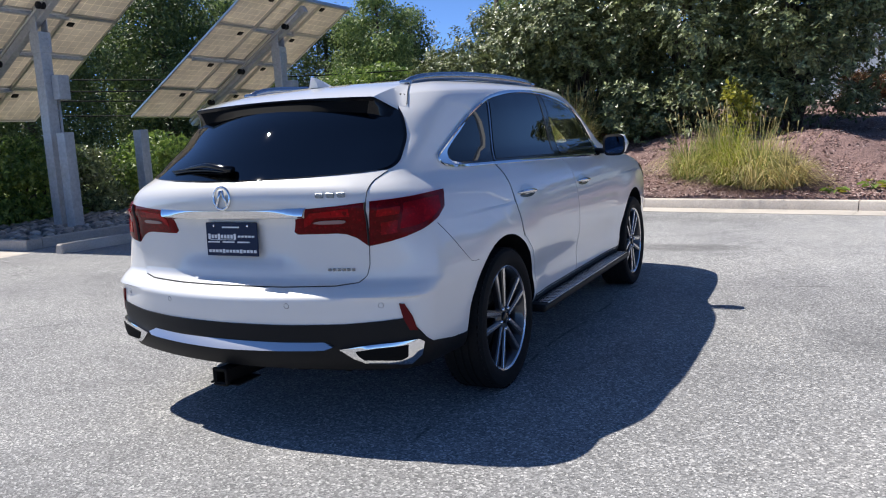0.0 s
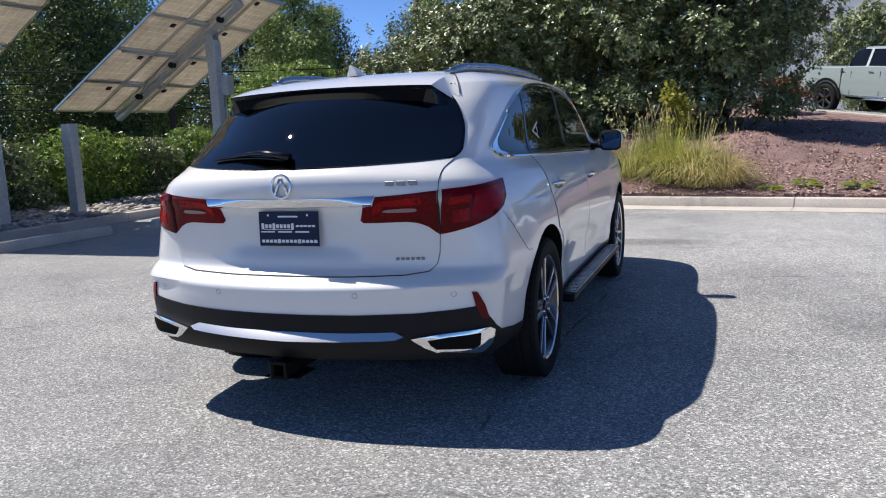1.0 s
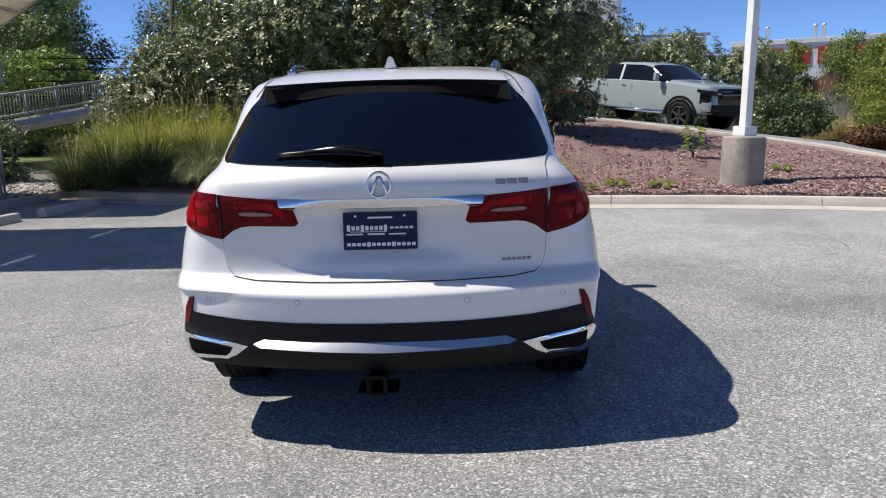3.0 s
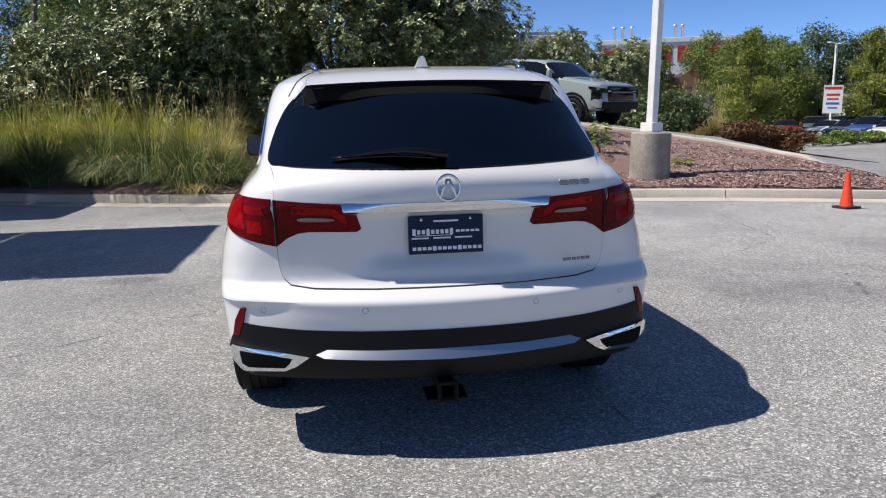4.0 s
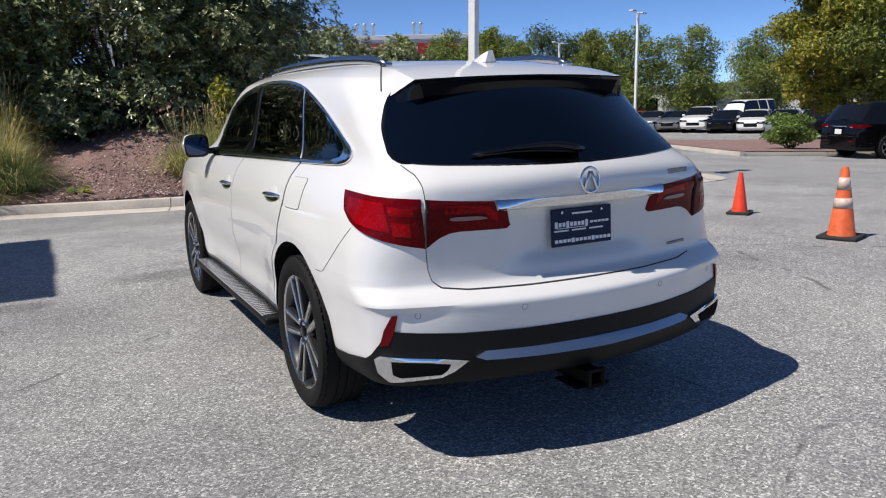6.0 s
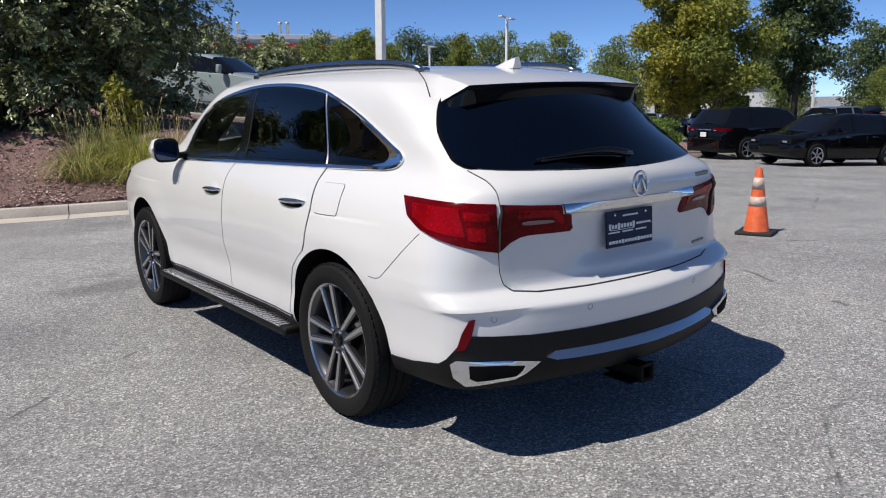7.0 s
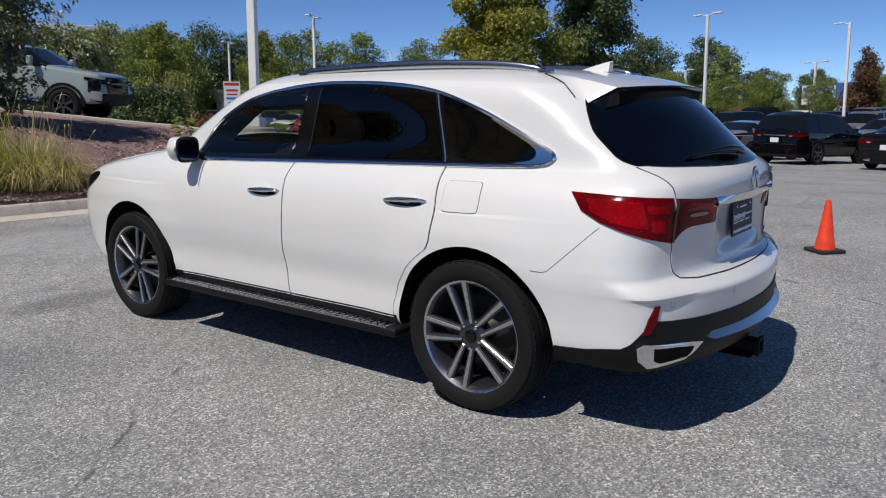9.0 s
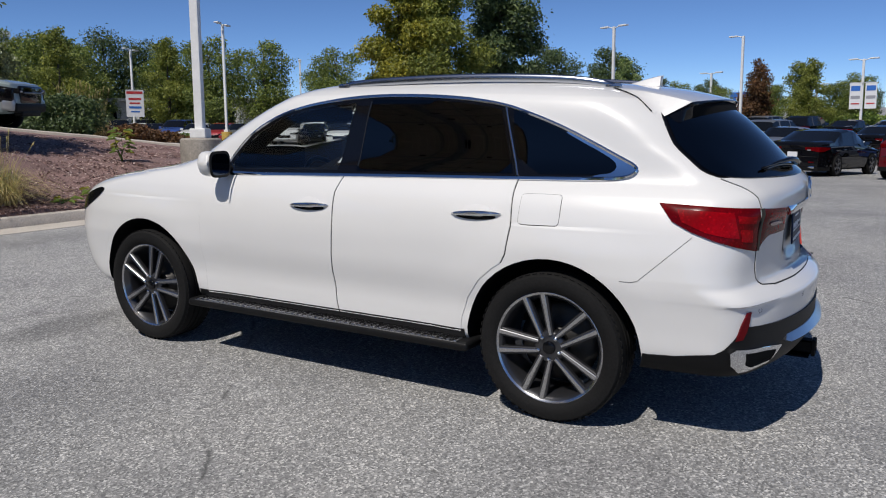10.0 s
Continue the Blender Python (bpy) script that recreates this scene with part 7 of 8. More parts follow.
            part("mirror_glass", done(box((0.16, 0.006, 0.10), (side * (W + 0.09), s["axle"] + s["base"] - 0.782, zb + 0.10), 0), "mirror_glass", CHROME), mirror)
        for y in (s["axle"] + 0.55, s["axle"] + 1.55):
            part("door_handle", done(box((0.02, 0.17, 0.025), (side * (W + 0.004), y, zb - 0.10), 0.006, 1), "door_handle", CHROME), car)
            part("door_gap", done(box((0.006, 0.008, zb - s["low"] - 0.14), (side * (W - 0.004), y + 0.32, (zb + s["low"]) / 2), 0), "door_gap", SEAM), car)
    part("rear_plate", done(box((0.30, 0.012, 0.15), (0, -0.020, zb - (0.26 if shape != "hatch" else 0.30)), 0.004, 1), "rear_plate", WHITE_INK), car, "plain pale plate")
    if shape == "pickup":
        part("rear_bumper", done(box((W * 1.66, 0.12, 0.20), (0, 0.05, s["low"] + 0.20), 0.04, 2), "rear_bumper", SATIN_BLACK, True), car)
    else:
        low = s["low"]
        bumper = part("rear_bumper", end_wrap(W, 0, 1.0, 0.62, [(low + 0.10, low + 0.38)] * 5, 0.016, paint), car)
        part("lower_valance", end_wrap(W, 0, 1.0, 0.52, [(low - 0.02, low + 0.13)] * 5, 0.008, SATIN_BLACK), bumper, "black lower valance")
        part("plate_recess", done(box((0.52, 0.010, 0.21), (0, -0.012, zb - (0.25 if shape != "hatch" else 0.29)), 0.004, 1), "plate_recess", paint), car)
        part("boot_bar", done(box((W * 0.8, 0.016, 0.035), (0, -0.012, zb - 0.10), 0.006, 1), "boot_bar", CHROME if shape == "suv" else paint, True), car)
        part("boot_gap", mesh_from("boot_gap", *sweep([(-W * 0.78, 0.0, low + 0.385), (-W * 0.70, -0.006, low + 0.40), (W * 0.70, -0.006, low + 0.40), (W * 0.78, 0.0, low + 0.385)], 0.006, 6), SEAM), car)
        if shape in ("suv", "hatch"):
            part("rear_wiper", done(box((0.36, 0.02, 0.018), (0.12, 0.055, zb + 0.12), 0.004, 1), "rear_wiper", SATIN_BLACK), car)
    part("grille", done(box((W * (0.95 if shape != "pickup" else 1.35), 0.10, 0.26 if shape != "pickup" else 0.46), (0, L - 0.045, s["low"] + 0.34 if shape != "pickup" else 1.02), 0.05, 2), "grille", GLOSS_BLACK, True), car, "black grille")
    return car


def spline_linear(keys, x):
    return float(np.interp(x, [k[0] for k in keys], [k[1] for k in keys]))


def parked(x, y, heading, z=None):
    """Tail at x, y; heading in degrees, 0 along y."""
    a = radians(heading)
    nose = (x - math.sin(a) * 3.5, y + math.cos(a) * 3.5)
    h0, h1 = lot(x, y), lot(*nose)
    return pose(x, y, h0, math.degrees(math.atan2(h1 - h0, 3.5)), 0, heading) if z is None else pose(x, y, z, 0, 0, heading)


EAST = -107.2
vehicle("suv", PAINTS["black"], "black crossover with red tail lamps parked in the lot", parked(19.7, 12.25, EAST))
vehicle("hatch", PAINTS["black"], "black hatchback with silver rims parked nose out", parked(21.75, 7.5, EAST + 180))
vehicle("sedan", PAINTS["silver"], "silver sedan parked with its tail to the aisle", parked(24.7, 7.5, EAST))
vehicle("suv", PAINTS["black"], "black sport utility vehicle with a pale plate", parked(23.3, 4.98, EAST), dark_wheels=True)
vehicle("sedan", PAINTS["black"], "black sedan parked with its tail to the aisle", parked(21.6, 1.5, EAST), dark_wheels=True)
vehicle("suv", PAINTS["maroon"], "maroon sport utility vehicle in the parking row", parked(20.7, -1.6, EAST))
vehicle("sedan", PAINTS["navy"], "dark navy sedan near the end of the row", parked(13.2, -2.1, EAST))
r = random.Random(8)
LIST = [("grey", "suv"), ("black", "sedan"), ("grey", "suv"), ("white", "sedan"), ("red", "sedan"), ("silver", "sedan"), ("black", "suv"), ("blue", "sedan"), ("black", "suv")]
for k in range(16):
    color, kind = LIST[(k * 5 + 2) % 9]
    n0 = 22 - 2.75 * k
    vehicle(kind, PAINTS[color], f"{color} {'sport utility vehicle' if kind == 'suv' else 'sedan'} in a far parking row", parked(37.0 + 0.296 * n0, 0.955 * n0 - 2.5, EAST + (180 if k % 3 == 0 else 0)), "far parked cars")
for k in range(14):
    color, kind = LIST[(k * 4 + 1) % 9]
    n0 = 30 - 2.75 * k
    vehicle(kind, PAINTS[color], f"{color} {'sport utility vehicle' if kind == 'suv' else 'sedan'} in a far parking row", parked(51.0 + 0.296 * n0, 0.955 * n0 - 2.5, EAST), "far parked cars")
ROW = ["white", "navy", "blue", "white", "red", "silver", "grey", "white", "black", "white", "silver", "black", "white", "red"]
for k, color in enumerate(ROW):
    u = k / 13
    kind = ("sedan", "sedan", "suv", "sedan", "hatch")[k % 5]
    vehicle(kind, PAINTS[color], f"{color} {'sport utility vehicle' if kind == 'suv' else 'hatchback' if kind == 'hatch' else 'sedan'} in the row before the trees", parked(39.5 + 2.2 * u, 52.5 - 27.5 * u, 118 + 6 * u), "cars before the trees")
for k in range(9):
    color, kind = LIST[(k * 7 + 3) % 9]
    vehicle(kind, PAINTS[color], f"{color} {'sport utility vehicle' if kind == 'suv' else 'sedan'} parked by the tree line", parked(30.5 + 1.9 * k, 62.0 - 0.9 * k, 150), "cars by the tree line")
vehicle("van", PAINTS["white"], "white van behind the parked cars", parked(47.5, 38.5, 100), "cars before the trees")

# pickup on the upper drive
front_hub, rear_hub = Vector((6.71, 18.53, 1.39)), Vector((4.49, 21.50, 1.78))
ahead = (front_hub - rear_hub).normalized()
leftward = Vector((0, 0, 1)).cross(ahead).normalized()
top = (-leftward).cross(ahead).normalized()
axes = Matrix((-leftward, ahead, top)).transposed().to_4x4()
origin = rear_hub + leftward * 0.94 - top * 0.42 - ahead * 1.22
truck = vehicle("pickup", PAINTS["sage"], "pale sage green crew cab pickup on the upper drive", Matrix.Translation(origin) @ axes, "", "pickup_truck", True)
for side in (-1, 1):
    part("side_step", mesh_from("side_step", *sweep([(side * 0.98, 2.0, 0.50), (side * 1.0, 4.3, 0.50)], 0.05, 8), CHROME), truck, "chrome side step")
    for y in (1.22, 4.92):
        v, f = [], []
        for k in range(13):
            a = math.pi * k / 12
            for rr in (0.50, 0.57):
                for xx in (0.97, 1.035):
                    v.append((side * xx, y + rr * math.cos(a), 0.44 + rr * math.sin(a)))
        f = [(4 * k + a, 4 * k + b, 4 * k + 4 + b, 4 * k + 4 + a) for k in range(12) for a, b in ((0, 1), (1, 3), (3, 2), (2, 0))]
        bm = bmesh.new()
        bm.from_mesh(mesh_from("flare", v, f))
        part("wheel_flare", done(bm, "wheel_flare", SATIN_BLACK, True, 40), truck)
part("skid_plate", done(box((1.2, 0.22, 0.16), (0, 5.84, 0.56), 0.05, 2), "skid_plate", SATIN_BLACK, True), truck)
part("front_bumper", done(box((1.90, 0.26, 0.24), (0, 5.82, 0.70), 0.06, 2), "front_bumper", SATIN_BLACK, True), truck, "black front bumper")
part("grille_bar", done(box((1.10, 0.05, 0.05), (0, 5.955, 1.08), 0.012, 1), "grille_bar", PAINTS["grey"], True), truck)
for side in (-1, 1):
    part("bumper_corner", done(box((0.26, 0.34, 0.30), (side * 0.88, 5.74, 0.76), 0.07, 2), "bumper_corner", PAINTS["silver"], True), truck, "silver bumper corner")
    part("lamp_surround", done(box((0.10, 0.34, 0.36), (side * 0.955, 5.70, 0.99), 0.03, 2), "lamp_surround", GLOSS_BLACK, True), truck)
    part("mirror_arm", done(box((0.18, 0.06, 0.05), (side * 1.06, 4.12, 1.42), 0.015, 1), "mirror_arm", SATIN_BLACK), truck)
    part("door_mirror", done(box((0.16, 0.13, 0.24), (side * 1.16, 4.10, 1.50), 0.045, 3), "door_mirror", PAINTS["sage"], True), truck)
part("bed_gap", done(box((2.03, 0.03, 0.72), (0, 1.74, 0.93)), "bed_gap", SEAM), truck)

# median with a clipped shrub, signs, hydrant
MEDIAN = [(17.4, 13.9), (24.0, 27.0), (36.0, 22.0), (29.0, 10.9)]
rows = []
for k in range(8):
    u = k / 7
    a, b = Vector(MEDIAN[0]).lerp(Vector(MEDIAN[3]), u), Vector(MEDIAN[1]).lerp(Vector(MEDIAN[2]), u)
    rows.append([(*a.lerp(b, j / 11), lot(*a.lerp(b, j / 11)) + 0.16) for j in range(12)])
solo("median_bed", grid_mesh("median_bed", rows[:6], MULCH), "mulched median between the parking rows", "planting bed", kind="structure")
kerb_run("kerb_median", [(24.0, 27.0), (17.4, 13.9)], "pale concrete kerb of the median", 0.15, 0.18, lot, -0.02, PALE_CONCRETE)
kerb_run("kerb_median_end", [(17.4, 13.9), (25.5, 11.8)], "pale concrete kerb of the median end", 0.15, 0.18, lot, -0.02, PALE_CONCRETE)
shrub("round_shrub", "round clipped green shrub on the median", 1.3, 1.7, GREEN_LEAF, 0.06, 4500, 200, pose(21.0, 15.0, lot(21.0, 15.0) + 0.15))
SIGN_WHITE = material("banner_white", (0.70, 0.70, 0.70), 0.6)
SIGN_RED = material("banner_red", (0.45, 0.03, 0.03), 0.6)
SIGN_BLUE = material("sign_blue", (0.03, 0.14, 0.48), 0.5)


def banner(x, y, z, w, h, turn, label, bars, side=0.0):
    b = thing("banner", label, "banner", "pole banners", upright(x, y, z, turn))
    part("cloth", done(box((w, 0.03, h), (side, 0, 0)), "cloth", SIGN_WHITE), b)
    for bx, bz, bw, bh, mat in bars:
        part("print_bar", done(box((bw * w, 0.012, bh * h), (side + bx * w, -0.02, bz * h)), "print_bar", mat), b)
    part("bracket", done(box((w + abs(side), 0.05, 0.05), (side / 2, 0.0, h / 2 + 0.03)), "bracket", WHITE_POLE), b)


BARS = ((0, 0.42, 0.9, 0.10, SIGN_RED), (0, 0.18, 0.7, 0.08, SIGN_RED), (0, 0.02, 0.6, 0.06, SIGN_RED), (0, -0.14, 0.7, 0.08, SIGN_BLUE), (0, -0.30, 0.5, 0.05, SIGN_BLUE))
banner(38.4, 52.6, 1.95, 1.35, 2.1, -35, "white pole banner with red and blue print bars", BARS)
SIGN_GREY = material("sign_grey", (0.3, 0.3, 0.32), 0.6)
BLUE_BARS = ((0, 0.30, 0.8, 0.2, SIGN_BLUE), (0, -0.05, 0.8, 0.12, SIGN_GREY), (0, -0.3, 0.7, 0.05, SIGN_RED))
for x, y, z, w, h in ((64.6, 12.9, 1.5, 0.80, 1.45), (59.6, 1.4, 2.0, 0.74, 1.8), (66.0, 24.0, 1.5, 0.66, 1.7)):
    for off in (-0.12, 0.12):
        banner(x, y, z, w, h, -82, "pale pole banner with blue print bars", BLUE_BARS, math.copysign(abs(off) + w / 2, off))
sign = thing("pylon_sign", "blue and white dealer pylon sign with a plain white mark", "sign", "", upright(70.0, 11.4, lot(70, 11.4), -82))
part("blue_board", done(box((1.9, 0.4, 1.9), (0, 0, 2.62), 0.03, 1), "blue_board", SIGN_BLUE), sign)
part("white_board", done(box((2.0, 0.4, 1.66), (0, 0, 0.83), 0.03, 1), "white_board", SIGN_WHITE), sign)
part("mark", mesh_from("mark", *joined(raw(box((0.16, 0.05, 0.9), (-0.32, -0.22, 2.65), 0.02, 1)), raw(box((0.16, 0.05, 0.9), (0.32, -0.22, 2.65), 0.02, 1)), raw(box((0.5, 0.05, 0.15), (0, -0.22, 2.65), 0.02, 1))), SIGN_WHITE, False), sign)
hyd = thing("fire_hydrant", "red fire hydrant beside the far kerb", "hydrant", "", upright(22.9, 34.4, lot(22.9, 34.4)))
v, f = lathe([(0.14, 0), (0.14, 0.05), (0.10, 0.07), (0.10, 0.55), (0.13, 0.58), (0.12, 0.66), (0.04, 0.76)], 16)
part("barrel", mesh_from("barrel", v, f, SIGN_RED), hyd)
part("outlet", mesh_from("outlet", *sweep([(-0.18, 0, 0.42), (0.18, 0, 0.42)], 0.055, 10), SIGN_RED), hyd)

# plants round the upper drive and the far beds
far_bed = [[(x, y, max(lot(x, y), drive(x, y)) + (0.07 if 0 < i < 7 and 0 < j < 9 else -0.05)) for i, x in enumerate(np.linspace(9.0 + (y - 18) * 0.3, 17.0 + (y - 18) * 0.2, 8))] for j, y in enumerate(np.linspace(19.0, 33.0, 10))]
solo("far_bed", grid_mesh("far_bed", far_bed, MULCH), "mulched bed beyond the upper drive", "planting bed", kind="structure")
for k, (x, y, h, w) in enumerate(((6.3, 27.4, 4.3, 4.2), (8.9, 27.0, 4.4, 4.2), (11.4, 26.6, 3.9, 3.4))):
    shrub("evergreen_shrub", "dense evergreen shrub behind the pickup", h, w, GLOSSY_LEAF, 0.13, 15000, 210 + k, pose(x, y, drive(x, y) - 0.1), "shrubs behind the drive", 11, whorls=True)
shrub("russet_shrub", "small dry brown shrub at the edge of the drive", 1.0, 1.3, RUST_LEAF, 0.045, 3000, 229, pose(3.0, 16.7, bank(3.0, 16.7) - 0.05), "russet shrubs")
shrub("round_shrub", "round clipped dark green shrub on the far bed", 1.75, 2.3, DARK_TREE, 0.07, 7000, 221, pose(10.9, 21.2, drive(10.9, 21.2)))
for k, (x, y) in enumerate(((12.6, 23.0), (13.6, 23.4), (13.0, 24.2))):
    grass_tuft("tall dry tan grass clump on the far bed", 1.9, 0.7, 700, [(GRASS_GOLD, 1.0)], 230 + k, pose(x, y, drive(x, y) + 0.08), 20, 0.02)
for k, (x, y) in enumerate(((14.2, 22.6), (15.4, 23.4), (16.4, 23.2))):
    shrub("russet_shrub", "low russet brown shrub on the far bed", 1.3, 1.9, RUST_LEAF, 0.07, 3500, 240 + k, pose(x, y, drive(x, y) - 0.05), "russet shrubs")
for k in range(8):
    x, y = 25.5 + 1.9 * k, 39.5 + 0.75 * k
    shrub("hedge_shrub", "low green hedge shrub along the far drive", 0.95, 2.0, GREEN_LEAF, 0.10, 900, 250 + k, pose(x, y, lot(x, y)), "far hedge", 6)
for k in range(10):
    x, y = 62.0 + 0.5 * k, 9.0 - 4.2 * k
    shrub("hedge_shrub", "long clipped green hedge beyond the lot", 1.9, 4.8, GREEN_LEAF, 0.16, 1500, 270 + k, pose(x, y, lot(x, y)), "boundary hedge", 6)

# trees
kinds = [
    tree("yellowing street tree with an airy crown", 11.2, 4.6, YELLOW_LEAF, 0.10, 26000, 301, pose(32.4, 22.9, lot(32.4, 22.9)), "median trees", 0.09, 0.16, True),
    tree("yellow green street tree with an airy crown", 11.6, 4.9, OLIVE_LEAF, 0.10, 28000, 302, pose(34.0, 21.3, lot(34.0, 21.3)), "median trees", 0.10, 0.16, True),
    tree("dark green broad street tree", 13.8, 5.2, DARK_TREE, 0.13, 24000, 303, pose(41.5, 21.2, lot(41.5, 21.2)), "median trees", 0.20, 0.20),
    tree("green tree in the belt beyond the lot", 9.0, 7.4, TREE_LEAF, 0.115, 17000, 304, pose(48.5, 59.0, -1.1), "tree belt", 0.2, 0.12),
    tree("dark green tree in the belt beyond the lot", 9.4, 7.8, DARK_TREE, 0.12, 17000, 305, pose(41.5, 68.0, -1.1), "tree belt", 0.2, 0.10),
    tree("yellowing slender tree in the belt beyond the lot", 8.8, 4.4, OLIVE_LEAF, 0.10, 13000, 306, pose(27.5, 60.6, -1.1), "tree belt", 0.15, 0.10, True),
    tree("russet slender tree beyond the lot", 6.0, 3.4, RUST_LEAF, 0.10, 8000, 307, pose(60.0, 8.6, -1.0), "tree belt", 0.12, 0.12, True),
    tree("dark green pointed tree beyond the lot", 7.0, 3.8, MID_TREE, 0.10, 16000, 308, pose(70.0, 22.0, -1.0), "tree belt", 0.18, 0.14, True),
    tree("broad dark green tree with layered boughs beyond the lot", 9.3, 8.0, DARK_TREE, 0.14, 20000, 309, pose(77.3, 32.9, -1.0), "tree belt", 0.18, 0.10),
    tree("yellowing upright tree beyond the lot", 5.9, 3.2, OLIVE_LEAF, 0.10, 9000, 310, pose(67.5, 6.2, -1.0), "tree belt", 0.13, 0.08),
]
copy_thing(kinds[0], pose(36.8, 24.4, lot(36.8, 24.4), 0, 0, 130))
SPOTS = [(37.3, 72.0, 4, 0.9), (46.3, 66.6, 4, 1.05), (41.8, 52.5, 5, 1.0), (43.7, 49.7, 3, 0.95), (52.5, 51.7, 3, 1.0), (49.8, 40.8, 3, 0.85), (41.3, 63.8, 3, 1.0), (49.1, 64.3, 4, 0.95), (60.0, 50.9, 3, 0.72), (57.6, 40.7, 5, 0.7), (62.0, 33.0, 3, 0.62), (82.0, 27.2, 8, 0.95), (90.0, 30.0, 8, 0.66), (88.0, 24.0, 8, 0.60), (89.0, 18.5, 8, 0.58), (88.0, 12.0, 8, 0.52), (87.0, 2.5, 8, 0.52), (70.0, 40.0, 8, 0.7), (32.3, 60.3, 3, 1.0), (37.0, 66.0, 5, 1.05), (61.4, 5.0, 5, 0.7), (66.0, 2.0, 3, 0.55), (68.0, 18.0, 3, 0.5), (74.0, -6.0, 3, 0.6), (29.0, 48.2, 5, 0.95), (30.5, 52.0, 3, 0.9), (23.2, 53.3, 7, 1.02), (44.5, 64.0, 7, 0.7), (66.0, 27.0, 3, 0.5), (59.5, 22.7, 3, 0.5), (60.9, 19.0, 3, 0.46), (61.9, 15.3, 3, 0.5), (62.8, 11.8, 3, 0.45), (63.4, 8.4, 3, 0.5), (67.5, 26.5, 3, 0.55), (64.5, 3.5, 3, 0.48), (66.5, -3, 3, 0.52)]
for k, (x, y, i, s) in enumerate(SPOTS):
    t = copy_thing(kinds[i], pose(x, y, -1.05, 0, 0, 67 * k))
    t.scale = (s, s, s)
shrub("cypress_tree", "slender pointed green tree by the far bed", 5.4, 2.0, TREE_LEAF, 0.09, 6000, 320, pose(14.0, 31.0, drive(14, 31)), "", 12, 0.4)

# buildings
STUCCO = speckled("white_stucco", (0.60, 0.61, 0.62), (0.70, 0.71, 0.72), 8, 0.85, 0.05, 0.4, (0.92, 1.04))
GREY_CLAD = speckled("grey_cladding", (0.30, 0.32, 0.34), (0.36, 0.38, 0.40), 5, 0.5, 0.03, 0.4, (0.9, 1.05))
RED_PANEL = material("red_panel", (0.42, 0.02, 0.02), 0.5)
hall = thing("showroom", "white stucco showroom with a flat banded roof", "building", "", pose(8.0, 40.5, 0, 0, 0, -13))
part("wall", done(box((8.6, 6.0, 9.5), (-3.0, 3.0, 4.5), 0.02, 1), "wall", STUCCO), hall)
part("wall", done(box((4.6, 8.0, 5.3), (3.62, 5.0, 2.85), 0.02, 1), "wall", STUCCO), hall)
part("roof", done(box((4.6, 8.6, 0.25), (3.7, 5.0, 5.62), 0.03, 1), "roof", STUCCO), hall)
part("fascia", done(box((4.8, 0.08, 0.16), (3.8, 0.65, 5.86), 0.01, 1), "fascia", GREY_CLAD), hall)
w = part("window", done(box((2.2, 0.10, 2.6), (2.4, 1.0, 2.4), 0.02, 1), "window", CAR_GLASS), hall)
part("window_frame", mesh_from("window_frame", *joined(*[raw(box(sz, (2.4 + ox, 0.96, 2.4 + oz))) for sz, ox, oz in (((0.08, 0.1, 2.7), -1.1, 0), ((0.08, 0.1, 2.7), 1.1, 0), ((2.3, 0.1, 0.08), 0, 1.32), ((2.3, 0.1, 0.08), 0, -1.32))]), GREY_CLAD, False), w)
red = thing("red_banded_building", "white building with red panels and rooftop vents", "building", "", pose(29.5, 81.0, 0, 0, 0, -22.5))
part("wall", done(box((14.0, 10, 9.0), (7.0, 5, 4.2), 0.02, 1), "wall", STUCCO), red)
part("parapet", done(box((14.3, 10.3, 0.5), (7.0, 5, 8.9), 0.02, 1), "parapet", STUCCO), red)
for k in range(5):
    part("red_panel", done(box((1.9, 0.12, 1.7), (1.4 + 2.6 * k, -0.05, 7.4), 0.01, 1), "red_panel", RED_PANEL), red)
for x in (1.5, 2.4, 3.4, 8.0, 8.8):
    v, f = lathe([(0.16, 8.9), (0.16, 10.4), (0.24, 10.45), (0.2, 10.7)], 12)
    part("vent", mesh_from("vent", [(a + x, b + 2, c) for a, b, c in v], f, GALVANISED), red)
cottage = thing("gable_roof_house", "low building with a brown gable roof", "building", "", pose(28.6, 60.0, -1, 0, 0, -20))
part("wall", done(box((4, 4, 4.4), (1.5, 2, 2.2)), "wall", STUCCO), cottage)
part("roof", mesh_from("roof", [(-0.8, -0.5, 4.3), (3.8, -0.5, 4.3), (1.5, -0.5, 5.8), (-0.8, 4.5, 4.3), (3.8, 4.5, 4.3), (1.5, 4.5, 5.8)], [(0, 1, 2), (5, 4, 3), (0, 2, 5, 3), (2, 1, 4, 5), (1, 0, 3, 4)], speckled("brown_shingle", (0.16, 0.085, 0.05), (0.26, 0.15, 0.10), 14, 0.9, 0.2), False), cottage)
store = thing("long_white_store", "long low white building behind the parked cars", "building", "", pose(50.0, 52.0, -1.0, 0, 0, -47))
part("wall", done(box((46, 8, 3.3), (0, 8, 1.65), 0.02, 1), "wall", STUCCO), store)
part("roof", done(box((46.6, 8.6, 0.3), (0, 8, 3.4), 0.02, 1), "roof", GREY_CLAD), store)
for k in range(8):
    part("window", done(box((3.4, 0.1, 1.5), (-19 + 5.4 * k, 3.97, 1.6), 0.02, 1), "window", CAR_GLASS), store)

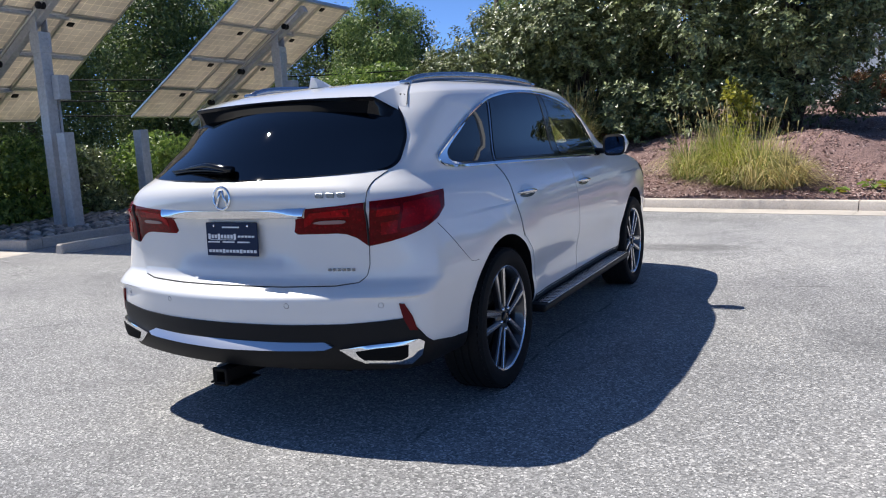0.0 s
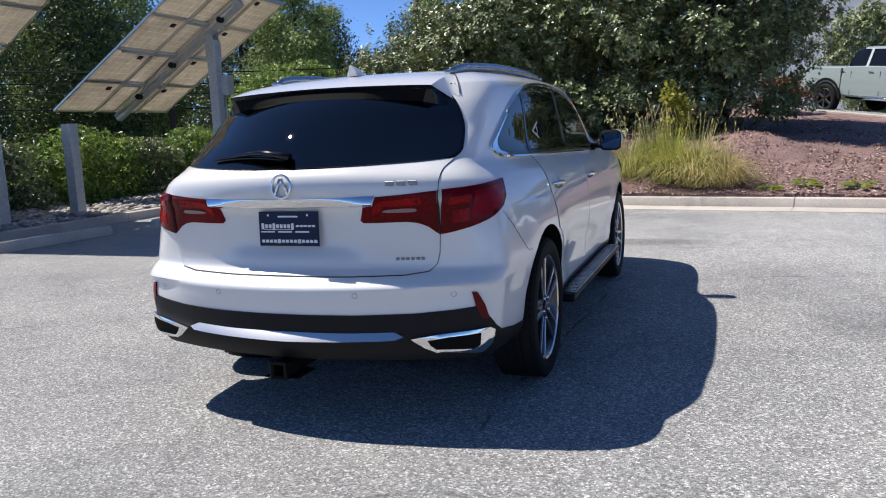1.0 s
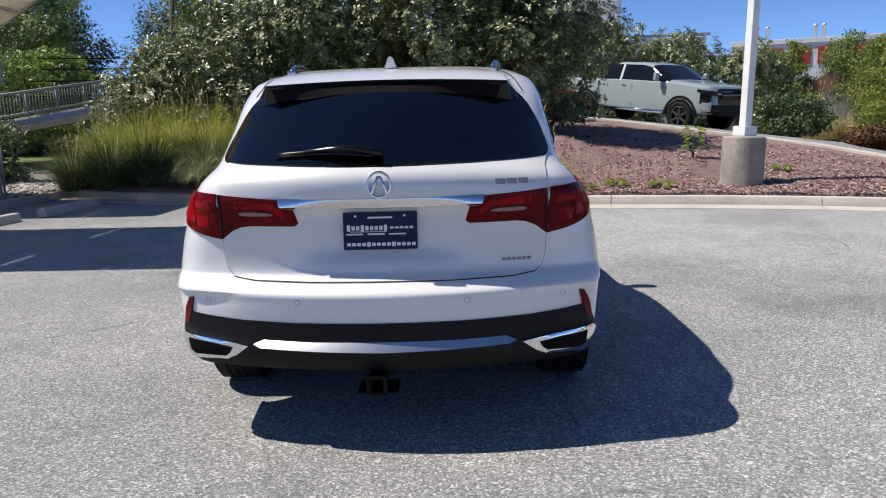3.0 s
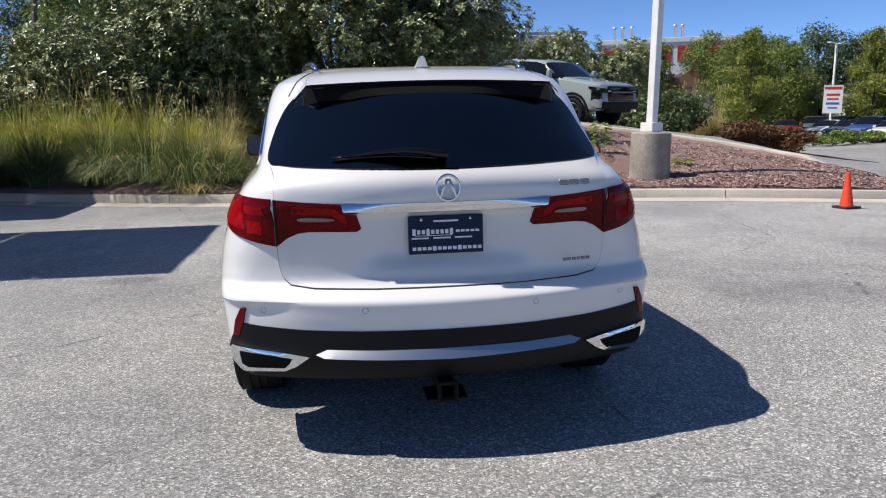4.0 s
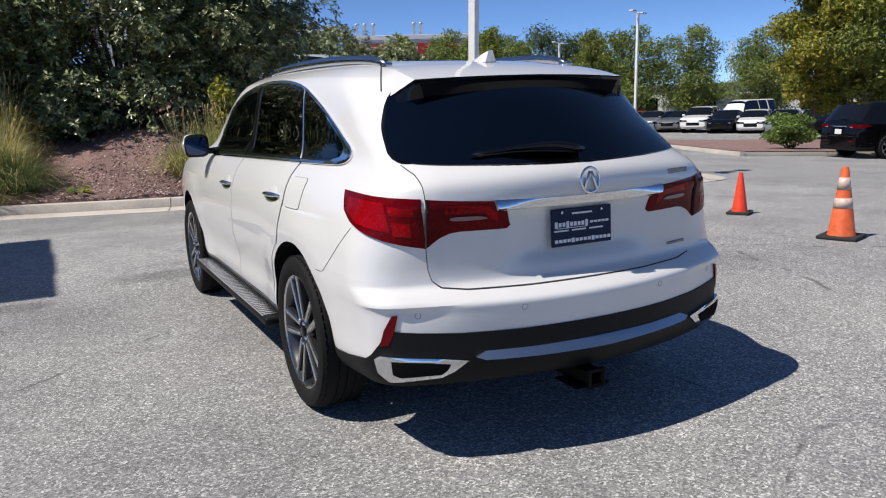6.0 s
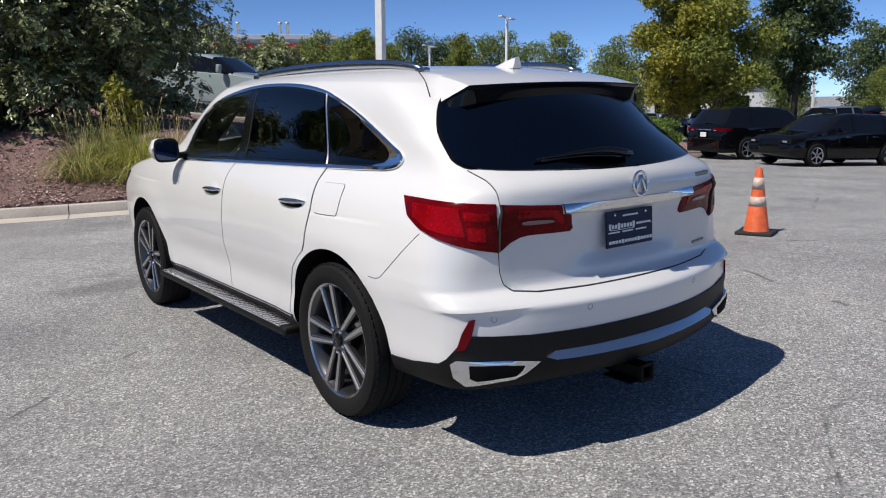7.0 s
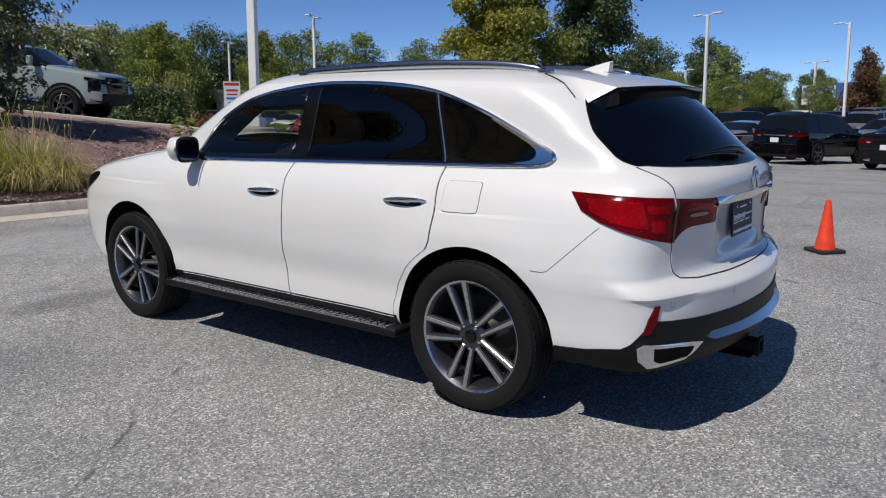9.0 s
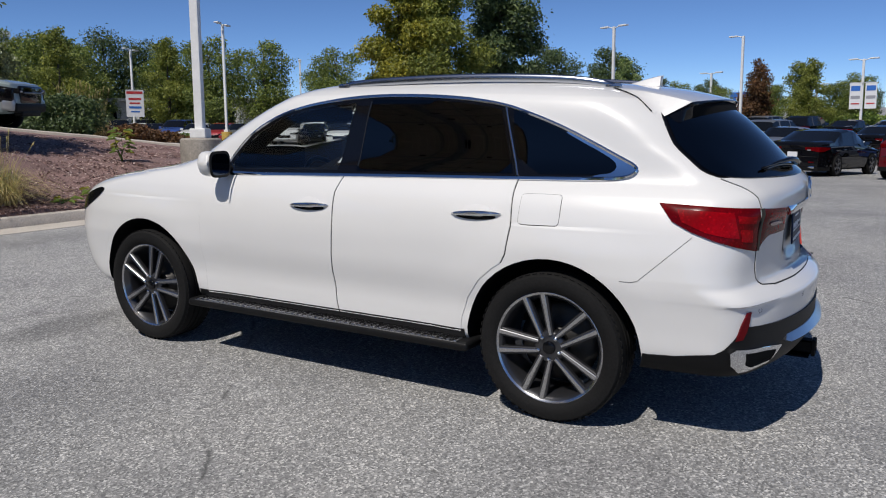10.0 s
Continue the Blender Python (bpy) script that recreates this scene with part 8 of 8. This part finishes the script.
# across the road to the west
lawn = [[(x, y, 0.25 + 0.01 * (-14 - x) + 0.05 * noise.noise((x * 0.1, y * 0.1, 0))) for x in np.linspace(-120, -15.5, 20)] for y in np.linspace(-30, 120, 24)]
solo("lawn", grid_mesh("lawn", lawn, SOIL_GRASS), "mown grass verge beyond the hedge", "lawn", kind="structure")
solo("road", grid_mesh("road", [[(x, y, 0.42 + 0.01 * (-14 - x)) for x in (-27.0, -20.5)] for y in np.linspace(-40, 60, 12)], asphalt("pale_road", 1.3)), "pale asphalt road beyond the hedge", "road", kind="structure")
big = [
    tree("tall dark green woodland tree across the road", 10.0, 8.0, DARK_TREE, 0.11, 26000, 401, pose(-27.5, 25.5, 0.4), "woodland trees", 0.25, 0.06),
    tree("tall light green woodland tree across the road", 10.5, 6.5, MID_TREE, 0.11, 24000, 402, pose(-31.0, 34.0, 0.4), "woodland trees", 0.25, 0.06),
]
for k, (x, y, i) in enumerate(((-29.0, 19.0, 0), (-30.5, 28.5, 1), (-24.0, 34.5, 0), (-19.8, 33.5, 1), (-21.5, 40.0, 0), (-15.0, 41.0, 0), (-12.0, 36.5, 1), (-8.0, 38.0, 0), (-34.0, 40.0, 0), (-36.0, 14.0, 0), (-40.0, 24.0, 1), (-36.0, 30.0, 0), (-26.5, 42.0, 1), (-3.0, 40.0, 0), (-42.0, 6.0, 0), (-44.0, 16.0, 1), (-17.0, 48.0, 1), (-28.0, 50.0, 0))):
    size = 0.86 if -29 < x < -18 and y > 32 else 0.9 + 0.12 * math.sin(k * 2.3)
    copy_thing(big[i], pose(x, y, 0.4, 0, 0, 50 * k)).scale = (size, size, size)
shrub("feathery_shrub", "light green shrub beyond the solar arrays", 3.6, 3.4, GREEN_LEAF, 0.07, 9000, 410, pose(-14.4, 21.6, 0.6), "", 11)
WOOD_POLE = speckled("creosoted_pole", (0.05, 0.038, 0.03), (0.11, 0.09, 0.075), 12, 0.95, 0.5)
for x, y in ((-23.5, 27.4), (-13.5, 34.0)):
    up = thing("utility_pole", "brown wooden utility pole with cross arm", "utility pole", "utility poles", upright(x, y, 0.3, 55))
    part("pole", mesh_from("pole", *sweep([(0, 0, -0.2), (0, 0, 9.2)], [0.15, 0.11], 10), WOOD_POLE), up)
    part("cross_arm", done(box((2.2, 0.1, 0.12), (0, 0.1, 8.6), 0.01, 1), "cross_arm", WOOD_POLE), up)
for k, (z, dz) in enumerate(((2.55, -0.1), (3.05, -0.1), (3.75, -0.05), (3.35, 0.0))):
    pts = []
    for j in range(25):
        u = j / 24
        pts.append((-24.0 + 14.5 * u, 11.5 + 14.0 * u, z + dz * u + 1.4 * (u - 0.5) ** 2))
    solo("overhead_cable", mesh_from("overhead_cable", *sweep(pts, 0.022, 6), SATIN_BLACK), "black overhead cable along the road", "cable", "overhead cables")
rail = thing("hand_railing", "pale metal railing along the raised walk", "railing", "", Matrix.Identity(4))
RAIL_PAINT = speckled("pale_rail_paint", (0.26, 0.25, 0.235), (0.34, 0.33, 0.31), 10, 0.6, 0.05)
a, b = Vector((-13.3, 18.9, 1.75)), Vector((-11.6, 23.0, 2.40))
part("top_rail", mesh_from("top_rail", *sweep([a + Vector((0, 0, 0.72)), b + Vector((0, 0, 0.72))], 0.04, 8), RAIL_PAINT), rail)
part("bottom_rail", mesh_from("bottom_rail", *sweep([a + Vector((0, 0, 0.08)), b + Vector((0, 0, 0.08))], 0.035, 8), RAIL_PAINT), rail)
part("walk_wall", mesh_from("walk_wall", *joined(sweep([a + Vector((0, 0, -0.25)), b + Vector((0, 0, -0.25))], 0.22, 4)), PALE_CONCRETE, False), rail, "pale concrete walk edge")
for k in range(41):
    p = a.lerp(b, k / 40)
    part("baluster", mesh_from("baluster", *sweep([p, p + Vector((0, 0, 0.72))], 0.045 if k % 10 == 0 else 0.014, 6), RAIL_PAINT), rail)
